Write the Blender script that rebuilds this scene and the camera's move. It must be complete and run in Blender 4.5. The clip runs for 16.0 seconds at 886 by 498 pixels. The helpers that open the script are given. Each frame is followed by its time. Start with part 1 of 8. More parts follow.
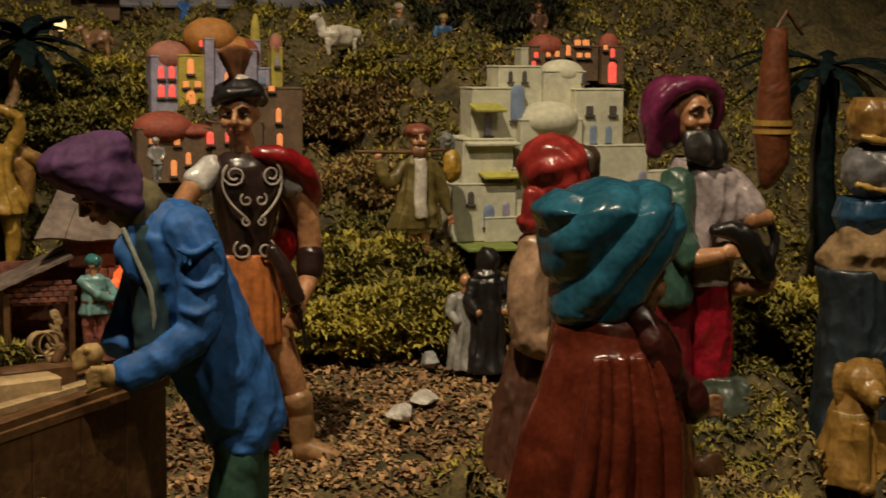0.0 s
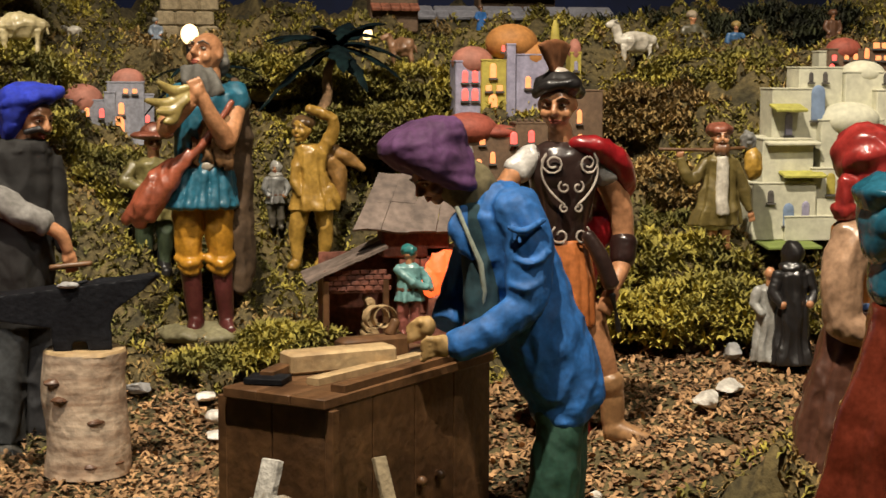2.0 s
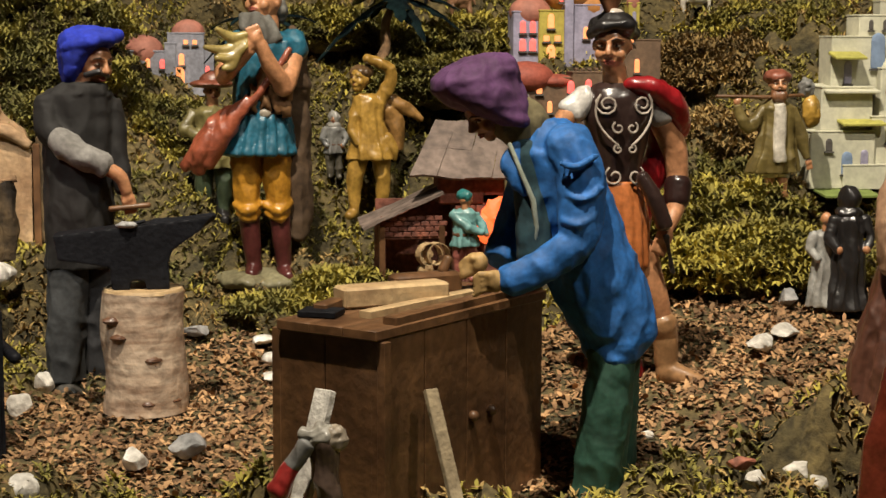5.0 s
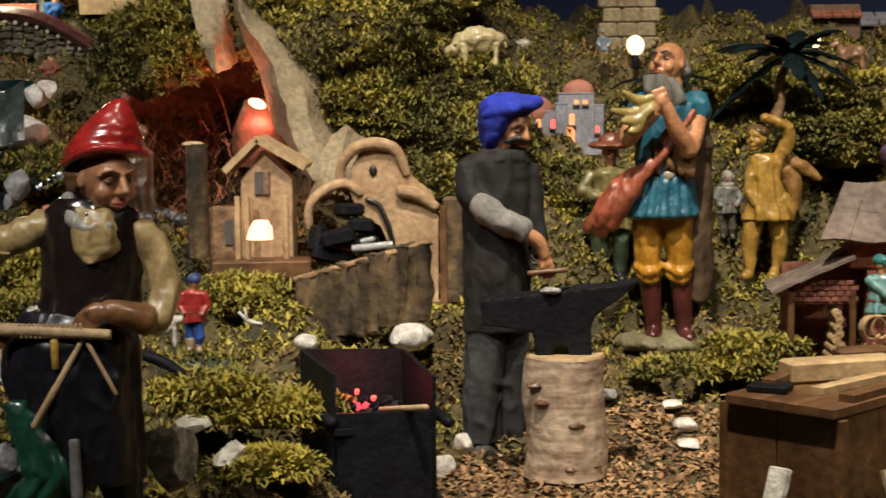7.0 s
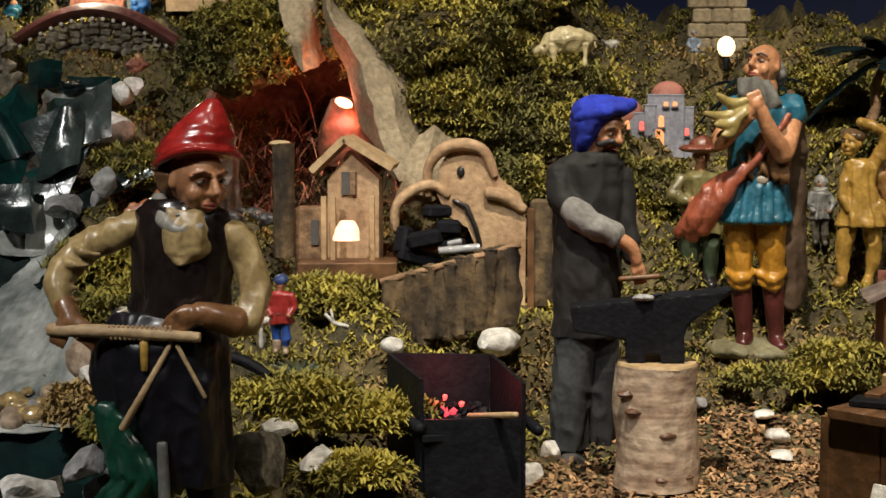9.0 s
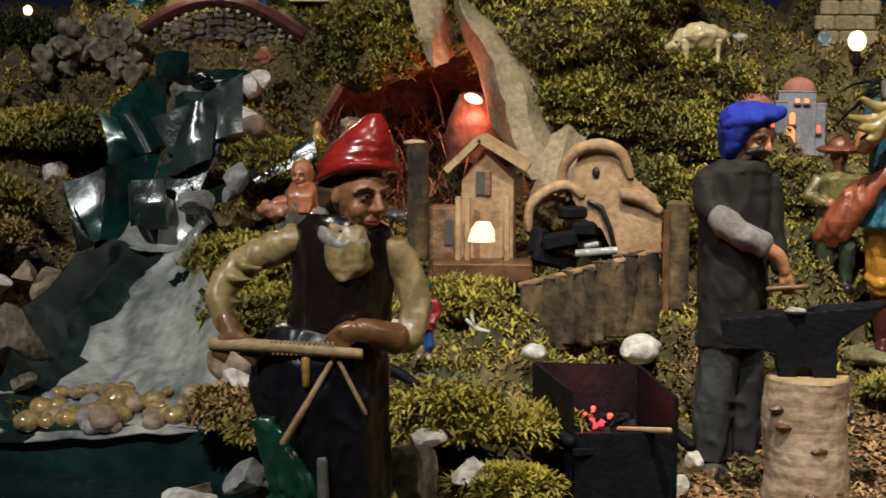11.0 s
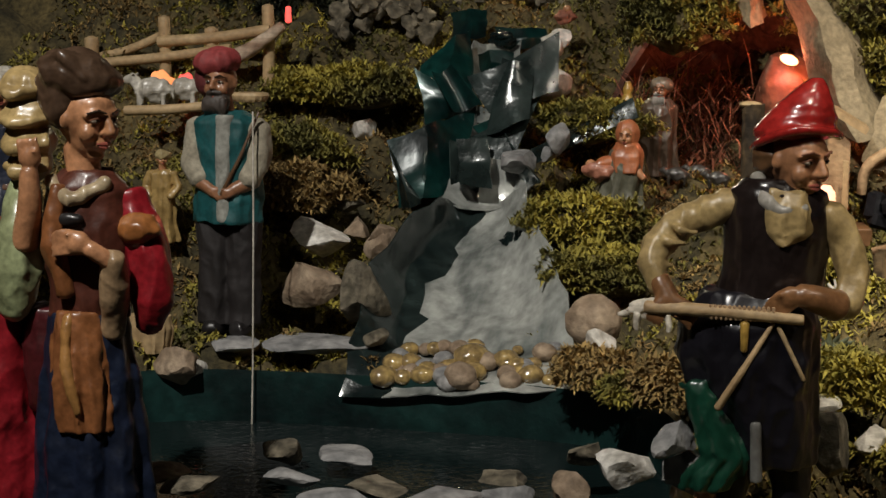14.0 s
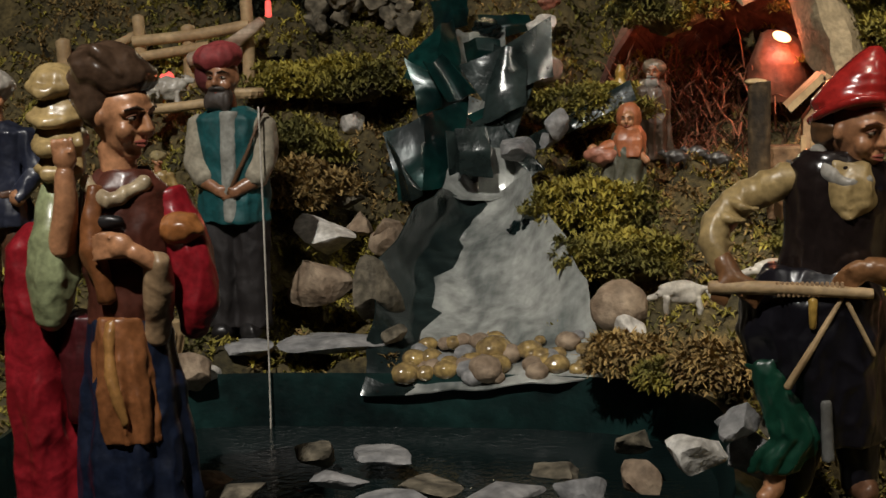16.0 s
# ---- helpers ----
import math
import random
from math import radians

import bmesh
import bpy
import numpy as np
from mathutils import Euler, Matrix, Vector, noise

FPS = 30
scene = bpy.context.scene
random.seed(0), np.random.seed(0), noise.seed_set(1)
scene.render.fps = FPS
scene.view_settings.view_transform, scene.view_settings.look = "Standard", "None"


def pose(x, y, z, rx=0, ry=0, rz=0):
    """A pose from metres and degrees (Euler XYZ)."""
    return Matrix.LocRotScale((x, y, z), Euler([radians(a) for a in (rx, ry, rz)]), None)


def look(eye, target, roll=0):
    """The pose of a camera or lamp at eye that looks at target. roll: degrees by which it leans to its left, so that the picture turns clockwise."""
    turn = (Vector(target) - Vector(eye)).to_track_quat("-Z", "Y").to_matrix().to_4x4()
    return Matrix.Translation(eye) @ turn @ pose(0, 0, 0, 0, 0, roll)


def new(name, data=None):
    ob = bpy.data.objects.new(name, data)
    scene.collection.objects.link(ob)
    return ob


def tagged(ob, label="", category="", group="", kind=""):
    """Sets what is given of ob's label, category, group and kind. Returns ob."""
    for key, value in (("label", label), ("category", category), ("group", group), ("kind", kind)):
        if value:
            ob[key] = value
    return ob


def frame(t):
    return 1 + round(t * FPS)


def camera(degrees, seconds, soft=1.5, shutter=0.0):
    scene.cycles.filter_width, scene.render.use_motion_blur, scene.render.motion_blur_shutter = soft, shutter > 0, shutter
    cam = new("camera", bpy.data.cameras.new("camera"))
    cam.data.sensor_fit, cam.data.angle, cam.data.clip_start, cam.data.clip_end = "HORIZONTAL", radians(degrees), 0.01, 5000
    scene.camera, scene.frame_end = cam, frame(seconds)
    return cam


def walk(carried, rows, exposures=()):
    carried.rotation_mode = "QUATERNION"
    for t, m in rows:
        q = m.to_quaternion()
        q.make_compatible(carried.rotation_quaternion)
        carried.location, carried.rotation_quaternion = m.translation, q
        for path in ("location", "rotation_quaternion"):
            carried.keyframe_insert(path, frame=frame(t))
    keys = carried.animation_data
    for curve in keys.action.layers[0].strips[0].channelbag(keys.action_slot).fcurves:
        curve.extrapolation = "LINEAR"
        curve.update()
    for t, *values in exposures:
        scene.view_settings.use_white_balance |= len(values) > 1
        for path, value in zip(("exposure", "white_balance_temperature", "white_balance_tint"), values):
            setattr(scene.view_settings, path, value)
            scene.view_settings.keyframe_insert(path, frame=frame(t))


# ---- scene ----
cam = camera(29.8, 16.0, soft=1.5, shutter=0.3)
PATH = [
    (0, (0.1826, 0.0528, 0.4208), (0.8681, 1.9153, 0.1734), 0.51),
    (0.5, (0.1713, 0.0463, 0.4170), (0.7694, 1.9413, 0.1907), 0.42),
    (1, (0.1474, 0.0330, 0.4112), (0.6596, 1.9529, 0.1844), 0.45),
    (1.5, (0.1345, 0.0226, 0.4027), (0.5746, 1.9606, 0.1787), 0.26),
    (2, (0.1285, 0.0152, 0.3956), (0.5158, 1.9652, 0.1777), 0.19),
    (2.5, (0.1255, 0.0129, 0.3849), (0.4886, 1.9679, 0.1704), 0.20),
    (3, (0.1247, 0.0120, 0.3769), (0.4765, 1.9683, 0.1550), 0.29),
    (3.2, (0.1296, 0.0116, 0.3755), (0.4751, 1.9680, 0.1444), 0.24),
    (5.3, (0.1341, 0.0036, 0.3735), (0.4293, 1.9653, 0.1193), 0.07),
    (5.5, (0.1287, 0.0027, 0.3798), (0.4061, 1.9671, 0.1265), -0.04),
    (6, (0.1046, 0.0018, 0.3900), (0.2928, 1.9786, 0.1516), -0.21),
    (6.5, (0.0752, 0.0082, 0.3917), (0.1368, 1.9954, 0.1748), -0.43),
    (7, (0.0506, 0.0162, 0.3918), (-0.0160, 2.0050, 0.1916), -0.61),
    (7.5, (0.0435, 0.0307, 0.3948), (-0.0665, 2.0177, 0.1954), -0.67),
    (8, (0.0425, 0.0362, 0.3964), (-0.0828, 2.0222, 0.1961), -0.45),
    (8.2, (0.0455, 0.0386, 0.3946), (-0.0863, 2.0244, 0.1967), -0.43),
    (10.3, (0.0039, 0.0311, 0.4071), (-0.2002, 2.0075, 0.1786), 0.23),
    (10.5, (-0.0011, 0.0357, 0.4147), (-0.2161, 2.0104, 0.1813), 0.14),
    (11, (-0.0194, 0.0440, 0.4261), (-0.2683, 2.0138, 0.1849), 0.22),
    (11.5, (-0.0490, 0.0401, 0.4284), (-0.3472, 2.0045, 0.1995), 0.40),
    (12, (-0.0888, 0.0471, 0.4280), (-0.4140, 2.0089, 0.2150), 0.58),
    (12.5, (-0.1251, 0.0441, 0.4325), (-0.4657, 2.0067, 0.2523), 0.63),
    (13, (-0.1608, 0.0275, 0.4307), (-0.5395, 1.9828, 0.2488), 0.90),
    (13.5, (-0.1987, 0.0127, 0.4301), (-0.6746, 1.9376, 0.1684), 0.77),
    (14, (-0.2192, 0.0114, 0.4300), (-0.6163, 1.9492, 0.1347), 0.52),
    (14.5, (-0.2529, -0.0000, 0.4311), (-0.6274, 1.9425, 0.1369), -0.32),
    (15, (-0.2715, -0.0146, 0.4259), (-0.6318, 1.9309, 0.1337), -0.79),
    (15.5, (-0.2978, -0.0015, 0.4245), (-0.6384, 1.9471, 0.1293), -0.99),
    (16, (-0.3160, 0.0296, 0.4190), (-0.6104, 1.9854, 0.1215), -1.41),
]
walk(cam, [(t, look(eye, target, roll)) for t, eye, target, roll in PATH],
     exposures=[(0, -1.1, 7200, 10), (0.7, -0.5, 6700, 10), (1.5, -0.1, 6250, 10), (7.0, -0.12, 6050, 9), (11.0, -0.27, 5750, 8), (13.0, -0.35, 6000, 8), (16.0, -0.4, 6100, 9)])

# ---- world and lights ----
world = bpy.data.worlds.new("dim_hall")
world.use_nodes = True
world.node_tree.nodes["Background"].inputs[0].default_value = (0.55, 0.45, 0.36, 1)
world.node_tree.nodes["Background"].inputs[1].default_value = 0.004
scene.world = world


def lamp(name, kind, eye, target, watts, colour, size, cone=None):
    data = bpy.data.lights.new(name, kind)
    data.energy, data.color = watts, colour
    if kind == "AREA":
        data.size = size
    else:
        data.shadow_soft_size = size
    if cone:
        data.spot_size, data.spot_blend = radians(cone), 0.9
    ob = new(name, data)
    ob.matrix_world = look(eye, target)
    return ob


lamp("hall_spot", "SPOT", (0.02, 0.55, 2.05), (0.62, 1.64, 0.22), 325, (1.0, 0.85, 0.64), 0.022, 60)
lamp("hall_spot_side", "SPOT", (-0.85, -0.10, 1.80), (-0.72, 1.58, 0.22), 190, (1.0, 0.91, 0.79), 0.022, 52)
# Unseen fill spot, added to brighten the right of the yard.
lamp("front_fill_spot", "SPOT", (1.00, -0.10, 1.90), (0.55, 1.60, 0.25), 80, (1.0, 0.87, 0.68), 0.03, 60)
lamp("cave_bulb", "POINT", (-0.218, 1.870, 0.370), (0, 0, 0), 0.62, (1.0, 0.24, 0.11), 0.012)
lamp("spring_bulb", "POINT", (-0.60, 2.16, 0.57), (0, 0, 0), 1.6, (1.0, 0.80, 0.5), 0.02)


# ---- materials ----
def material(name, a, b=None, rough=0.6, metal=0.0, scale=30.0, bump=0.2, fine=220.0, vary=0.25, island=False, coat=0.0, emit=None, lit=0.0, spec=0.5, folds=0.0, stretch=None, ends=(0.36, 0.66)):
    """Two colours mixed by a coarse grain, darkened and lightened by a fine one, with relief."""
    m = bpy.data.materials.new(name)
    m.use_nodes = True
    n, l = m.node_tree.nodes, m.node_tree.links
    p = n["Principled BSDF"]
    b = b or tuple(c * 0.7 for c in a)
    co = n.new("ShaderNodeTexCoord")
    coarse, grain = n.new("ShaderNodeTexNoise"), n.new("ShaderNodeTexNoise")
    coarse.inputs["Scale"].default_value, coarse.inputs["Detail"].default_value = scale, 5
    grain.inputs["Scale"].default_value, grain.inputs["Detail"].default_value = fine, 3
    for t in (coarse, grain):
        l.new(co.outputs["Object"], t.inputs["Vector"])
    ramp = n.new("ShaderNodeValToRGB")
    ramp.color_ramp.elements[0].position, ramp.color_ramp.elements[1].position = ends
    ramp.color_ramp.elements[0].color, ramp.color_ramp.elements[1].color = (*b, 1), (*a, 1)
    l.new(coarse.outputs["Fac"], ramp.inputs["Fac"])
    hsv = n.new("ShaderNodeHueSaturation")
    l.new(ramp.outputs["Color"], hsv.inputs["Color"])
    span = n.new("ShaderNodeMapRange")
    span.inputs["To Min"].default_value, span.inputs["To Max"].default_value = 1 - vary, 1 + vary
    if island:
        g = n.new("ShaderNodeNewGeometry")
        l.new(g.outputs["Random Per Island"], span.inputs["Value"])
    else:
        span.inputs["From Min"].default_value, span.inputs["From Max"].default_value = 0.3, 0.7
        l.new(grain.outputs["Fac"], span.inputs["Value"])
    l.new(span.outputs["Result"], hsv.inputs["Value"])
    l.new(hsv.outputs["Color"], p.inputs["Base Color"])
    p.inputs["Roughness"].default_value, p.inputs["Metallic"].default_value = rough, metal
    p.inputs["Coat Weight"].default_value, p.inputs["Specular IOR Level"].default_value = coat, spec
    if stretch:
        mp = n.new("ShaderNodeMapping")
        mp.inputs["Scale"].default_value = stretch
        l.new(co.outputs["Object"], mp.inputs["Vector"])
        l.new(mp.outputs["Vector"], coarse.inputs["Vector"])
    p.inputs["Coat Roughness"].default_value = 0.18
    if bump:
        bp = n.new("ShaderNodeBump")
        bp.inputs["Strength"].default_value, bp.inputs["Distance"].default_value = bump, 0.003
        l.new(grain.outputs["Fac"], bp.inputs["Height"])
        l.new(bp.outputs["Normal"], p.inputs["Normal"])
        if folds:
            fold, fb = n.new("ShaderNodeTexNoise"), n.new("ShaderNodeBump")
            fold.inputs["Scale"].default_value, fold.inputs["Detail"].default_value, fold.inputs["Distortion"].default_value = 28, 2.0, 0.8
            fb.inputs["Strength"].default_value, fb.inputs["Distance"].default_value = folds, 0.02
            l.new(co.outputs["Object"], fold.inputs["Vector"])
            l.new(fold.outputs["Fac"], fb.inputs["Height"])
            l.new(fb.outputs["Normal"], bp.inputs["Normal"])
    if emit:
        p.inputs["Emission Color"].default_value = (*emit, 1)
        p.inputs["Emission Strength"].default_value = lit
    return m


PAINTS, CLOTH = {}, set()


def paint(r, g, b, rough=0.42, coat=0.25, vary=0.2, scale=45.0, bump=0.08, folds=0.22):
    """Hand-brushed figure paint over plaster."""
    key = (r, g, b, rough, folds)
    if key not in PAINTS:
        PAINTS[key] = material("figure_paint", (r, g, b), (r * 0.62, g * 0.60, b * 0.58), rough, 0, scale, bump, 260, vary, coat=coat, folds=folds)
        if folds > 0.2:
            CLOTH.add(PAINTS[key])
    return PAINTS[key]


SKIN = paint(0.52, 0.25, 0.12, 0.4, folds=0.10)
SKIN_DARK = paint(0.36, 0.17, 0.085, 0.42, folds=0.10)
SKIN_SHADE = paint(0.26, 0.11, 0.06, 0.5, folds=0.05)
HAIR = paint(0.06, 0.035, 0.02, 0.5)
BLACK = paint(0.018, 0.016, 0.016, 0.4)
BROWN = paint(0.13, 0.06, 0.03, 0.5)
WHITE = paint(0.62, 0.58, 0.50, 0.45)
GREY = paint(0.22, 0.22, 0.21, 0.5)
OLIVE = paint(0.20, 0.17, 0.06, 0.5)
GOLD = paint(0.45, 0.28, 0.06, 0.32)
RED = paint(0.36, 0.035, 0.03, 0.3)
TEAL = paint(0.028, 0.15, 0.235, 0.22, 0.5, folds=0.15)
BLUE = paint(0.02, 0.13, 0.42, 0.7, 0.0)
GREEN = paint(0.022, 0.078, 0.052, 0.7, 0.0)
CREAM = paint(0.52, 0.44, 0.24, 0.45)
SCLERA = paint(0.36, 0.29, 0.22, 0.4, folds=0.05)
EYE = paint(0.02, 0.012, 0.01, 0.2)
LIP = paint(0.36, 0.10, 0.07, 0.4)
MOSS = material("moss", (0.40, 0.33, 0.05), (0.12, 0.11, 0.025), 0.85, 0, 13, 0, 200, 0.32, island=True, ends=(0.38, 0.64))
MOSS_DRY = material("dry_moss", (0.34, 0.23, 0.08), (0.17, 0.11, 0.035), 0.9, 0, 12, 0, 200, 0.5, island=True)
EARTH = material("ground_earth", (0.12, 0.09, 0.034), (0.04, 0.033, 0.014), 0.95, 0, 22, 0.9, 160, 0.5)
CHIP = material("bark_chip", (0.42, 0.25, 0.115), (0.17, 0.09, 0.04), 0.85, 0, 40, 0.2, 200, 0.6, island=True)
STONE = material("pale_stone", (0.76, 0.73, 0.67), (0.44, 0.41, 0.36), 0.8, 0, 38, 0.7, 150, 0.22)
STONE_GREY = material("grey_stone", (0.34, 0.33, 0.32), (0.17, 0.17, 0.17), 0.75, 0, 30, 0.7, 140, 0.25)
STONE_TAN = material("tan_stone", (0.38, 0.29, 0.20), (0.20, 0.14, 0.09), 0.8, 0, 30, 0.7, 140, 0.25)
TUFA = material("tufa", (0.20, 0.17, 0.12), (0.07, 0.06, 0.04), 0.95, 0, 40, 1.0, 120, 0.5)
WOOD = material("stained_wood", (0.17, 0.085, 0.035), (0.075, 0.036, 0.016), 0.42, 0, 18, 0.25, 120, 0.3)
WOOD_PALE = material("raw_wood", (0.50, 0.36, 0.19), (0.36, 0.24, 0.12), 0.6, 0, 30, 0.25, 150, 0.2)
CORK = material("cork_board", (0.33, 0.20, 0.10), (0.11, 0.06, 0.028), 0.85, 0, 30, 0.8, 130, 0.4)
BIRCH = material("birch_bark", (0.58, 0.46, 0.34), (0.26, 0.17, 0.11), 0.7, 0, 22, 0.5, 110, 0.3, stretch=(0.8, 0.8, 5.5))
CLAY = material("tan_clay", (0.46, 0.31, 0.17), (0.27, 0.16, 0.08), 0.8, 0, 26, 0.5, 140, 0.25)
BARK = material("rough_bark", (0.13, 0.085, 0.038), (0.022, 0.015, 0.008), 0.9, 0, 30, 1.0, 90, 0.5, stretch=(1.5, 1.5, 0.5))
IRON = material("black_iron", (0.010, 0.0105, 0.013), (0.006, 0.006, 0.008), 0.6, 0.0, 40, 0.3, 200, 0.3, spec=0.14)
SHEET = material("painted_sheet_metal", (0.27, 0.29, 0.27), (0.018, 0.026, 0.026), 0.25, 0.15, 6, 0.3, 60, 0.35, coat=0.3, ends=(0.44, 0.56))
# For dark side sheets, and for the shadow painted on the apron.
SHEET_DARK = material("dark_and_shadow_sheet_metal", (0.035, 0.05, 0.046), (0.008, 0.014, 0.014), 0.22, 0.15, 12, 0.4, 70, 0.4, coat=0.4)
SHEET_PALE = material("pale_streaked_sheet_metal", (0.42, 0.43, 0.40), (0.11, 0.125, 0.12), 0.22, 0.1, 9, 0.45, 70, 0.3, coat=0.5, stretch=(2.6, 1.0, 0.5), ends=(0.36, 0.58))
SHEET_GREEN = material("green_sheet_metal", (0.006, 0.040, 0.034), (0.004, 0.010, 0.011), 0.30, 0.2, 16, 0.2, 80, 0.4, coat=0.2)
POOL = material("pool_liner", (0.009, 0.03, 0.027), (0.004, 0.010, 0.010), 0.3, 0, 14, 0.3, 90, 0.3)
CANVAS = material("stiff_burlap", (0.36, 0.29, 0.18), (0.22, 0.17, 0.10), 0.9, 0, 14, 0.6, 160, 0.25)
# The cave lamp's red light is partly put into the straw colour.
STRAW = material("cave_straw", (0.30, 0.12, 0.06), (0.14, 0.05, 0.025), 0.8, 0, 30, 0, 200, 0.5, island=True)
CAVE = material("cave_rock", (0.25, 0.11, 0.07), (0.10, 0.045, 0.03), 0.9, 0, 20, 0.8, 120, 0.3)
BRICK = material("hut_brick", (0.22, 0.075, 0.045), (0.11, 0.04, 0.028), 0.8, 0, 60, 0.4, 200, 0.35)
SLATE = material("hut_roof", (0.20, 0.15, 0.125), (0.10, 0.075, 0.062), 0.7, 0, 26, 0.4, 120, 0.3)
PLASTER = material("village_card", (0.62, 0.60, 0.46), (0.48, 0.47, 0.36), 0.75, 0, 16, 0.15, 150, 0.12)
TERRA = material("terracotta", (0.36, 0.13, 0.075), (0.20, 0.07, 0.04), 0.7, 0, 50, 0.3, 200, 0.25)
FIRE = material("lit_window", (0.6, 0.2, 0.1), None, 0.6, emit=(1.0, 0.34, 0.10), lit=1.35)
FLAME = material("paper_fire", (0.5, 0.1, 0.03), None, 0.6, emit=(1.0, 0.13, 0.025), lit=1.6)
FIRE_RED = material("lit_red_window", (0.5, 0.1, 0.1), None, 0.6, emit=(1.0, 0.10, 0.07), lit=1.8)
EMBER = material("glowing_ember", (0.3, 0.03, 0.03), (0.02, 0.01, 0.01), 0.8, 0, 70, 0.5, emit=(1.0, 0.08, 0.10), lit=1.3)
BULB = material("lit_bulb", (0.9, 0.8, 0.6), None, 0.4, emit=(1.0, 0.66, 0.30), lit=3.0)
LEAF = material("palm_leaf", (0.007, 0.016, 0.017), (0.005, 0.008, 0.009), 0.25, 0, 30, 0.1, 120, 0.3)
NIGHT = material("night_backdrop", (0.004, 0.016, 0.085), (0.002, 0.005, 0.024), 0.8, 0, 1.6, 0.05, 30, 0.2)
DARKROOM = material("hall_wall", (0.05, 0.045, 0.04), None, 0.9)
PINE = material("dark_bush", (0.035, 0.04, 0.012), (0.012, 0.013, 0.006), 0.9, 0, 30, 0, 100, 0.5, island=True)
PEBBLE = material("wet_pebble", (0.44, 0.31, 0.11), (0.20, 0.14, 0.07), 0.12, 0, 60, 0.2, 200, 0.3, coat=0.6)
WATER = bpy.data.materials.new("still_water")
WATER.use_nodes = True
_p = WATER.node_tree.nodes["Principled BSDF"]
_p.inputs["Base Color"].default_value, _p.inputs["Roughness"].default_value = (0.006, 0.012, 0.012, 1), 0.04
_p.inputs["Transmission Weight"].default_value, _p.inputs["IOR"].default_value = 0.0, 1.33
_nz, _bp = WATER.node_tree.nodes.new("ShaderNodeTexNoise"), WATER.node_tree.nodes.new("ShaderNodeBump")
_nz.inputs["Scale"].default_value, _bp.inputs["Strength"].default_value, _bp.inputs["Distance"].default_value = 70, 0.35, 0.002
WATER.node_tree.links.new(_nz.outputs["Fac"], _bp.inputs["Height"])
WATER.node_tree.links.new(_bp.outputs["Normal"], _p.inputs["Normal"])


# ---- modelling helpers ----
def wobble(v, s):
    return noise.noise_vector(Vector(v) * s)


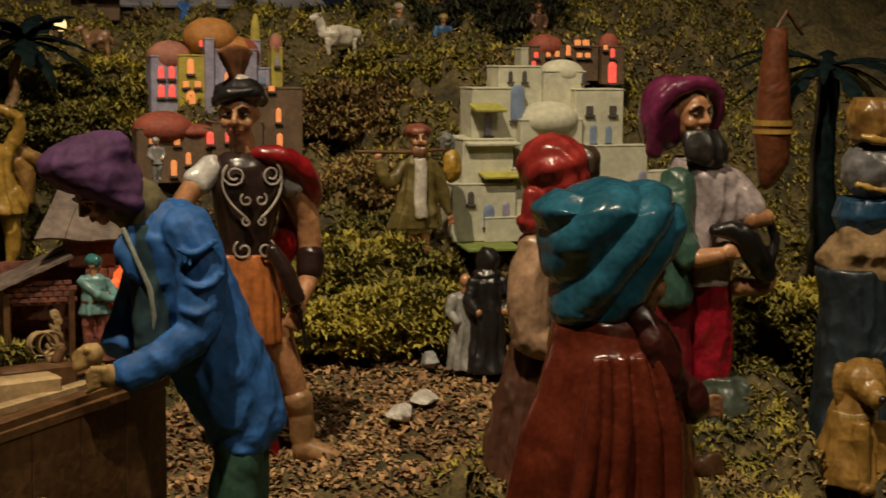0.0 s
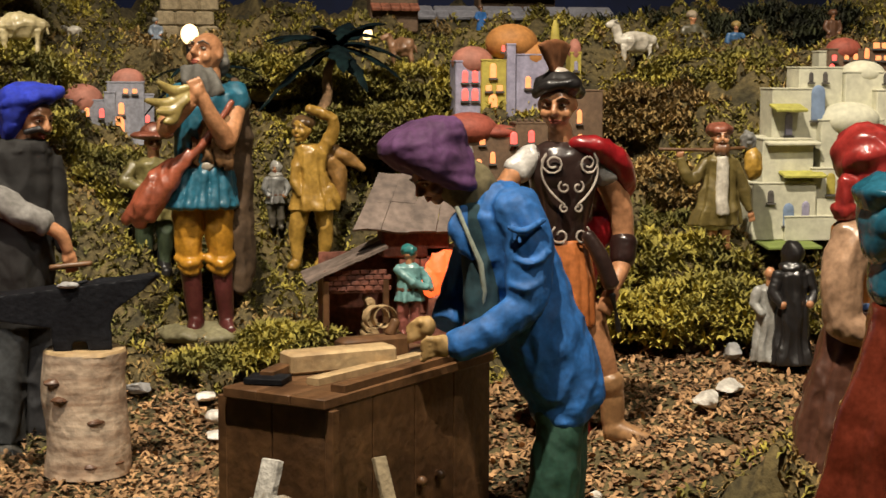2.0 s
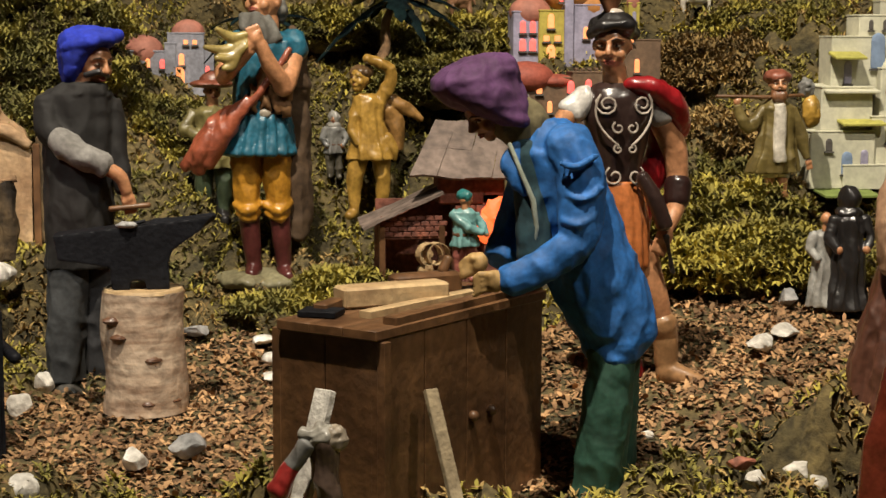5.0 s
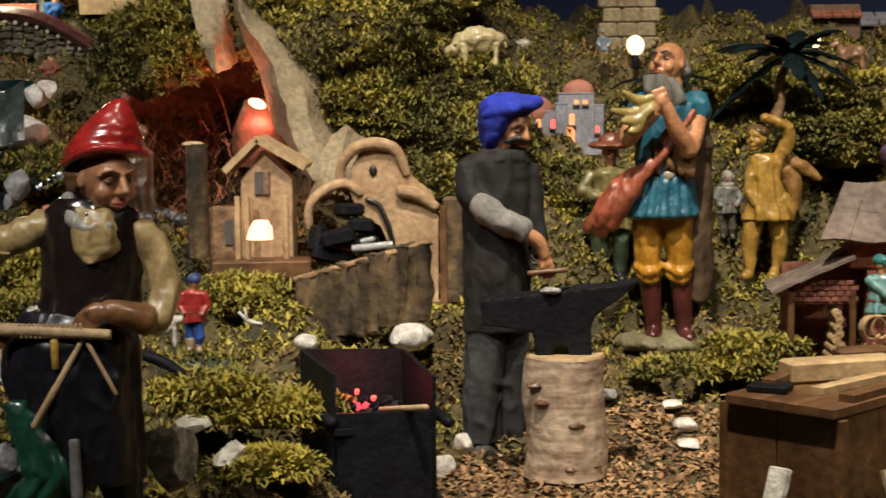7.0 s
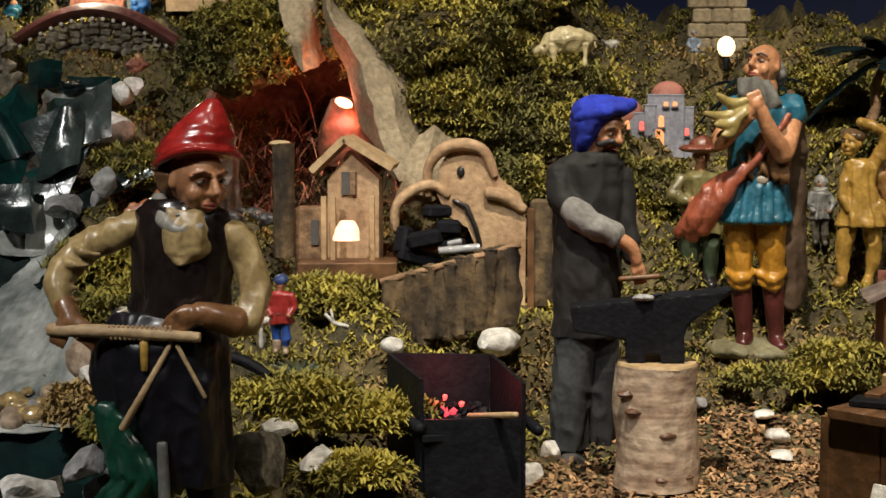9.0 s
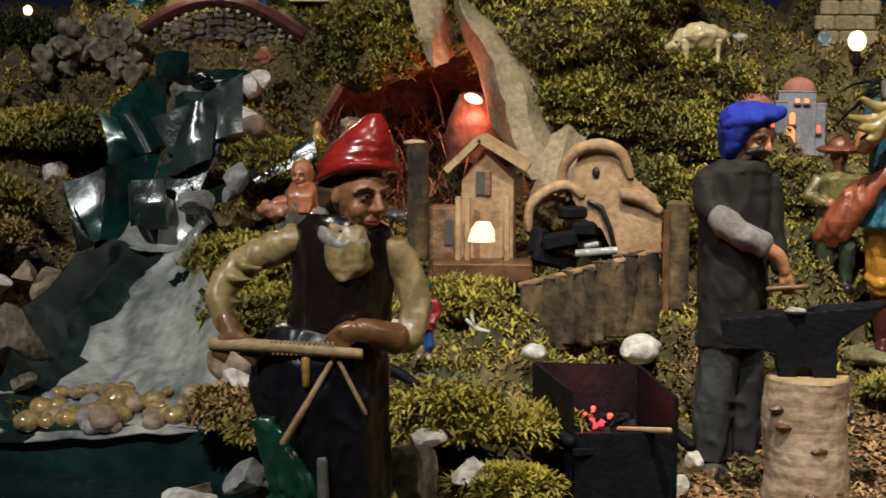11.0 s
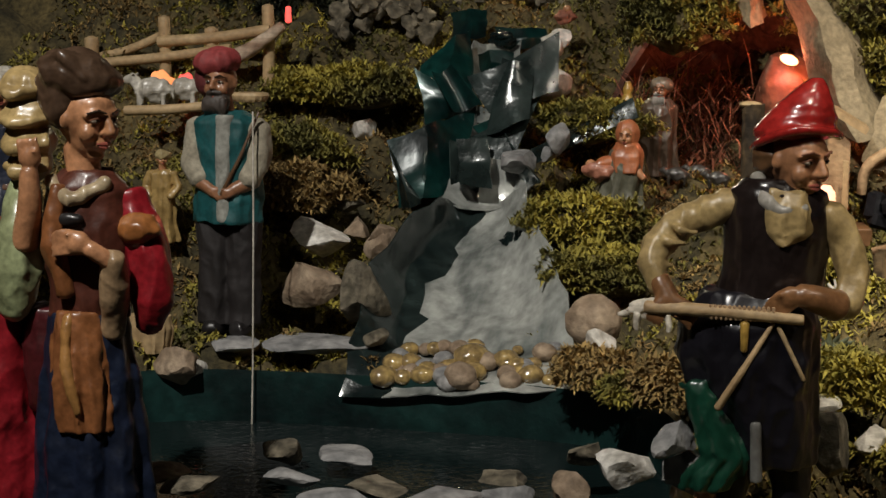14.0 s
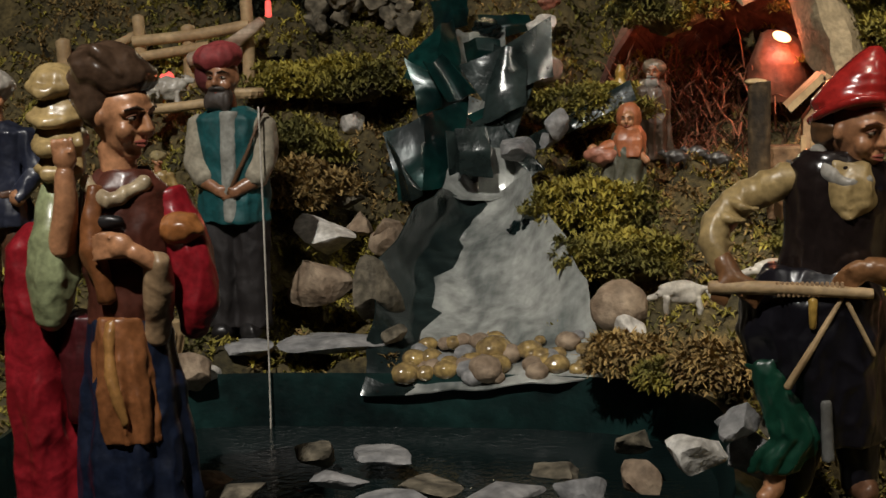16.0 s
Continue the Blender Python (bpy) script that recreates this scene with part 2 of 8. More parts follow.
class Shape:
    """Vertices, faces and material slots of one mesh, placed and shaped to fit the camera's view: u to the right, v
    down, d into the depth, k picture units a metre.
    """

    def __init__(self, spot=None):
        self.spot = spot
        self.v, self.f, self.m, self.mats = [], [], [], []
        self.fine, self.soft = False, []

    def at(self, u, v, d=0.0):
        if self.spot is None:
            return Vector((u, v, d))
        *_, k, u0, v0 = self.spot
        return Vector(((u - u0) / k, d / k, (v0 - v) / k))

    def size(self, r):
        return r if self.spot is None else r / self.spot[3]

    def add(self, verts, faces, mat):
        if mat not in self.mats:
            self.mats.append(mat)
        n, i = len(self.v), self.mats.index(mat)
        self.v += [tuple(v) for v in verts]
        self.f += [tuple(n + k for k in f) for f in faces]
        self.m += [i] * len(faces)
        self.soft += [not self.fine] * len(faces)
        return self

    def rings(self, rings, mat, closed=True, caps=True):
        n, verts, faces = len(rings[0]), [p for r in rings for p in r], []
        for a in range(len(rings) - 1):
            for b in range(n if closed else n - 1):
                c = (b + 1) % n
                faces.append((a * n + b, a * n + c, a * n + n + c, a * n + n + b))
        if caps and closed:
            faces += [tuple(range(n))[::-1], tuple(range((len(rings) - 1) * n, len(rings) * n))]
        return self.add(verts, faces, mat)

    def tube(self, points, radii, mat, n=14, flat=1.0, crumple=0.04):
        """A round or flattened limb through points, with rounded ends."""
        ps = [self.at(*p) for p in points]
        rs = [self.size(r) * (0.86 if n > 10 and mat in (SKIN, SKIN_DARK) else 1) for r in radii]
        d0, d1 = (ps[1] - ps[0]).normalized(), (ps[-1] - ps[-2]).normalized()
        ps = [ps[0] - d0 * rs[0] * 0.7, ps[0] - d0 * rs[0] * 0.4] + ps + [ps[-1] + d1 * rs[-1] * 0.4, ps[-1] + d1 * rs[-1] * 0.7]
        rs = [rs[0] * 0.35, rs[0] * 0.8] + rs + [rs[-1] * 0.8, rs[-1] * 0.35]
        if n > 8:
            fp, fr = [], []
            for i in range(len(ps) - 1):
                a, b, c, e = ps[max(i - 1, 0)], ps[i], ps[i + 1], ps[min(i + 2, len(ps) - 1)]
                for t in ((0,) if i in (0, len(ps) - 2) else (0, 0.25, 0.5, 0.75)):
                    fp.append(0.5 * (2 * b + (c - a) * t + (2 * a - 5 * b + 4 * c - e) * t * t + (3 * b - a - 3 * c + e) * t**3))
                    fr.append(rs[i] + (rs[i + 1] - rs[i]) * t)
            ps, rs = fp + [ps[-1]], fr + [rs[-1]]
        rings = []
        for i, p in enumerate(ps):
            way = (ps[min(i + 1, len(ps) - 1)] - ps[max(i - 1, 0)]).normalized()
            side = way.cross(Vector((0, 1, 0)))
            side = side.normalized() if side.length > 0.05 else Vector((1, 0, 0))
            up = side.cross(way)
            ring = []
            for a in (2 * math.pi * j / n for j in range(n)):
                o = math.cos(a) * side + math.sin(a) * up * flat
                q = (p + rs[i] * o) / max(rs[i], 1e-5)
                ring.append(p + rs[i] * o * (1 + (crumple * noise.noise(q * 1.1) + crumple * 0.7 * noise.noise(q * 2.6) if n > 8 else 0)))
            rings.append(ring)
        self.fine = n <= 8
        self.rings(rings, mat)
        self.fine = False
        return self

    def ball(self, c, r, mat, turn=(0, 0, 0), swirl=0.0, twist=7.0, rough=0.0, n=16, upper=None):
        """An ellipsoid; r along u, d and v. swirl winds folds round it."""
        c, r = self.at(*c), [self.size(x) for x in r]
        q = Euler([radians(a) for a in turn]).to_matrix()
        rings = []
        rows = n * 2 // 3
        for i in range(rows + 1):
            th = math.pi * (0.03 + 0.94 * i / rows)
            ring = []
            for j in range(n):
                ph = 2 * math.pi * j / n
                s = 1 + swirl * math.sin(5 * ph + twist * th)
                p = Vector((r[0] * math.sin(th) * math.cos(ph) * s, r[1] * math.sin(th) * math.sin(ph) * s, r[2] * math.cos(th)))
                if rough:
                    p *= 1 + rough * noise.noise((p + c) * 2.2 / max(r))
                ring.append(c + q @ p)
            rings.append(ring[::-1])
        self.fine = n <= 8
        self.rings(rings, mat)
        self.fine = False
        return self

    def loft(self, rows, mat, folds=0, amp=0.0, n=28, ang=0.0):
        """A body or robe through level rings (u, v, d, ru, rd); folds deepen towards the hem."""
        rings, src, many = [], np.array(rows, float), 4
        t = np.linspace(0, len(rows) - 1, (len(rows) - 1) * many + 1)
        rows = [[np.interp(x, range(len(src)), src[:, k]) for k in range(5)] for x in t]
        for i, (u, v, d, ru, rd) in enumerate(rows):
            c, a, b, ring = self.at(u, v, d), self.size(ru), self.size(rd), []
            i = i / many
            deep = amp * (i + 0.4) / len(src)
            for j in range(n):
                ph = 2 * math.pi * j / n
                s = 1 + deep * (math.sin(folds * ph + ang + 0.4 * i) + 0.5 * math.sin((folds * 1.7 // 1) * ph + 1.3))
                q = Vector((math.cos(ph) * 1.6, math.sin(ph) * 1.6, c.z / max(a, 1e-5) * 0.9 + c.x * 40))
                s += 0.055 * noise.noise(q) + 0.035 * noise.noise(q * 2.3)
                ring.append(c + Vector((a * math.cos(ph) * s, b * math.sin(ph) * s, 0)))
            rings.append(ring)
        return self.rings(rings, mat)

    def box(self, c, s, mat, turn=(0, 0, 0), edge=0.06):
        """A block with broken edges: centre, size along u, d and v."""
        c, h = self.at(*c), [self.size(x) / 2 for x in s]
        q, e = Euler([radians(a) for a in turn]).to_matrix(), edge * min(h) * 2
        rings = []
        for z, k in ((-h[2], e), (-h[2] + e, 0), (h[2] - e, 0), (h[2], e)):
            x, y = h[0] - k, h[1] - k
            pts = [(-x + e, -y), (x - e, -y), (x, -y + e), (x, y - e), (x - e, y), (-x + e, y), (-x, y - e), (-x, -y + e)]
            rings.append([c + q @ Vector((a, b, z)) for a, b in pts])
        return self.rings(rings, mat)

    def sheet(self, grid, thick, mat):
        """A bent sheet of some thickness through a grid of points."""
        pts = [[self.at(*p) for p in row] for row in grid]
        rows, cols = len(pts), len(pts[0])
        th, out, back = self.size(thick), [], []
        for i in range(rows):
            for j in range(cols):
                a = pts[min(i + 1, rows - 1)][j] - pts[max(i - 1, 0)][j]
                b = pts[i][min(j + 1, cols - 1)] - pts[i][max(j - 1, 0)]
                nrm = a.cross(b).normalized()
                out.append(pts[i][j] + nrm * th / 2), back.append(pts[i][j] - nrm * th / 2)
        n, faces = rows * cols, []
        for i in range(rows - 1):
            for j in range(cols - 1):
                a, b, c, e = i * cols + j, i * cols + j + 1, (i + 1) * cols + j + 1, (i + 1) * cols + j
                faces += [(a, b, c, e), (n + e, n + c, n + b, n + a)]
        rim = [j for j in range(cols)] + [i * cols + cols - 1 for i in range(1, rows)] + [(rows - 1) * cols + j for j in range(cols - 2, -1, -1)] + [i * cols for i in range(rows - 2, 0, -1)]
        for a, b in zip(rim, rim[1:] + rim[:1]):
            faces.append((b, a, n + a, n + b))
        self.fine = True
        self.add(out + back, faces, mat)
        self.fine = False
        return self

    def head(self, u, v, d, r, skin, face=0.0, tip=0.0, beard=None, lean=0.0, brow=None):
        """A head that looks towards face degrees (0: to the front, -90: to the left), nods by tip and leans."""
        q = Matrix.Rotation(radians(face), 3, "Z") @ Matrix.Rotation(math.atan(tip), 3, "X") @ Matrix.Rotation(radians(lean), 3, "Y")
        brow = brow or HAIR

        def to(a, b, c):
            p = q @ Vector((a, -c, b)) * r
            return (u + p.x, v - p.z, d + p.y)

        def lump(p, size, mat, n=12):
            c, rings = Vector(to(*p)), []
            for i in range(n + 1):
                th = math.pi * (0.03 + 0.94 * i / n)
                rings.append([self.at(*[x + y for x, y in zip(c, (o.x, -o.z, o.y))]) for o in (q @ Vector((size[0] * math.sin(th) * math.cos(a), size[2] * math.sin(th) * math.sin(a), size[1] * math.cos(th))) * r for a in (2 * math.pi * j / 16 for j in range(16)))])
            self.fine = n <= 8
            self.rings(rings, mat)
            self.fine = False
        lump((0, 0.14, -0.08), (0.70, 0.86, 0.80), skin, 16)
        lump((0, -0.34, 0.16), (0.52, 0.62, 0.54), skin, 16)
        lump((0, -0.80, 0.44), (0.25, 0.20, 0.22), skin)
        lump((0, 0.42, 0.34), (0.50, 0.34, 0.40), skin)
        self.tube([to(0, 0.30, 0.70), to(0, 0.04, 0.86), to(0, -0.16, 0.98)], [0.09 * r, 0.11 * r, 0.13 * r], skin, 10)
        lump((0, -0.19, 0.82), (0.19, 0.11, 0.16), skin)
        lump((0, -0.50, 0.66), (0.27, 0.16, 0.14), skin)
        for s in (-1, 1):
            self.tube([to(s * 0.10, 0.29, 0.74), to(s * 0.32, 0.34, 0.70), to(s * 0.54, 0.22, 0.52)], [0.06 * r, 0.07 * r, 0.06 * r], skin, 10)
            lump((s * 0.36, -0.24, 0.50), (0.24, 0.26, 0.22), skin)
            lump((s * 0.29, 0.10, 0.655), (0.15, 0.07, 0.08), SCLERA, 7)
            lump((s * 0.28, 0.105, 0.70), (0.058, 0.058, 0.05), EYE, 7)
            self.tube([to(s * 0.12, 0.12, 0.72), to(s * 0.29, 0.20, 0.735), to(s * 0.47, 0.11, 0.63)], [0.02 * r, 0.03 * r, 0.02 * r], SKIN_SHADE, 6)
            self.tube([to(s * 0.10, 0.32, 0.83), to(s * 0.32, 0.40, 0.79), to(s * 0.55, 0.30, 0.62)], [0.025 * r, 0.036 * r, 0.018 * r], brow, 6)
            lump((s * 0.70, 0.0, -0.06), (0.09, 0.22, 0.15), skin)
        self.tube([to(-0.22, -0.48, 0.72), to(0, -0.46, 0.81), to(0.22, -0.48, 0.72)], [0.03 * r, 0.05 * r, 0.03 * r], LIP, 6)
        self.tube([to(-0.16, -0.55, 0.74), to(0, -0.57, 0.80), to(0.16, -0.55, 0.74)], [0.03 * r, 0.055 * r, 0.03 * r], LIP, 6)
        if beard:
            lump((0, -0.80, 0.34), (0.58, 0.58, 0.50), beard)
            for k in range(5):
                a = (k - 2) * 0.22
                self.tube([to(a, -0.7, 0.72), to(a * 1.1, -1.05, 0.74), to(a * 0.8, -1.35, 0.60)], [0.13 * r, 0.14 * r, 0.06 * r], beard, 10)
            self.tube([to(-0.34, -0.40, 0.72), to(0, -0.34, 0.88), to(0.34, -0.40, 0.72)], [0.08 * r, 0.10 * r, 0.08 * r], beard, 10)
        return self

    def hand(self, u, v, d, r, skin, way=(1, 0, 0)):
        self.ball((u, v, d), (r * 0.95, r * 0.6, r * 0.85), skin, n=12)
        w = Vector(way).normalized()
        for i in range(4):
            o = (i - 1.5) * 0.46 * r
            p = Vector((u, v, d)) + Vector((-w.y, w.x, 0)) * o
            self.tube([tuple(p + w * r * 0.4), tuple(p + w * r * 1.2 + Vector((0, 0, -r * 0.12))), tuple(p + w * r * 1.75 + Vector((0, r * 0.25, 0)))], [r * 0.24, r * 0.22, r * 0.17], skin, 10, crumple=0)
        p = Vector((u, v, d)) + Vector((-w.y, w.x, 0)) * r * 0.6
        self.tube([tuple(p), tuple(p + w * r * 0.5 + Vector((0, 0, -r * 0.5)))], [r * 0.27, r * 0.2], skin, 10, crumple=0)
        return self

    def fuse(self, voxel, rounds=3, cloth=(), ridge=None):
        """Melts the limbs of each colour into one modelled skin, and presses folds into cloth."""
        out = Shape(self.spot)
        for i, mat in enumerate(self.mats):
            soft = [f for f, m, s in zip(self.f, self.m, self.soft) if m == i and s]
            hard = [f for f, m, s in zip(self.f, self.m, self.soft) if m == i and not s]
            for faces, melt in ((soft, True), (hard, False)):
                if not faces:
                    continue
                used = sorted({k for f in faces for k in f})
                at = {k: n for n, k in enumerate(used)}
                verts, faces = [self.v[k] for k in used], [tuple(at[k] for k in f) for f in faces]
                if not melt:
                    out.fine = True
                    out.add(verts, faces, mat)
                    out.fine = False
                    continue
                me = bpy.data.meshes.new("melt")
                me.from_pydata(verts, [], faces)
                ob = bpy.data.objects.new("melt", me)
                scene.collection.objects.link(ob)
                mod = ob.modifiers.new("melt", "REMESH")
                mod.mode, mod.voxel_size = "VOXEL", voxel
                deps = bpy.context.evaluated_depsgraph_get()
                done = bpy.data.meshes.new_from_object(ob.evaluated_get(deps))
                bpy.data.objects.remove(ob), bpy.data.meshes.remove(me)
                n = len(done.vertices)
                p, e, nrm = np.empty(n * 3), np.empty(len(done.edges) * 2, np.int32), np.empty(n * 3)
                done.vertices.foreach_get("co", p), done.edges.foreach_get("vertices", e), done.vertices.foreach_get("normal", nrm)
                p, e, nrm = p.reshape(-1, 3), e.reshape(-1, 2), nrm.reshape(-1, 3)
                faces = [tuple(f.vertices) for f in done.polygons]
                bpy.data.meshes.remove(done)
                many = np.maximum(np.bincount(e.ravel(), minlength=n), 1)[:, None]

                def relaxed(p, k):
                    a = np.zeros_like(p)
                    np.add.at(a, e[:, 0], p[e[:, 1]]), np.add.at(a, e[:, 1], p[e[:, 0]])
                    return p + k * (a / many - p)
                for _ in range(rounds):
                    p = relaxed(relaxed(p, 0.6), -0.5)
                if mat in cloth:
                    lift = np.array([noise.noise((x * 75, y * 75, z * 24)) + 0.5 * noise.noise((x * 40 + z * 50, y * 40, z * 36 - x * 30)) for x, y, z in p])
                    p = p + nrm * ((0.4 - np.abs(lift)) * 0.0034)[:, None]
                if ridge and mat is ridge[0]:
                    w = p[:, 0] * ridge[1] + p[:, 2] * ridge[2] + np.array([0.5 * noise.noise(Vector(q) * 22) for q in p])
                    p = p + nrm * (np.abs(np.sin(w)) * ridge[3] - ridge[3] * 0.6)[:, None]
                out.add(p.tolist(), faces, mat)
        return out

    def mesh(self, name, smooth=True):
        me = bpy.data.meshes.new(name)
        me.from_pydata(self.v, [], self.f)
        for m in self.mats:
            me.materials.append(m)
        me.polygons.foreach_set("material_index", self.m)
        me.polygons.foreach_set("use_smooth", [smooth] * len(self.f))
        me.update()
        if smooth:
            me.set_sharp_from_angle(angle=radians(42))
        return me


def prism(self, outline, d0, d1, mat):
    """A slab with the given outline, from depth d0 to d1."""
    n = len(outline)
    verts = [self.at(u, v, d0) for u, v in outline] + [self.at(u, v, d1) for u, v in outline]
    faces = [tuple(range(n))[::-1], tuple(range(n, 2 * n))] + [(i, (i + 1) % n, n + (i + 1) % n, n + i) for i in range(n)]
    return self.add(verts, faces, mat)


Shape.prism = prism


def thing(name, shape, label, category, group="", kind="", smooth=True, place=None, turn=0):
    """One top-level mesh; cast figures are melted into one skin."""
    if category == "figurine":
        zs = [p[2] for p in shape.v]
        shape = shape.fuse(min(0.00150, max(0.0007, (max(zs) - min(zs)) / 170)), cloth=CLOTH, ridge=(TEAL, 88.0, -72.0, 0.0055))
    ob = new(name, shape.mesh(name, smooth))
    if place is None and shape.spot is not None:
        place = shape.spot[:3]
    ob.matrix_world = pose(*(place or (0, 0, 0)), 0, 0, turn)
    return tagged(ob, label, category, group, kind)


def base(name, spot, label, category, group="", kind=""):
    """An empty at the foot of a thing that is made of parts."""
    ob = new(name)
    ob.location = spot[:3]
    ob.empty_display_size = 0.02
    return tagged(ob, label, category, group, kind)


def part(name, shape, parent, label="", smooth=True):
    """One mesh under a thing or under a part, drawn in the thing's own frame."""
    ob = new(name, shape.mesh(name, smooth))
    ob.parent = parent
    return tagged(ob, label)


def rock(name, place, size, mat, label, seed, turn=0, rough=0.35, facets=True, group="loose stones", category="stone"):
    """A broken stone: a ball cut by planes and roughened."""
    rnd = random.Random(seed)
    bm = bmesh.new()
    bmesh.ops.create_icosphere(bm, subdivisions=3, radius=1)
    cuts = [(Vector((rnd.gauss(0, 1), rnd.gauss(0, 1), rnd.gauss(0, 1))).normalized(), rnd.uniform(0.42, 0.8)) for _ in range(14 if facets else 0)]
    for v in bm.verts:
        for nrm, far in cuts:
            over = v.co.dot(nrm) - far
            if over > 0:
                v.co -= nrm * over * 0.92
        v.co *= 1 + rough * 0.35 * noise.noise(v.co * 1.7 + Vector((seed, 0, 0))) + 0.05 * noise.noise(v.co * 6 + Vector((seed, 9, 0)))
        v.co = Vector((v.co.x * size[0] / 2, v.co.y * size[1] / 2, v.co.z * size[2] / 2))
    me = bpy.data.meshes.new(name)
    bm.to_mesh(me), bm.free()
    me.materials.append(mat)
    me.polygons.foreach_set("use_smooth", [True] * len(me.polygons))
    me.set_sharp_from_angle(angle=radians(32))
    ob = new(name, me)
    ob.matrix_world = pose(*place, 0, 0, turn)
    return tagged(ob, label, category, group)


# ---- ground ----
HILLS = [
    (0.42, 1.10, 0.045), (0.53, 1.27, 0.095), (0.60, 1.28, 0.115), (0.10, 1.36, 0.070), (0.04, 1.45, 0.064), (-0.05, 1.26, 0.055), (0.21, 1.57, 0.105),
    (0.216, 1.70, 0.122), (0.43, 1.62, 0.10), (0.70, 1.38, 0.135), (0.71, 1.56, 0.185), (0.76, 1.62, 0.22), (1.08, 1.62, 0.21), (0.91, 1.12, 0.085),
    (0.85, 1.25, 0.12), (0.34, 1.85, 0.17), (0.17, 1.80, 0.17), (0.12, 2.02, 0.295), (0.56, 1.75, 0.27), (0.58, 1.90, 0.325), (0.76, 2.02, 0.383),
    (0.95, 1.80, 0.365), (0.38, 2.05, 0.345), (0.23, 2.22, 0.41), (0.46, 2.22, 0.412), (0.72, 2.50, 0.452), (0.03, 2.08, 0.408), (-0.10, 1.72, 0.165),
    (-0.20, 1.70, 0.19), (-0.07, 1.57, 0.15), (-0.21, 1.45, 0.155), (-0.25, 1.32, 0.075), (-0.22, 1.12, 0.02), (-0.04, 1.95, 0.37), (-0.20, 2.16, 0.50), (-0.33, 1.98, 0.235),
    (-0.39, 1.74, 0.212), (-0.36, 1.88, 0.235), (-0.55, 2.14, 0.425), (-0.60, 2.27, 0.485), (-0.72, 2.05, 0.385), (-0.86, 1.92, 0.34), (-0.74, 1.48, 0.12),
]
MORE_HILLS = [
    (-0.66, 1.76, 0.22), (-0.60, 1.92, 0.315), (-0.50, 1.46, 0.075), (-0.85, 1.38, 0.085), (-0.31, 1.42, 0.085), (-0.36, 1.57, 0.13), (-0.82, 1.66, 0.22),
    (-1.10, 1.90, 0.35), (-1.05, 1.40, 0.10), (-0.47, 1.80, 0.25), (0.30, 1.25, 0.058), (0.10, 2.45, 0.46), (-0.05, 2.30, 0.52), (0.95, 2.1, 0.42),
    (1.25, 1.9, 0.40), (1.2, 1.3, 0.13), (0.02, 1.80, 0.245), (-1.0, 2.3, 0.42), (-0.42, 2.05, 0.41), (0.62, 1.42, 0.13), (-0.02, 1.64, 0.16), (-0.17, 1.86, 0.235), (-0.53, 1.57, 0.095), (-0.51, 1.66, 0.135), (-0.60, 1.63, 0.13),
]
HILLS = np.array(HILLS + MORE_HILLS)


def lattice(ix, iy, seed):
    h = np.sin(ix * 127.1 + iy * 311.7 + seed * 74.7) * 43758.5453
    return h - np.floor(h)


def grain(x, y, s, seed=0):
    """Smooth value noise from 0 to 1."""
    x, y = np.asarray(x, float) * s, np.asarray(y, float) * s
    ix, iy = np.floor(x), np.floor(y)
    fx, fy = x - ix, y - iy
    fx, fy = fx * fx * (3 - 2 * fx), fy * fy * (3 - 2 * fy)
    a, b = lattice(ix, iy, seed), lattice(ix + 1, iy, seed)
    c, e = lattice(ix, iy + 1, seed), lattice(ix + 1, iy + 1, seed)
    return (a * (1 - fx) + b * fx) * (1 - fy) + (c * (1 - fx) + e * fx) * fy


def slope(y):
    return np.interp(y, [0.6, 1.05, 1.45, 1.7, 2.1, 2.6, 3.2], [-0.02, 0.04, 0.09, 0.17, 0.40, 0.47, 0.47])


def pool_depth(x, y):
    """1 inside the pool, 0 outside."""
    a = 1 - ((x + 0.56) / 0.285) ** 4 - ((y - 1.17) / 0.262) ** 4
    return np.clip(a * 14, 0, 1)


def litter(x, y):
    """1 on the open yard of bark litter, 0 on the moss."""
    a = 1 - ((x - 0.36) / 0.47) ** 2 - ((y - 1.33) / 0.235) ** 2
    return np.clip(a * 3 + 1.6 * (grain(x, y, 16, 5) - 0.5), 0, 1)


def ground_z(x, y, moss=True):
    x, y = np.asarray(x, float), np.asarray(y, float)
    top, low = np.zeros_like(x), np.full_like(x, 1e-4)
    for hx, hy, hz in HILLS:
        w = np.exp(-((x - hx) ** 2 + (y - hy) ** 2) / (2 * 0.075**2)) + 0.003 * np.exp(-((x - hx) ** 2 + (y - hy) ** 2) / (2 * 0.22**2))
        top, low = top + w * (hz - slope(np.asarray(hy))), low + w
    z = slope(y) + top / low
    if moss:
        lumps = (1 - litter(x, y)) * (0.080 * (np.abs(grain(x, y, 15, 1) - 0.5) - 0.2) + 0.062 * (grain(x, y, 32, 2) - 0.5) + 0.026 * (grain(x, y, 80, 6) - 0.5)) + 0.009 * (grain(x, y, 70, 3) - 0.5)
        z = z + lumps
    deep = pool_depth(x, y)
    return z * (1 - deep) + deep * (0.0 + 0.004 * grain(x, y, 60, 4))


def ground_at(x, y):
    return float(ground_z(np.array([x]), np.array([y]), False)[0])


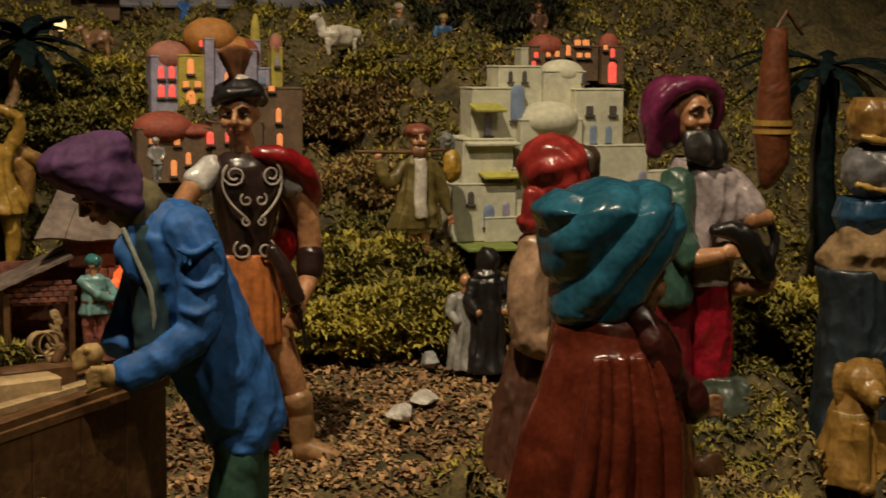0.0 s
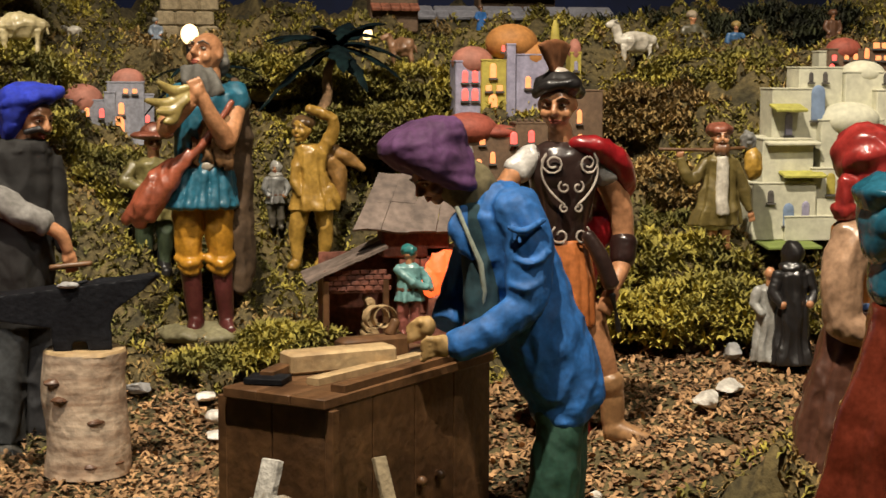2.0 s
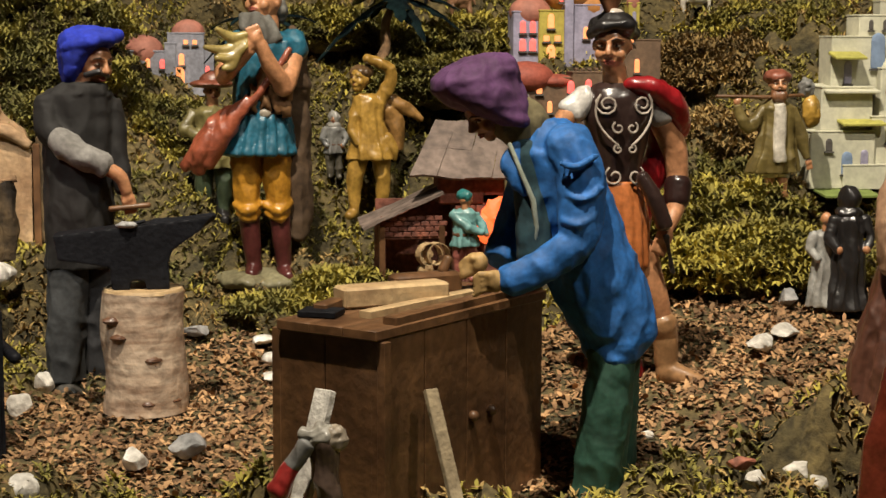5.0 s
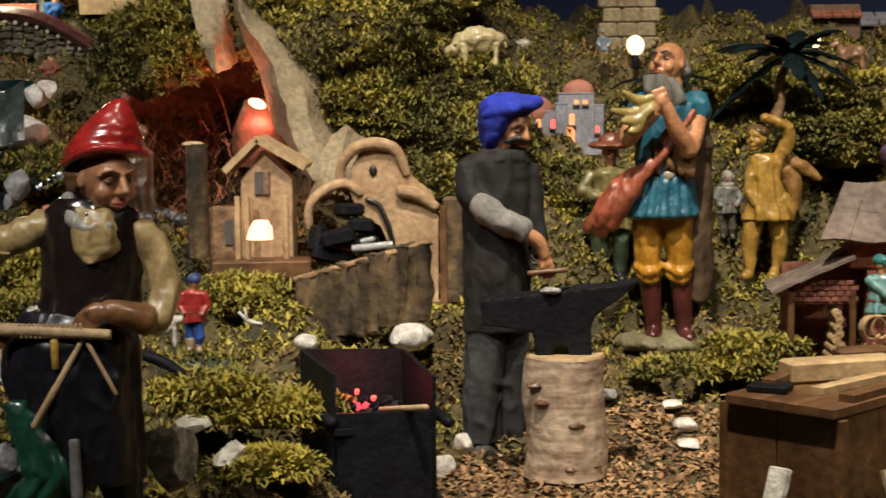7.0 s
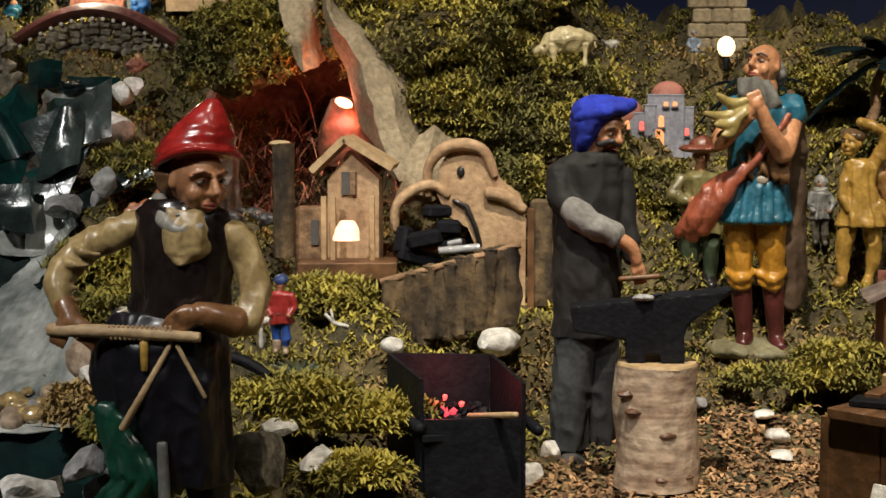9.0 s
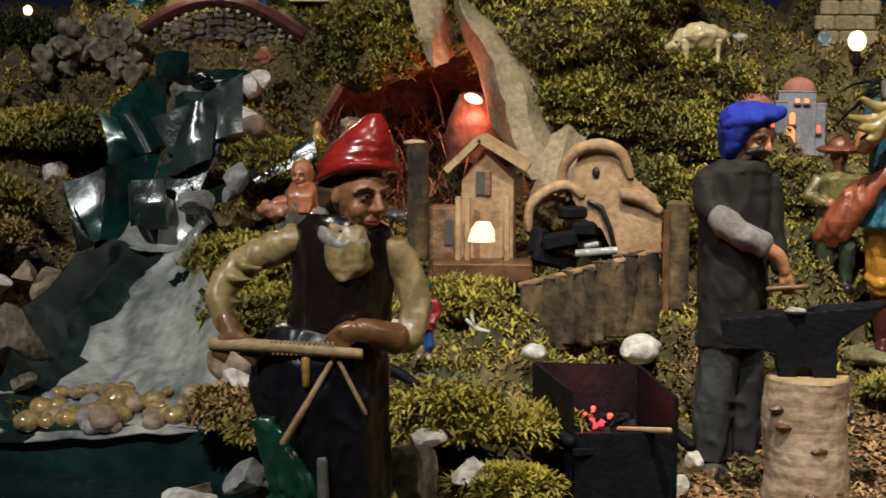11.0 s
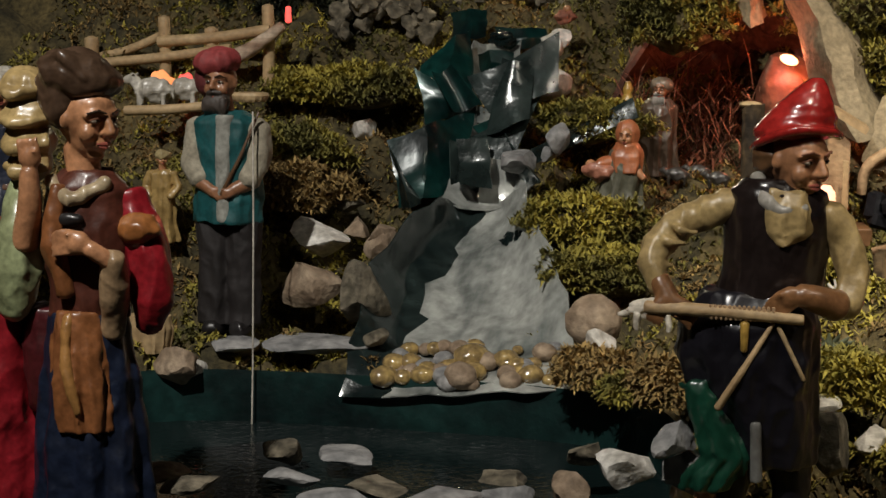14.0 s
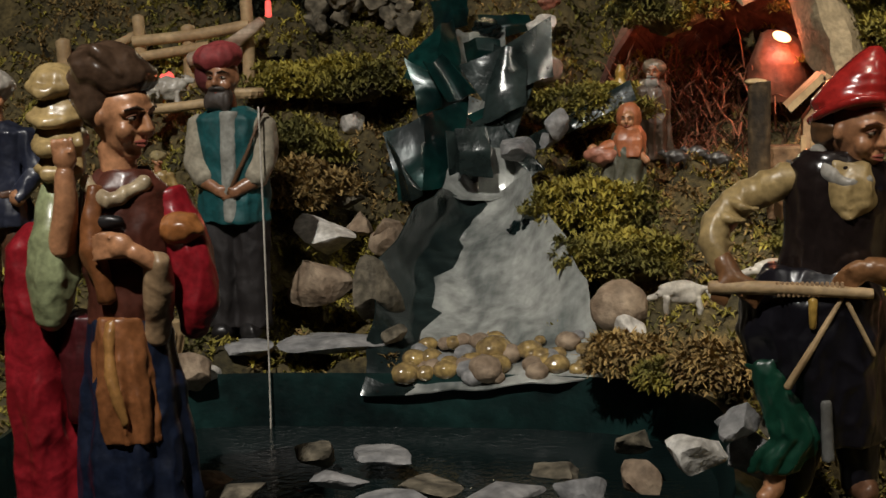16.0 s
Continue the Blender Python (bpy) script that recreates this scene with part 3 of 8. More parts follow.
def build_ground():
    xs = np.concatenate([np.linspace(-2.4, -1.15, 26)[:-1], np.linspace(-1.15, 1.35, 300), np.linspace(1.35, 2.4, 22)[1:]])
    ys = np.concatenate([np.linspace(0.55, 0.95, 16)[:-1], np.linspace(0.95, 2.35, 210), np.linspace(2.35, 3.1, 24)[1:]])
    gx, gy = np.meshgrid(xs, ys)
    gz = ground_z(gx, gy)
    n, w = gx.size, len(xs)
    i = np.arange(n).reshape(gx.shape)
    faces = np.stack([i[:-1, :-1], i[:-1, 1:], i[1:, 1:], i[1:, :-1]], -1).reshape(-1, 4)
    me = bpy.data.meshes.new("ground")
    me.from_pydata(np.stack([gx, gy, gz], -1).reshape(-1, 3).tolist(), [], faces.tolist())
    me.polygons.foreach_set("use_smooth", [True] * len(faces))
    me.materials.append(EARTH)
    tagged(new("ground", me), "dark earth landscape rising in mossy terraces", "ground", kind="structure")


def fronds(name, x, y, z, tall, wide, mat, label, rng, leaves=3, flat=False, category="moss"):
    """Many small bent leaves as one mesh."""
    n = len(x) * leaves
    x, y, z = (np.repeat(a, leaves) for a in (x, y, z))
    ang, lean = rng.uniform(0, 2 * np.pi, n), rng.uniform(0.35, 1.5, n) if not flat else rng.uniform(0.55, 1.75, n)
    h, w = tall * rng.uniform(0.5, 1.3, n), wide * rng.uniform(0.6, 1.3, n)
    ca, sa = np.cos(ang), np.sin(ang)
    rows = []
    for s, k, bend in ((0, 0.7, 0.6), (0.55, 1.0, 1.0), (1.0, 0.25, 1.35)):
        l = lean * bend
        fwd, up = h * s * np.sin(l), h * s * np.cos(l)
        for side in (-1, 1):
            rows.append(np.stack([x + ca * fwd - sa * side * w * k / 2, y + sa * fwd + ca * side * w * k / 2, z + up], -1))
    v = np.stack(rows, 1).reshape(-1, 3)
    b = np.arange(n)[:, None] * 6
    f = np.concatenate([b + [0, 1, 3, 2], b + [2, 3, 5, 4]], 1).reshape(-1, 4)
    me = bpy.data.meshes.new(name)
    me.vertices.add(len(v)), me.loops.add(f.size), me.polygons.add(len(f))
    me.vertices.foreach_set("co", v.ravel())
    me.loops.foreach_set("vertex_index", f.ravel().astype(np.int32))
    me.polygons.foreach_set("loop_start", np.arange(0, f.size, 4, dtype=np.int32))
    me.update(calc_edges=True)
    me.materials.append(mat)
    return tagged(new(name, me), label, category, kind="stuff")


def scatter():
    rng = np.random.default_rng(4)
    n = 190000
    x, y = rng.uniform(-1.15, 1.35, n), rng.uniform(0.88, 2.45, n)
    keep = (rng.uniform(0, 1, n) > litter(x, y) * 1.3) & (pool_depth(x, y) < 0.02) & (grain(x, y, 7, 8) * 0.7 + grain(x, y, 26, 9) * 0.5 > 0.27)
    x, y = x[keep], y[keep]
    z = ground_z(x, y)
    dry = grain(x, y, 9, 11) * 0.6 + grain(x, y, 30, 12) * 0.4 + rng.uniform(-0.12, 0.12, len(x)) > 0.60
    fronds("moss", x[~dry], y[~dry], z[~dry] - 0.001, 0.0085, 0.0027, MOSS, "soft yellow-green moss covering the terraced ground", rng, 4)
    fronds("dry_moss", x[dry], y[dry], z[dry] - 0.001, 0.0078, 0.0028, MOSS_DRY, "dry brownish moss and lichen patches", rng)
    n = 62000
    x, y = rng.uniform(-0.2, 0.95, n), rng.uniform(1.0, 1.72, n)
    keep = rng.uniform(0, 1, n) < litter(x, y)
    x, y = x[keep], y[keep]
    fronds("bark_litter", x, y, ground_z(x, y) + rng.uniform(-0.001, 0.003, len(x)), 0.0072, 0.0042, CHIP, "brown crumbled bark litter on the yard", rng, 1, "loose", "litter")


build_ground()
scatter()

# ---- backdrop and hall ----
tagged(new("backdrop", Shape().sheet([[(-2.6 + 0.4 * i, 2.75 + 0.02 * math.sin(i), z) for i in range(14)] for z in (0.2, 0.9, 1.7)], 0.01, NIGHT).mesh("backdrop")),
       "dark blue painted night sky backdrop", "backdrop", kind="structure")
for nm, c, s in (("wall_left", (-2.5, 0.6, 0.6), (0.06, 4.6, 3.2)), ("wall_right", (2.5, 0.6, 0.6), (0.06, 4.6, 3.2)), ("wall_behind", (0, -1.7, 0.6), (5.0, 0.06, 3.2)),
                 ("floor", (0, -0.6, -1.0), (5.0, 2.3, 0.06)), ("ceiling", (0, 0.6, 2.2), (5.0, 4.6, 0.06)), ("stage_front", (0, 0.56, -0.51), (5.0, 0.02, 0.96))):
    tagged(new(nm, Shape().box((c[0], c[1], c[2]), s, DARKROOM, edge=0.01).mesh(nm, False)), "plain dark hall surface", "wall", kind="structure")


# ---- painted plaster figures ----
def soldier():
    s = Shape((0.5183, 1.2700, 0.0961, 2214, 1157, 722))
    cuirass, copper = paint(0.035, 0.020, 0.017, 0.28, 0.4, folds=0.05), paint(0.52, 0.17, 0.05, 0.33, folds=0.05)
    tan, silver = paint(0.36, 0.20, 0.09, 0.4, folds=0.05), paint(0.50, 0.44, 0.38, 0.3, folds=0.05)
    cape, white = paint(0.30, 0.012, 0.016, 0.3), paint(0.60, 0.58, 0.55, 0.35)
    s.ball((1172, 742, 10), (105, 74, 27), paint(0.20, 0.19, 0.10, 0.7), rough=0.3, n=24)
    s.tube([(1100, 480, 0), (1116, 530, -2), (1134, 575, -4), (1144, 612, -4)], [38, 33, 26, 21], SKIN)
    s.tube([(1143, 604, -4), (1150, 640, -2), (1152, 680, 0)], [23, 23, 21], tan)
    s.tube([(1143, 606, -6), (1146, 618, -8)], [26, 24], tan)
    s.tube([(1152, 694, 0), (1182, 704, -16), (1222, 716, -30)], [24, 19, 10], tan)
    s.tube([(1036, 490, 14), (1052, 590, 24), (1066, 700, 26)], [40, 29, 20], SKIN)
    s.tube([(1066, 706, 26), (1092, 716, 6)], [22, 15], tan)
    for i in range(11):
        a = math.pi * (i - 0.6) / 9.2
        u, d = math.cos(a), -math.sin(a)
        s.tube([(1050 - 42 * u, 362, 40 * d), (1049 - 54 * u, 425, 50 * d), (1047 - 62 * u, 498, 56 * d)], [12, 13, 12], copper, 10, 0.55)
    s.loft([(1052, 355, 0, 40, 36), (1048, 420, 0, 48, 42), (1046, 500, 0, 55, 48)], paint(0.17, 0.02, 0.016))
    s.loft([(1056, 378, 0, 34, 34), (1056, 368, 0, 43, 39), (1056, 335, 0, 44, 40), (1057, 300, 0, 51, 44), (1057, 250, 0, 62, 48), (1056, 215, 0, 62, 46), (1055, 196, 0, 50, 38), (1053, 186, 0, 28, 26)], cuirass)
    s.ball((1036, 240, -30), (26, 20, 30), cuirass, n=18), s.ball((1078, 240, -30), (26, 20, 30), cuirass, n=18)

    def front(u):
        return -49 * math.sqrt(max(0.1, 1 - ((u - 1057) / 74) ** 2)) - 5
    for side in (-1, 1):
        for cu, cv, r0, turns in ((1057 + side * 31, 222, 20, 1.5), (1060 + side * 19, 345, 17, 1.1), (1057 + side * 12, 262, 11, 1.0), (1057 + side * 12, 298, 8, 1.0)):
            pts = []
            for i in range(15):
                a, r = side * (0.6 + i / 14 * turns * 2 * math.pi), r0 * (1 - 0.7 * i / 14)
                u, v = cu + r * math.sin(a), cv - r * math.cos(a)
                pts.append((u, v, front(u) + (7 if v > 320 else 0)))
            s.tube(pts, [1.9] * 15, silver, 6)
        pts = []
        for i in range(11):
            t = i / 10
            u, v = 1057 + side * (30 + 26 * math.sin(1.9 * t + 0.5) - 36 * t * t), 206 + 86 * t
            pts.append((u, v, front(u)))
        s.tube(pts, [2.1] * 11, silver, 6)
    s.tube([(1000, 212, 0), (974, 236, -4)], [24, 24], white)
    s.tube([(970, 240, -4), (936, 300, -10), (962, 372, -34)], [23, 21, 15], SKIN)
    s.tube([(1112, 214, -4), (1136, 244, -4)], [24, 25], white)
    s.tube([(1066, 190, -30), (1098, 192, -34), (1140, 214, -22), (1166, 252, -2), (1170, 282, 14)], [9, 17, 22, 20, 12], cape)
    s.tube([(1090, 200, 26), (1140, 240, 34), (1150, 310, 34), (1120, 370, 36)], [22, 30, 28, 26], cape)
    s.tube([(1110, 380, 40), (1090, 500, 46), (1086, 620, 44), (1106, 712, 34)], [30, 30, 24, 16], cape)
    s.tube([(1140, 256, 0), (1162, 305, 6), (1168, 350, 4)], [29, 27, 22], SKIN)
    s.tube([(1168, 350, 4), (1160, 400, -14), (1140, 438, -34)], [23, 20, 13], SKIN)
    s.tube([(1168, 362, 0), (1163, 392, -10)], [25, 23], paint(0.03, 0.014, 0.012, 0.3, folds=0.05))
    s.hand(1133, 450, -40, 17, SKIN, (-0.35, 0.8, 0))
    s.tube([(1088, 345, -50), (1108, 380, -56), (1128, 428, -56)], [12, 15, 15], cuirass)
    s.tube([(1132, 450, -52), (1146, 510, -44)], [7, 4], BLACK)
    s.tube([(1054, 196, 0), (1048, 160, -4)], [28, 24], SKIN)
    s.head(1044, 124, -6, 45, SKIN, -24, 0.14)
    s.ball((1046, 92, 2), (40, 42, 27), BLACK, n=22)
    s.tube([(1006, 104, -8), (1022, 90, -38), (1062, 88, -38), (1084, 104, -4)], [8, 9, 9, 8], BLACK, 10)
    s.ball((1046, 68, 2), (20, 24, 9), silver, n=14)
    brush = paint(0.22, 0.085, 0.03, 0.7, 0, folds=0.05)
    for i in range(13):
        a = -0.62 + 1.24 * i / 12
        s.tube([(1043 + 14 * a, 66, 4 + 26 * a), (1041 + 40 * a, 36, 2 + 46 * a), (1040 + 58 * a, 14 + 22 * a * a, 62 * a)], [6, 7, 5], brush, 10, 0.8, 0.2)
    thing("soldier_figurine", s, "painted plaster soldier in black cuirass with silver scrolls and crested helmet", "figurine")


def carpenter():
    s = Shape((0.4226, 1.1200, 0.0404, 2510, 1022, 946))
    felt, olive = BLUE, paint(0.15, 0.125, 0.06, 0.85, 0)
    s.tube([(1038, 640, -20), (1030, 760, -24), (1012, 925, -20)], [40, 43, 45], GREEN)
    s.tube([(1062, 640, 40), (1060, 760, 42), (1056, 925, 45)], [48, 44, 42], GREEN)
    s.tube([(998, 934, -20), (945, 942, -30)], [24, 18], BROWN)
    s.tube([(1052, 934, 45), (1004, 942, 35)], [24, 18], BROWN)
    s.loft([(925, 252, 0, 30, 34), (930, 270, 0, 58, 52), (932, 305, 0, 74, 66), (944, 352, 0, 80, 70), (960, 402, 0, 84, 72), (976, 450, 0, 86, 74), (1000, 502, 0, 86, 74), (1022, 552, 0, 84, 72), (1040, 602, 0, 80, 70), (1052, 632, 0, 68, 66), (1044, 664, -4, 46, 60), (1030, 694, -10, 12, 44)], felt, 4, 0.03, 44)
    s.tube([(862, 292, -40), (852, 330, -46), (878, 372, -52)], [10, 18, 12], felt, 12, 0.5)
    s.tube([(884, 300, -20), (892, 390, -30), (900, 480, -36)], [30, 32, 34], paint(0.012, 0.045, 0.06, 0.85, 0))
    s.tube([(848, 290, -52), (866, 336, -60), (886, 384, -66), (893, 430, -66), (888, 476, -62)], [4, 4, 5, 4, 4], paint(0.36, 0.40, 0.33, 0.8, 0), 8)
    s.tube([(856, 246, 0), (884, 262, 2), (906, 296, 6)], [42, 44, 40], olive)
    s.head(820, 238, 0, 46, SKIN_DARK, -70, 0.75)
    hat = paint(0.085, 0.028, 0.10, 0.8, 0)
    s.loft([(862, 262, 4, 28, 44), (846, 246, 2, 46, 60), (822, 226, 0, 70, 68), (802, 204, 0, 80, 70), (798, 184, 0, 76, 66), (808, 164, 0, 62, 56), (822, 148, 0, 44, 42), (830, 140, 0, 20, 22)], hat, 3, 0.03, 36)
    s.tube([(736, 186, 0), (770, 206, -44), (820, 232, -58), (872, 252, -44), (888, 250, 0)], [9, 9, 10, 10, 9], hat, 10)
    s.tube([(946, 288, -50), (966, 348, -76), (962, 420, -86), (962, 446, -88)], [42, 40, 38, 35], felt)
    s.tube([(962, 448, -88), (906, 488, -95), (842, 516, -94)], [34, 28, 26], felt)
    for u, v in ((926, 318), (938, 372), (930, 414)):
        s.tube([(u, v, -104), (u + 22, v + 6, -122), (u + 56, v - 12, -114)], [5, 7, 4], felt, 10)
    s.tube([(1088, 540, 0), (1104, 600, 0), (1110, 612, 0)], [18, 16, 10], felt)
    s.hand(816, 516, -92, 20, paint(0.42, 0.27, 0.10, 0.6, 0), (-1, 0.1, 0))
    s.tube([(930, 300, 60), (900, 410, 80), (850, 490, 30)], [44, 38, 28], felt)
    s.hand(806, 498, 0, 20, paint(0.42, 0.27, 0.10, 0.6, 0), (-1, 0.2, 0))
    thing("carpenter_figurine", s, "carpenter figure in blue felt coat and purple cap at his bench", "figurine")


def bald_piper():
    s = Shape((0.2176, 1.7000, 0.1240, 1737, 424, 536))
    blue, ochre, boot = paint(0.025, 0.13, 0.20, 0.4), paint(0.46, 0.22, 0.02, 0.38), paint(0.085, 0.022, 0.02, 0.3, folds=0.1)
    s.ball((428, 534, 6), (86, 60, 19), paint(0.22, 0.20, 0.11, 0.7), rough=0.3, n=24)
    for u, w, lo in ((396, -1, 0), (450, 1, 4)):
        s.tube([(u - 2, 310, 0), (u, 360, -2), (u + 2, 405, -2)], [27, 24, 19], ochre)
        s.tube([(u - 19, 398, -4), (u + 2, 408, -22), (u + 22, 396, -2)], [8, 10, 8], ochre, 10)
        s.tube([(u - 16, 412, -4), (u + 4, 422, -18), (u + 20, 412, -2)], [7, 9, 7], ochre, 10)
        s.tube([(u + 4, 418, 0), (u + 8, 465, 0), (u + 12, 510 + lo, 0)], [19, 17, 13], boot)
        s.tube([(u + 12, 514 + lo, 0), (u + 6 + 12 * (w > 0), 522 + lo, -26)], [16, 12], boot)
    s.loft([(432, 96, 0, 30, 30), (436, 112, 0, 58, 42), (432, 150, 0, 58, 44), (426, 200, 0, 50, 42), (424, 236, 0, 47, 41), (420, 270, 0, 56, 46), (416, 308, 0, 64, 50)], blue, 11, 0.10, 44)
    for i in range(9):
        a = math.pi * (i + 0.3) / 8.6
        s.tube([(424 - 44 * math.cos(a), 246, -40 * math.sin(a)), (418 - 58 * math.cos(a), 304, -50 * math.sin(a))], [7, 10], blue, 10)
    s.loft([(424, 228, 0, 49, 43), (424, 240, 0, 50, 44)], BLACK)
    s.ball((428, 236, -44), (12, 5, 9), paint(0.30, 0.26, 0.20, folds=0.05), n=10)
    fur = paint(0.085, 0.05, 0.024, 0.85, 0)
    s.ball((482, 190, 28), (28, 30, 90), fur, rough=0.4, n=24), s.ball((484, 330, 30), (30, 32, 150), fur, rough=0.4, n=26)
    rnd = random.Random(3)
    for i in range(30):
        u, v = 430 + rnd.uniform(-26, 44), 178 + rnd.uniform(-30, 34)
        s.tube([(u, v, -40), (u + rnd.uniform(-5, 5), v + 18, -48), (u + rnd.uniform(-8, 8), v + 32, -42)], [5, 5, 2], paint(0.20, 0.10, 0.035, 0.8, 0), 10)
    bag = paint(0.33, 0.085, 0.04, 0.5)
    s.tube([(470, 130, -36), (420, 196, -54), (372, 250, -50)], [5, 6, 8], bag)
    s.tube([(398, 214, -48), (360, 262, -46), (326, 318, -34)], [9, 19, 17], bag)
    s.tube([(372, 228, -40), (340, 258, -36), (306, 312, -26), (290, 330, -22)], [7, 16, 15, 9], bag)
    s.tube([(332, 270, -50), (318, 300, -46), (312, 334, -30)], [8, 14, 12], bag)
    s.ball((480, 122, 0), (27, 28, 32), blue, rough=0.1), s.ball((386, 124, 0), (24, 26, 28), blue, rough=0.1)
    s.tube([(478, 140, -10), (464, 186, -50), (454, 188, -60)], [23, 21, 20], SKIN)
    s.tube([(462, 192, -54), (434, 150, -80), (420, 116, -92)], [21, 17, 12], SKIN)
    s.tube([(378, 140, -14), (356, 172, -50), (400, 128, -86)], [21, 19, 12], SKIN)
    s.hand(412, 106, -96, 14, SKIN, (-0.4, -1, 0)), s.hand(402, 116, -92, 13, SKIN, (0.5, -0.8, 0))
    horn = paint(0.36, 0.28, 0.09, 0.35, folds=0.05)
    for a, b in (((396, 100, -94), (346, 92, -108)), ((396, 112, -94), (326, 122, -108)), ((394, 120, -98), (344, 140, -110)), ((384, 128, -98), (356, 158, -106))):
        s.tube([a, ((a[0] + b[0]) / 2, (a[1] + b[1]) / 2 + 10, a[2]), b], [6, 10, 5], horn, 10)
    s.tube([(436, 108, 0), (436, 70, -2)], [25, 23], SKIN)
    s.head(430, 46, -6, 40, SKIN, -38, -0.30, brow=GREY)
    beard = paint(0.13, 0.125, 0.11, 0.75, 0)
    for i in range(12):
        a = (i - 5.5) / 5.5
        s.tube([(412 + 18 * a, 66 + 4 * abs(a), -34 + 14 * abs(a)), (420 + 24 * a, 90, -44 + 12 * abs(a)), (436 + 22 * a, 116 - 8 * abs(a), -40)], [8, 8, 4], beard, 10)
    s.ball((456, 58, 16), (16, 26, 24), beard, rough=0.4)
    thing("piper_figurine", s, "bald bearded herdsman figure in blue tunic and ochre breeches", "figurine")


def small_man(name, spot, label, top, legs, hat=None, u=0, h=100, face=0, arms=None, hatkind="cap", boots=None, skin=None, beard=None, robe=False):
    """A small cast figure that stands h units tall over its spot, u units to the side."""
    s = Shape(spot)
    skin = skin or SKIN
    q, (x, z) = h / 100.0, (spot[4] + u, spot[5])

    def p(a, b, d=0):
        return (x + a * q, z - b * q, d * q)
    if robe:
        s.loft([(*p(0, 78), 8 * q, 7 * q), (*p(0, 74), 13 * q, 9 * q), (*p(0, 55), 12 * q, 10 * q), (*p(0, 25), 15 * q, 13 * q), (*p(0, 0), 18 * q, 15 * q)], top, 8, 0.14)
    else:
        for w in (-1, 1):
            s.tube([p(w * 6, 46), p(w * 7, 24, -1 * w), p(w * 7, 4)], [7 * q, 5.4 * q, 4.4 * q], legs)
            s.tube([p(w * 7, 16), p(w * 7, 5)], [5.2 * q, 5 * q], boots or legs)
            s.tube([p(w * 7, 3), p(w * 8, 2, -6)], [4.4 * q, 3.4 * q], boots or legs)
        s.loft([(*p(0, 80), 7 * q, 6 * q), (*p(0, 76), 14 * q, 9 * q), (*p(0, 62), 12 * q, 9 * q), (*p(0, 50), 12.5 * q, 10 * q), (*p(0, 38), 15 * q, 12 * q)], top, 9, 0.12)
        s.loft([(*p(0, 53), 13 * q, 10 * q), (*p(0, 50), 13 * q, 10.2 * q)], BROWN)
    for shoulder, elbow, wrist in arms or (((-13, 74, 0), (-18, 60, -2), (-12, 50, -9)), ((13, 74, 0), (18, 60, -2), (12, 50, -9))):
        s.tube([p(*shoulder), p(*elbow)], [4.8 * q, 4.2 * q], top)
        s.tube([p(*elbow), p(*wrist)], [4.2 * q, 3.0 * q], top)
        s.ball(p(*wrist), (3.6 * q, 3.2 * q, 3.6 * q), skin, n=8)
    s.tube([p(0, 79), p(0, 85)], [5 * q, 4.6 * q], skin)
    s.head(*p(0, 90), 8 * q, skin, face, beard=beard)
    if hat and hatkind == "brim":
        s.ball(p(0, 95), (15 * q, 15 * q, 2.4 * q), hat), s.ball(p(0, 97), (8 * q, 8 * q, 6.5 * q), hat)
    elif hat and hatkind == "hood":
        s.ball(p(0, 91.5, 2), (9 * q, 9 * q, 10.5 * q), hat, rough=0.1), s.ball(p(0, 80, 1), (11 * q, 9 * q, 6 * q), hat, rough=0.15)
    elif hat:
        s.ball(p(0, 94.5, 1.4), (8.8 * q, 9 * q, 6.6 * q), hat, swirl=0.05)
    return thing(name, s, label, "figurine")


def boy():
    s = Shape((0.7127, 1.5600, 0.1884, 1799, 1332, 439))
    jacket = paint(0.17, 0.13, 0.04, 0.5)
    for u in (1318, 1342):
        s.tube([(u, 330, 0), (u - 1, 380, -2), (u - 1, 425, 0)], [13, 10, 8], SKIN)
        s.tube([(u - 1, 384, 0), (u, 428, 0), (u - 2, 436, -12)], [12, 10, 8], paint(0.22, 0.10, 0.035))
        s.tube([(u, 320, 0), (u, 344, 0)], [15, 14], WHITE)
    s.loft([(1328, 214, 0, 16, 15), (1328, 228, 0, 32, 21), (1328, 270, 0, 31, 23), (1326, 310, 0, 38, 26), (1324, 342, 4, 46, 28)], jacket, 8, 0.14, 40)
    s.loft([(1327, 222, -13, 11, 13), (1327, 270, -16, 13, 14), (1327, 322, -19, 13, 14)], WHITE, 5, 0.1)
    s.head(1328, 188, -4, 22, SKIN, -8, beard=paint(0.20, 0.09, 0.04))
    s.ball((1328, 176, 3), (24, 23, 13), paint(0.30, 0.10, 0.06), rough=0.2)
    s.tube([(1302, 236, 0), (1272, 262, -6), (1254, 226, -10)], [12, 11, 7], jacket), s.hand(1252, 218, -10, 8, SKIN, (0, -1, 0))
    s.tube([(1354, 236, 0), (1374, 280, 0), (1384, 316, -6)], [12, 11, 7], jacket), s.hand(1387, 324, -6, 7, SKIN, (0.2, 1, 0))
    s.tube([(1214, 208, -12), (1306, 210, -10), (1396, 206, 6)], [3, 3.5, 3], WOOD, 8)
    s.ball((1392, 236, 6), (17, 17, 28), paint(0.42, 0.25, 0.04), rough=0.25), s.ball((1384, 194, 6), (14, 12, 16), GREY, rough=0.4)
    thing("wanderer_figurine", s, "bearded wanderer figure in olive jacket with bundle on a stick", "figurine")


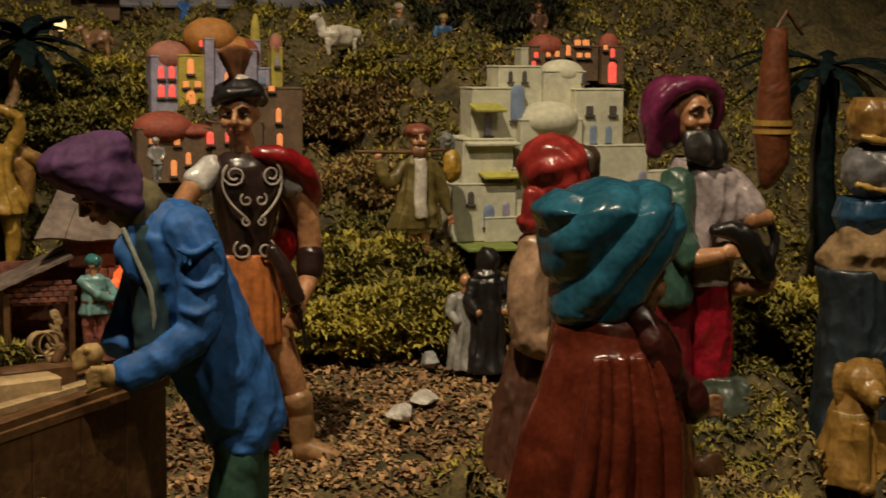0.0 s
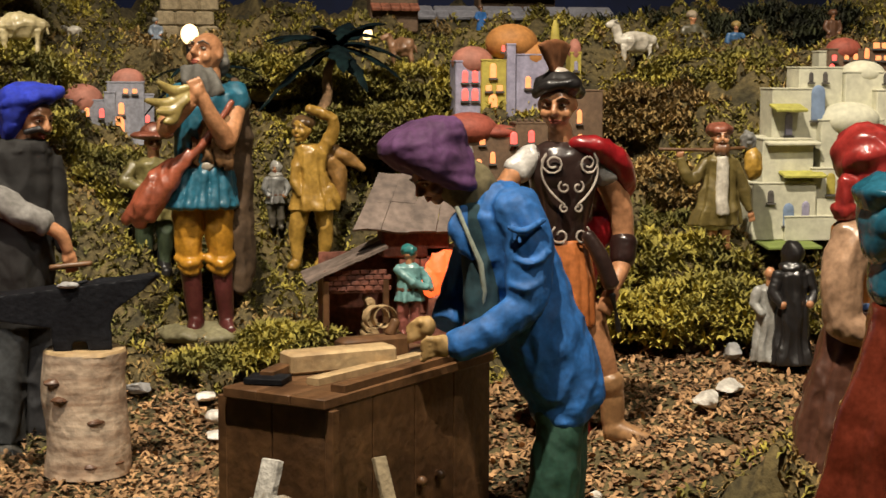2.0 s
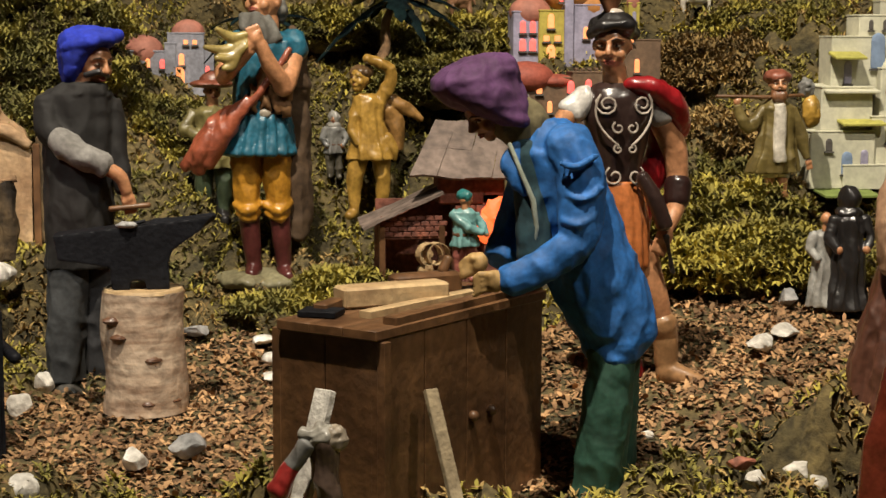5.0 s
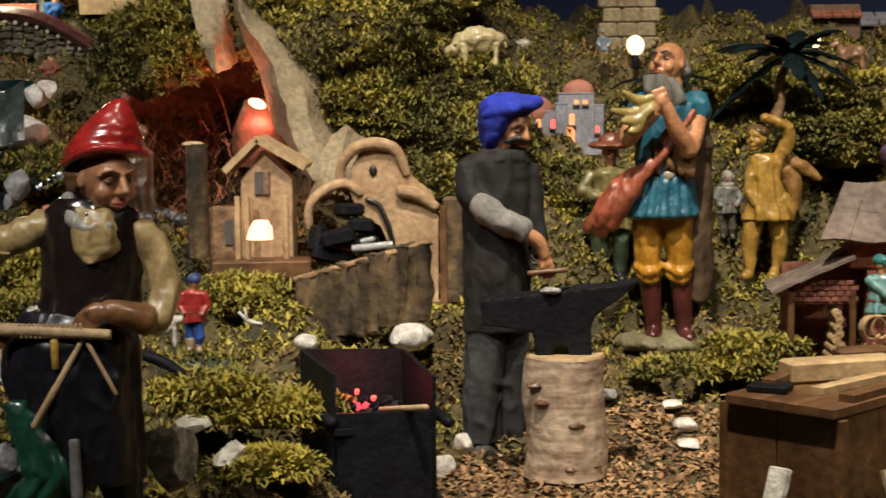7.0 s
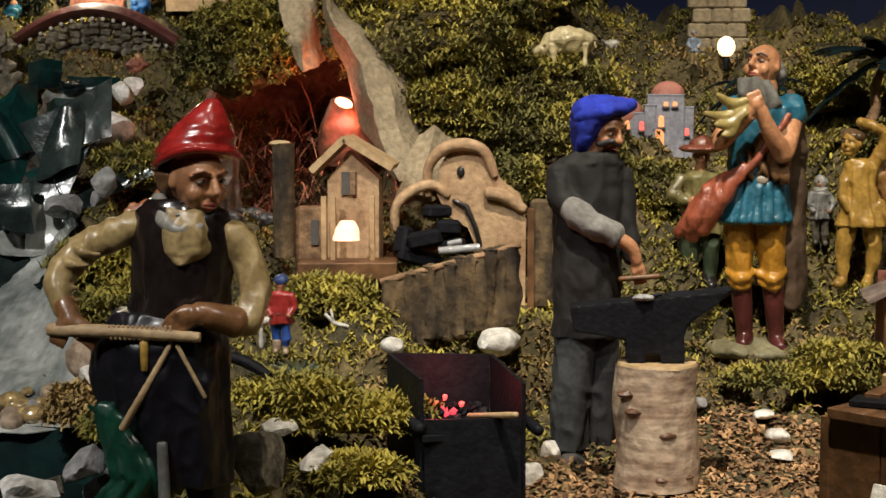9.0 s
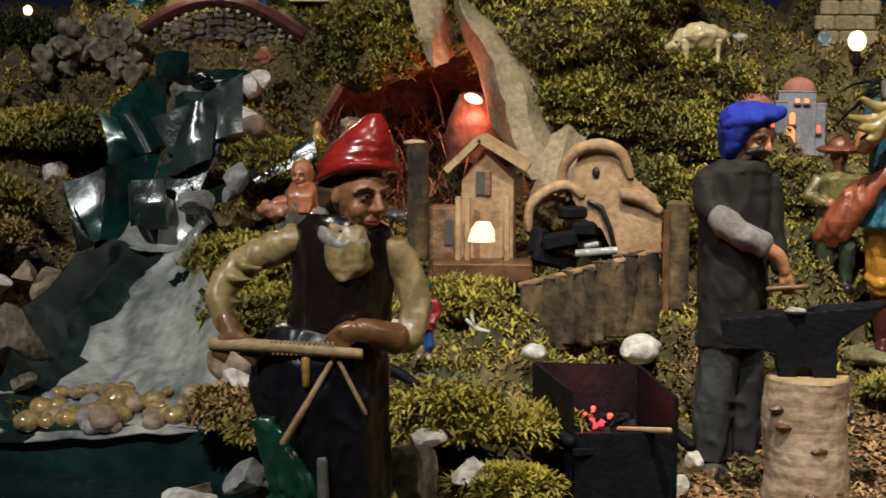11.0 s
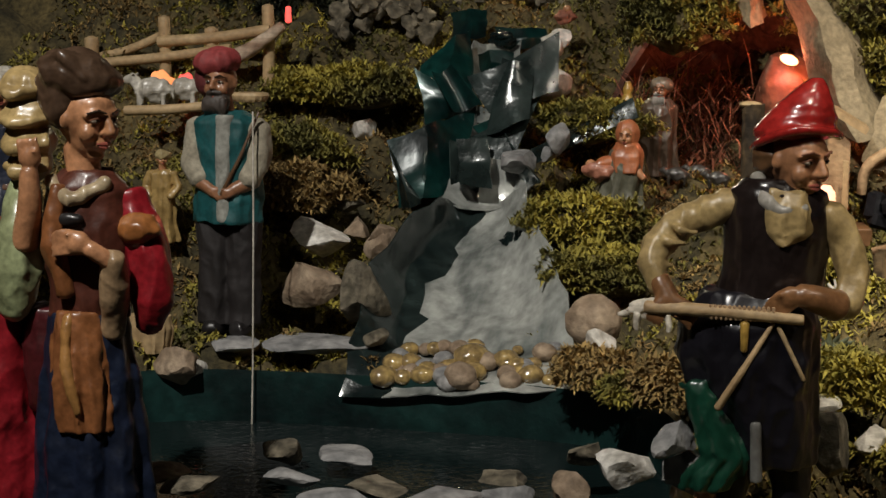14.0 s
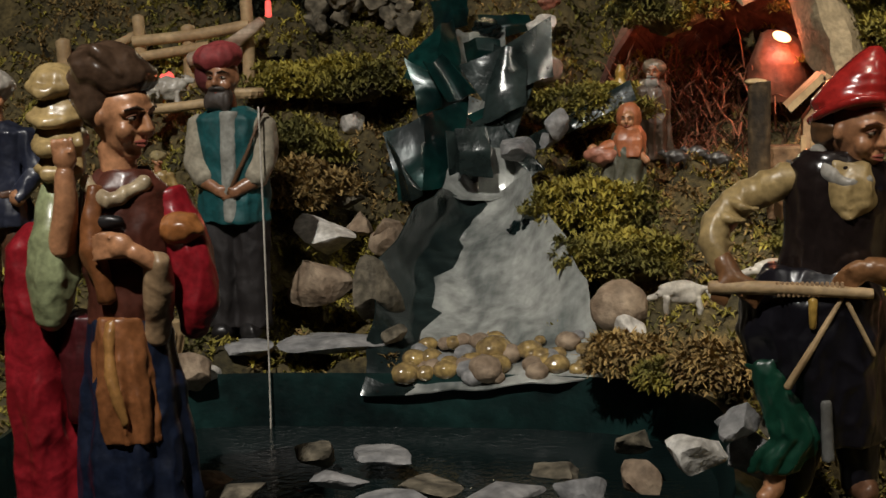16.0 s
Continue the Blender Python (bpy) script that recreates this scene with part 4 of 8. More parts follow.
def teal_woman():
    s = Shape((0.6369, 1.0000, 0.0472, 2718, 1147, 1121))
    cloak, maroon = paint(0.15, 0.028, 0.014, 0.27, 0.4, folds=0.1), paint(0.055, 0.012, 0.009, 0.35)
    s.loft([(1150, 560, 10, 60, 60), (1160, 585, 6, 96, 78), (1172, 640, 0, 118, 96), (1172, 720, 0, 140, 110), (1168, 820, 0, 166, 122), (1164, 940, 0, 186, 130), (1164, 1115, 0, 194, 134)], cloak, 6, 0.08, 60)
    for u0, u1, v1, r in ((1100, 1050, 900, 18), (1150, 1120, 960, 16), (1182, 1190, 930, 20), (1120, 1082, 1010, 14), (1216, 1240, 980, 18)):
        s.tube([(u0, 640, -92), ((u0 + u1) / 2 + 8, 760, -112), (u1, v1, -126)], [r * 0.6, r, r], cloak, 12)
    s.ball((1226, 640, -14), (66, 70, 66), maroon, rough=0.12), s.tube([(1190, 560, -40), (1222, 620, -70), (1250, 690, -72)], [26, 34, 30], maroon)
    s.tube([(1262, 690, -40), (1296, 720, -56), (1310, 742, -50)], [40, 36, 26], maroon)
    s.hand(1326, 738, -50, 24, SKIN_DARK, (1, -0.1, 0)), s.hand(1336, 846, -40, 24, SKIN_DARK, (1, -0.1, 0))
    s.head(1226, 522, 6, 56, SKIN_DARK, 100)
    s.loft([(1188, 340, 0, 40, 40), (1170, 354, 0, 100, 84), (1160, 384, 0, 134, 112), (1162, 420, 0, 134, 114), (1164, 460, 0, 118, 108), (1152, 500, 0, 104, 98), (1146, 540, 0, 84, 84), (1130, 572, 0, 62, 70), (1116, 590, 0, 42, 50)], TEAL)
    thing("turbaned_woman_figurine", s, "woman figure seen from behind in glossy teal turban and brown cloak", "figurine")


def red_woman():
    s = Shape((0.6610, 1.1500, 0.0541, 2395, 935, 958))
    blouse, dress = paint(0.42, 0.26, 0.16, 0.35), paint(0.36, 0.13, 0.025, 0.45)
    s.loft([(960, 395, 0, 30, 28), (958, 420, 0, 62, 46), (960, 500, 0, 60, 50), (958, 560, 0, 52, 46)], dress, 6, 0.06)
    s.loft([(955, 560, 0, 54, 46), (950, 640, 4, 72, 60), (940, 760, 8, 92, 74), (930, 950, 8, 112, 88)], paint(0.11, 0.045, 0.028, 0.45), 8, 0.12, 44)
    s.tube([(905, 720, -40), (912, 790, -56), (888, 900, -66)], [18, 24, 30], paint(0.50, 0.36, 0.08, 0.45))
    s.tube([(900, 730, -50), (935, 735, -52)], [14, 12], RED)
    s.loft([(957, 545, 0, 56, 50), (957, 560, 0, 56, 50)], paint(0.05, 0.10, 0.26))
    s.tube([(925, 435, -24), (900, 500, -36), (898, 570, -44)], [40, 36, 32], blouse)
    s.tube([(896, 575, -44), (930, 598, -56), (962, 612, -60)], [32, 27, 18], blouse)
    s.hand(972, 616, -60, 18, SKIN, (1, 0.2, 0))
    s.tube([(1000, 440, 20), (1020, 520, -10), (990, 600, -40)], [36, 30, 18], blouse)
    s.head(985, 312, 0, 48, SKIN_DARK, 70)
    s.ball((1016, 288, 0), (26, 38, 34), HAIR, rough=0.2)
    s.ball((958, 296, 0), (62, 62, 60), RED, turn=(0, 20, 0), swirl=0.05, n=28)
    s.ball((908, 385, -20), (24, 20, 20), RED, rough=0.3)
    s.tube([(915, 340, -20), (905, 375, -24), (925, 395, -16)], [22, 16, 10], RED)
    thing("red_turbaned_woman_figurine", s, "woman figure with red turban, pale blouse and yellow apron", "figurine")


def purple_man():
    s = Shape((0.8490, 1.2700, 0.0402, 2091, 1308, 901))
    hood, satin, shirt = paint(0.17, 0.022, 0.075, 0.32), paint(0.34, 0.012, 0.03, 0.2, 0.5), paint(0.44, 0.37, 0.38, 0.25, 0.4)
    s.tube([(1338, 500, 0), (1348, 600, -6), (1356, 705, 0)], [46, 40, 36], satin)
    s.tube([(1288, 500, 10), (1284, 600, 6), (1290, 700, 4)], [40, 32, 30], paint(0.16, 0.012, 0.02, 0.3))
    s.loft([(1372, 684, 0, 50, 50), (1396, 730, 0, 88, 72), (1414, 800, 0, 110, 86), (1420, 895, 0, 124, 92)], paint(0.075, 0.095, 0.075, 0.28), 9, 0.16, 44)
    s.loft([(1312, 300, 0, 36, 36), (1330, 330, 0, 66, 50), (1344, 372, 0, 66, 54), (1338, 430, 0, 58, 50), (1330, 520, 0, 56, 48)], shirt, 6, 0.06)
    s.tube([(1280, 340, -10), (1262, 420, -30), (1280, 470, -50)], [34, 32, 24], paint(0.05, 0.12, 0.09, 0.4))
    s.tube([(1274, 440, -20), (1272, 540, -16)], [34, 30], paint(0.05, 0.13, 0.10, 0.4))
    s.tube([(1290, 468, -60), (1326, 462, -72)], [20, 17], SKIN), s.hand(1346, 456, -74, 19, SKIN, (1, -0.3, 0))
    s.tube([(1374, 350, -10), (1398, 380, -36), (1400, 400, -46)], [34, 28, 24], shirt)
    s.tube([(1396, 404, -54), (1428, 402, -54)], [22, 18], SKIN)
    bag = paint(0.012, 0.010, 0.010, 0.35)
    s.tube([(1318, 420, -66), (1360, 424, -80), (1392, 462, -78), (1420, 500, -70)], [12, 18, 24, 16], bag)
    s.tube([(1430, 400, -50), (1446, 440, -50), (1428, 500, -56)], [7, 8, 8], bag)
    s.tube([(1376, 520, -50), (1424, 524, -50), (1446, 508, -50)], [20, 18, 10], SKIN_DARK)
    s.head(1292, 224, -8, 48, SKIN, 22, 0.12)
    s.ball((1262, 226, 22), (42, 46, 66), hood, turn=(0, 6, 0), n=22), s.ball((1288, 196, 20), (48, 44, 34), hood, n=20)
    s.tube([(1232, 290, -4), (1226, 236, -16), (1244, 190, -28), (1290, 172, -34), (1330, 182, -28), (1346, 216, -16), (1342, 250, -6)], [12, 14, 14, 13, 12, 11, 8], hood, 14)
    beard = paint(0.03, 0.027, 0.025, 0.4)
    for i in range(16):
        a = (i % 8 - 3.5) / 3.5
        s.tube([(1302 + 26 * a, 256 + 6 * (i // 8), -44 + 12 * abs(a)), (1312 + 30 * a, 282 + 10 * (i // 8), -54 + 10 * abs(a)), (1322 + 24 * a, 314 - 12 * abs(a), -46)], [8, 9, 5], beard, 10)
    thing("hooded_man_figurine", s, "bearded man figure in purple hood and lilac shirt", "figurine")


def king():
    s = Shape((0.9772, 1.2000, 0.0475, 2126, 1545, 880))
    s.loft([(1540, 470, 10, 90, 70), (1536, 540, 0, 76, 64), (1545, 700, 0, 92, 72), (1545, 878, 0, 104, 80)], paint(0.018, 0.03, 0.04, 0.5), 8, 0.1)
    s.ball((1535, 448, 0), (74, 66, 58), paint(0.30, 0.19, 0.09, 0.9, 0), rough=0.3, n=26)
    s.loft([(1540, 350, 0, 54, 50), (1528, 380, 0, 52, 52), (1524, 412, 0, 34, 40)], paint(0.02, 0.07, 0.14, 0.3))
    s.head(1540, 305, 0, 52, SKIN_DARK, 60)
    s.ball((1540, 300, 0), (50, 52, 52), paint(0.20, 0.20, 0.21, 0.3), swirl=0.03)
    s.loft([(1540, 178, 0, 34, 34), (1540, 195, 0, 44, 42), (1540, 220, 0, 46, 45), (1540, 248, 0, 40, 40)], paint(0.26, 0.14, 0.04, 0.3), 12, 0.08, 36)
    s.tube([(1500, 240, -28), (1540, 250, -46), (1580, 240, -28)], [7, 7, 7], GOLD)
    s.tube([(1494, 322, -30), (1536, 332, -50), (1582, 322, -30)], [5, 5, 5], GOLD)
    thing("king_figurine", s, "king figure in fur collar and gilded headdress", "figurine")


def dog():
    s = Shape((0.9130, 1.1200, 0.0854, 2293, 1515, 855))
    coat = paint(0.36, 0.20, 0.05, 0.4)
    s.loft([(1515, 690, 0, 28, 30), (1512, 730, 0, 40, 44), (1512, 790, 6, 52, 62), (1512, 850, 10, 58, 74)], coat, 9, 0.08)
    s.ball((1522, 668, -14), (40, 46, 38), coat), s.tube([(1515, 680, -50), (1510, 690, -78)], [22, 15], coat)
    s.ball((1510, 686, -90), (8, 7, 7), BLACK, n=8)
    for u in (1486, 1556):
        s.tube([(u, 645, 0), (u - 2, 680, -4), (u, 705, -2)], [14, 17, 10], coat, flat=0.5)
        s.tube([(u + (1520 - u) * 0.4, 745, -44), (u + (1520 - u) * 0.4, 840, -54), (u + (1520 - u) * 0.4, 850, -74)], [16, 12, 11], coat)
    s.loft([(1514, 722, -2, 40, 42), (1514, 732, -2, 41, 43)], paint(0.45, 0.30, 0.10))
    s.ball((1505, 662, -48), (5, 4, 5), EYE, n=8), s.ball((1536, 662, -48), (5, 4, 5), EYE, n=8)
    thing("dog_figurine", s, "sitting golden brown dog figure", "figurine")


def smith():
    s = Shape((0.0466, 1.4600, 0.0583, 2047, 99, 749))
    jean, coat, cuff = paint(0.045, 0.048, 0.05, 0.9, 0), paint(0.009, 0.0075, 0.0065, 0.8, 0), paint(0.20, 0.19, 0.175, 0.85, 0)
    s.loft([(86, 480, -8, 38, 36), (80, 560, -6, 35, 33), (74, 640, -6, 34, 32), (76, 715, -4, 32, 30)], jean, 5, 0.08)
    # Far leg of the same jeans, its shade mixed into a darker paint.
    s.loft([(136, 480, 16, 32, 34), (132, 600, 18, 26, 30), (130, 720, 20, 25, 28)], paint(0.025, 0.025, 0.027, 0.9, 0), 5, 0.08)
    s.tube([(74, 728, -6), (90, 738, -42)], [25, 18], paint(0.10, 0.095, 0.085)), s.tube([(128, 734, 20), (142, 740, -16)], [22, 16], BLACK)
    s.loft([(110, 186, 0, 34, 34), (108, 204, 0, 58, 46), (106, 260, 0, 62, 48), (104, 340, 0, 60, 50), (102, 430, 0, 60, 52), (100, 510, 0, 58, 52)], coat, 5, 0.05)
    s.loft([(118, 188, -4, 40, 38), (114, 206, -6, 46, 42)], coat, 7, 0.1)
    s.head(134, 150, -6, 42, SKIN, 42, 0.28)
    s.tube([(122, 172, -40), (144, 166, -38), (160, 174, -20)], [5, 6, 4], BLACK, 8)
    s.tube([(114, 196, 0), (122, 168, 0)], [25, 24], SKIN_DARK)
    cap = paint(0.012, 0.03, 0.42, 0.85, 0)
    s.loft([(92, 190, 8, 10, 22), (98, 168, 8, 22, 42), (106, 142, 6, 32, 48), (120, 122, 4, 46, 50), (128, 108, 2, 54, 50), (130, 97, 0, 44, 42), (128, 89, 0, 22, 24)], cap, 3, 0.04, 30)
    s.tube([(92, 124, -30), (128, 116, -46), (168, 108, -32), (178, 104, -4)], [9, 10, 11, 9], cap, 12)
    s.tube([(60, 222, -10), (60, 262, -24), (78, 286, -44)], [27, 26, 24], coat)
    s.tube([(74, 282, -44), (108, 306, -56), (150, 326, -62)], [25, 24, 21], cuff)
    s.tube([(154, 330, -62), (178, 346, -58), (188, 372, -54)], [15, 14, 12], SKIN), s.hand(190, 384, -52, 14, SKIN, (0.2, 0.9, 0))
    s.tube([(158, 226, 10), (172, 310, 0), (182, 372, -14)], [24, 19, 13], coat)
    s.tube([(160, 402, -58), (226, 396, -58)], [5, 5], WOOD, 8)
    thing("smith_figurine", s, "blacksmith figure in dark coat and blue cap behind the anvil", "figurine")


def gnome():
    s = Shape((-0.2299, 1.1200, 0.0886, 2600, 488, 947))
    vest, shirt, dark = paint(0.020, 0.014, 0.013, 0.2, 0.5, folds=0.12), paint(0.44, 0.32, 0.14, 0.4, 0.12), paint(0.010, 0.009, 0.014, 0.4)
    brown = paint(0.25, 0.12, 0.05, 0.32, folds=0.08)
    s.loft([(480, 548, 0, 92, 66), (468, 600, -8, 116, 80), (464, 660, -8, 122, 84), (474, 720, -4, 110, 80), (496, 790, 0, 92, 72), (500, 850, 4, 84, 66)], dark, 7, 0.08)
    s.tube([(452, 820, -10), (446, 880, -10), (440, 930, -6)], [44, 36, 28], dark), s.tube([(536, 820, 10), (546, 880, 10), (548, 930, 10)], [44, 36, 28], dark)
    s.tube([(486, 770, -78), (490, 860, -84)], [10, 11], paint(0.16, 0.16, 0.15, 0.4, folds=0.05))
    s.tube([(404, 880, -50), (402, 922, -54), (384, 936, -70)], [24, 22, 16], SKIN), s.tube([(548, 930, 10), (562, 938, -24)], [26, 18], BROWN)
    cloth = paint(0.010, 0.055, 0.032, 0.3, 0.4)
    s.loft([(384, 698, -62, 10, 8), (392, 724, -64, 26, 10), (404, 760, -66, 30, 12), (426, 800, -68, 36, 15), (436, 830, -68, 36, 16), (414, 862, -66, 42, 20), (402, 892, -62, 34, 20)], cloth, 7, 0.30, 44)
    s.tube([(386, 706, -66), (420, 690, -70)], [8, 3], cloth, 10, 0.4), s.tube([(376, 716, -64), (352, 706, -62)], [8, 3], cloth, 10, 0.4)
    s.loft([(500, 352, 0, 48, 42), (508, 376, 0, 82, 54), (510, 410, 0, 92, 60), (508, 460, 0, 88, 62), (504, 510, 0, 86, 62), (496, 560, 0, 88, 64)], vest, 4, 0.04)
    s.loft([(520, 366, -24, 36, 30), (524, 400, -36, 46, 32), (526, 440, -42, 38, 28), (524, 466, -44, 14, 14)], shirt, 5, 0.1)
    for i in range(4):
        s.tube([(484 + 4 * i, 396 + 12 * i, -48), (522, 414 + 15 * i, -66), (558 - 5 * i, 398 + 13 * i, -54)], [4, 5, 4], shirt, 10)
    s.tube([(474, 356, -10), (488, 386, -46), (520, 402, -58), (556, 398, -52)], [13, 13, 11, 9], paint(0.36, 0.34, 0.30, 0.45))
    s.tube([(430, 398, 0), (388, 416, -6), (340, 440, -14), (314, 468, -24)], [27, 28, 27, 25], shirt)
    s.tube([(308, 470, -26), (302, 505, -44), (316, 540, -56)], [25, 24, 20], shirt)
    for u, v in ((330, 432), (308, 452), (292, 492), (296, 512)):
        s.tube([(u, v, -34), (u + 18, v + 10, -52), (u + 44, v + 14, -42)], [5, 6, 4], shirt, 10)
    s.tube([(316, 530, -60), (334, 562, -74)], [19, 20], brown), s.hand(346, 568, -80, 22, brown, (0.8, 0.5, 0)), s.hand(322, 566, -82, 18, brown, (-0.4, 0.8, 0))
    s.tube([(596, 410, 0), (624, 460, 0), (638, 520, -14)], [26, 28, 28], shirt)
    s.tube([(638, 526, -20), (628, 558, -36), (606, 566, -50)], [28, 27, 24], shirt)
    s.tube([(612, 560, -54), (580, 548, -74), (552, 540, -84)], [28, 24, 20], brown), s.hand(536, 544, -88, 23, brown, (-0.8, 0.6, 0))
    s.tube([(300, 572, -82), (400, 572, -90), (548, 580, -92)], [12, 12, 10], WOOD_PALE, 12)
    for i in range(14):
        s.tube([(404 + 8 * i, 562, -96), (407 + 8 * i, 584, -96)], [3, 3], CLAY, 6)
    s.tube([(508, 590, -88), (462, 670, -92), (422, 738, -92)], [4, 6, 7], WOOD_PALE, 8), s.tube([(518, 596, -88), (562, 684, -82)], [4, 4], WOOD_PALE, 8)
    s.tube([(462, 592, -94), (462, 636, -94)], [8, 6], GOLD, 8)
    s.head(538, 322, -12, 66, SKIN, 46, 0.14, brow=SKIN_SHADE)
    s.ball((496, 312, 8), (34, 46, 44), paint(0.16, 0.08, 0.035, folds=0.05), rough=0.25)
    red = paint(0.36, 0.022, 0.018, 0.25, 0.5, folds=0.05)
    s.loft([(528, 286, 12, 64, 62), (532, 272, 8, 70, 66), (540, 250, 4, 62, 58), (548, 226, 0, 47, 44), (556, 204, 0, 31, 30), (562, 190, 0, 19, 18), (565, 182, 0, 9, 9)], red, 3, 0.02)
    s.tube([(464, 306, 14), (480, 288, -40), (536, 266, -70), (590, 270, -44), (606, 280, 4)], [8, 8, 8, 8, 8], red, 12)
    thing("gnome_figurine", s, "seated gnome figure with shiny red pointed hat turning a drill", "figurine")


def shell_woman():
    s = Shape((-0.6822, 1.0500, 0.0482, 2539, 250, 980))
    hair, cape = paint(0.085, 0.05, 0.03, 0.35), paint(0.30, 0.014, 0.022, 0.35, 0.3)
    bodice, navy = paint(0.10, 0.03, 0.018, 0.4), paint(0.012, 0.018, 0.04, 0.4)
    s.loft([(268, 300, 0, 40, 36), (268, 326, 0, 74, 52), (268, 400, 0, 84, 60), (266, 480, 0, 74, 58), (264, 550, 0, 70, 58)], bodice, 5, 0.05)
    s.loft([(262, 540, 0, 68, 60), (264, 660, 0, 84, 74), (268, 800, 0, 98, 86), (270, 975, 0, 108, 94)], navy, 9, 0.12, 50)
    s.loft([(262, 536, -34, 40, 34), (266, 600, -46, 48, 40), (272, 680, -56, 50, 38), (280, 738, -62, 44, 32)], paint(0.26, 0.10, 0.035, 0.35), 8, 0.16, 44)
    s.tube([(256, 545, -70), (262, 620, -88), (282, 700, -94)], [8, 11, 9], paint(0.40, 0.20, 0.06, 0.35), 10)
    s.loft([(186, 540, 10, 40, 40), (184, 620, 10, 44, 46), (190, 720, 10, 40, 44)], paint(0.07, 0.01, 0.012, 0.4), 4, 0.08)
    s.loft([(116, 392, 20, 26, 34), (96, 430, 20, 42, 46), (88, 500, 20, 42, 50), (96, 600, 20, 52, 54), (98, 700, 20, 54, 56), (106, 800, 20, 54, 58), (112, 975, 20, 58, 60)], cape, 5, 0.12, 40)
    s.head(272, 214, -8, 66, SKIN, 64, 0.16)
    s.ball((236, 172, 4), (58, 60, 62), hair, n=28, rough=0.15), s.ball((258, 140, -6), (68, 62, 44), hair, turn=(0, 14, 0), rough=0.15)
    for i in range(9):
        a = -1 + 2 * i / 8
        s.tube([(206 + 10 * i, 108 + 14 * a * a, -40 + 8 * i), (250 + 6 * i, 116 + 12 * a, -62 + 6 * i), (286 + 3 * i, 150 + 8 * a, -56 + 5 * i)], [7, 9, 6], hair, 10)
    s.tube([(262, 316, 0), (256, 262, 0)], [36, 34], SKIN)
    s.tube([(216, 318, -30), (262, 344, -60), (316, 318, -36)], [11, 12, 11], paint(0.46, 0.36, 0.22, 0.4))
    s.ball((262, 378, -64), (24, 10, 10), BLACK, n=12)
    blond = paint(0.46, 0.33, 0.14, 0.35)
    for i, (u, v, r) in enumerate(((168, 158, 42), (172, 206, 48), (172, 250, 44), (172, 290, 38))):
        s.ball((u, v, -14), (r, r * 0.85, 30), blond, turn=(0, 10 * (-1) ** i, 0), n=24)
        s.tube([(u - r * 0.9, v + 4, -30), (u - 10, v + 14, -18 - r * 0.85), (u + r * 0.85, v + 4, -30)], [8, 11, 7], blond)
    s.tube([(158, 330, -10), (156, 400, -30), (152, 470, -36), (146, 540, -34)], [24, 38, 42, 26], paint(0.34, 0.38, 0.20, 0.35))
    s.tube([(176, 420, -54), (194, 356, -72), (196, 300, -74)], [28, 24, 18], SKIN), s.hand(198, 276, -74, 22, SKIN, (-0.1, -1, 0))
    s.tube([(340, 350, 10), (372, 430, 0), (384, 520, -6), (372, 566, -6)], [30, 36, 36, 20], cape)
    s.tube([(322, 570, -34), (336, 500, -56), (342, 440, -76)], [18, 24, 20], paint(0.40, 0.27, 0.15, 0.4)), s.tube([(340, 444, -80), (310, 422, -92)], [18, 17], SKIN), s.hand(288, 412, -94, 25, SKIN, (-1, 0, 0))
    s.tube([(236, 330, -50), (232, 420, -66), (252, 500, -66)], [14, 20, 14], paint(0.24, 0.09, 0.03, 0.4))
    s.ball((366, 396, -20), (36, 30, 26), paint(0.36, 0.14, 0.04, 0.35), rough=0.2)
    thing("blonde_carrier_figurine", s, "young woman figure in crimson cape raising her arm", "figurine")


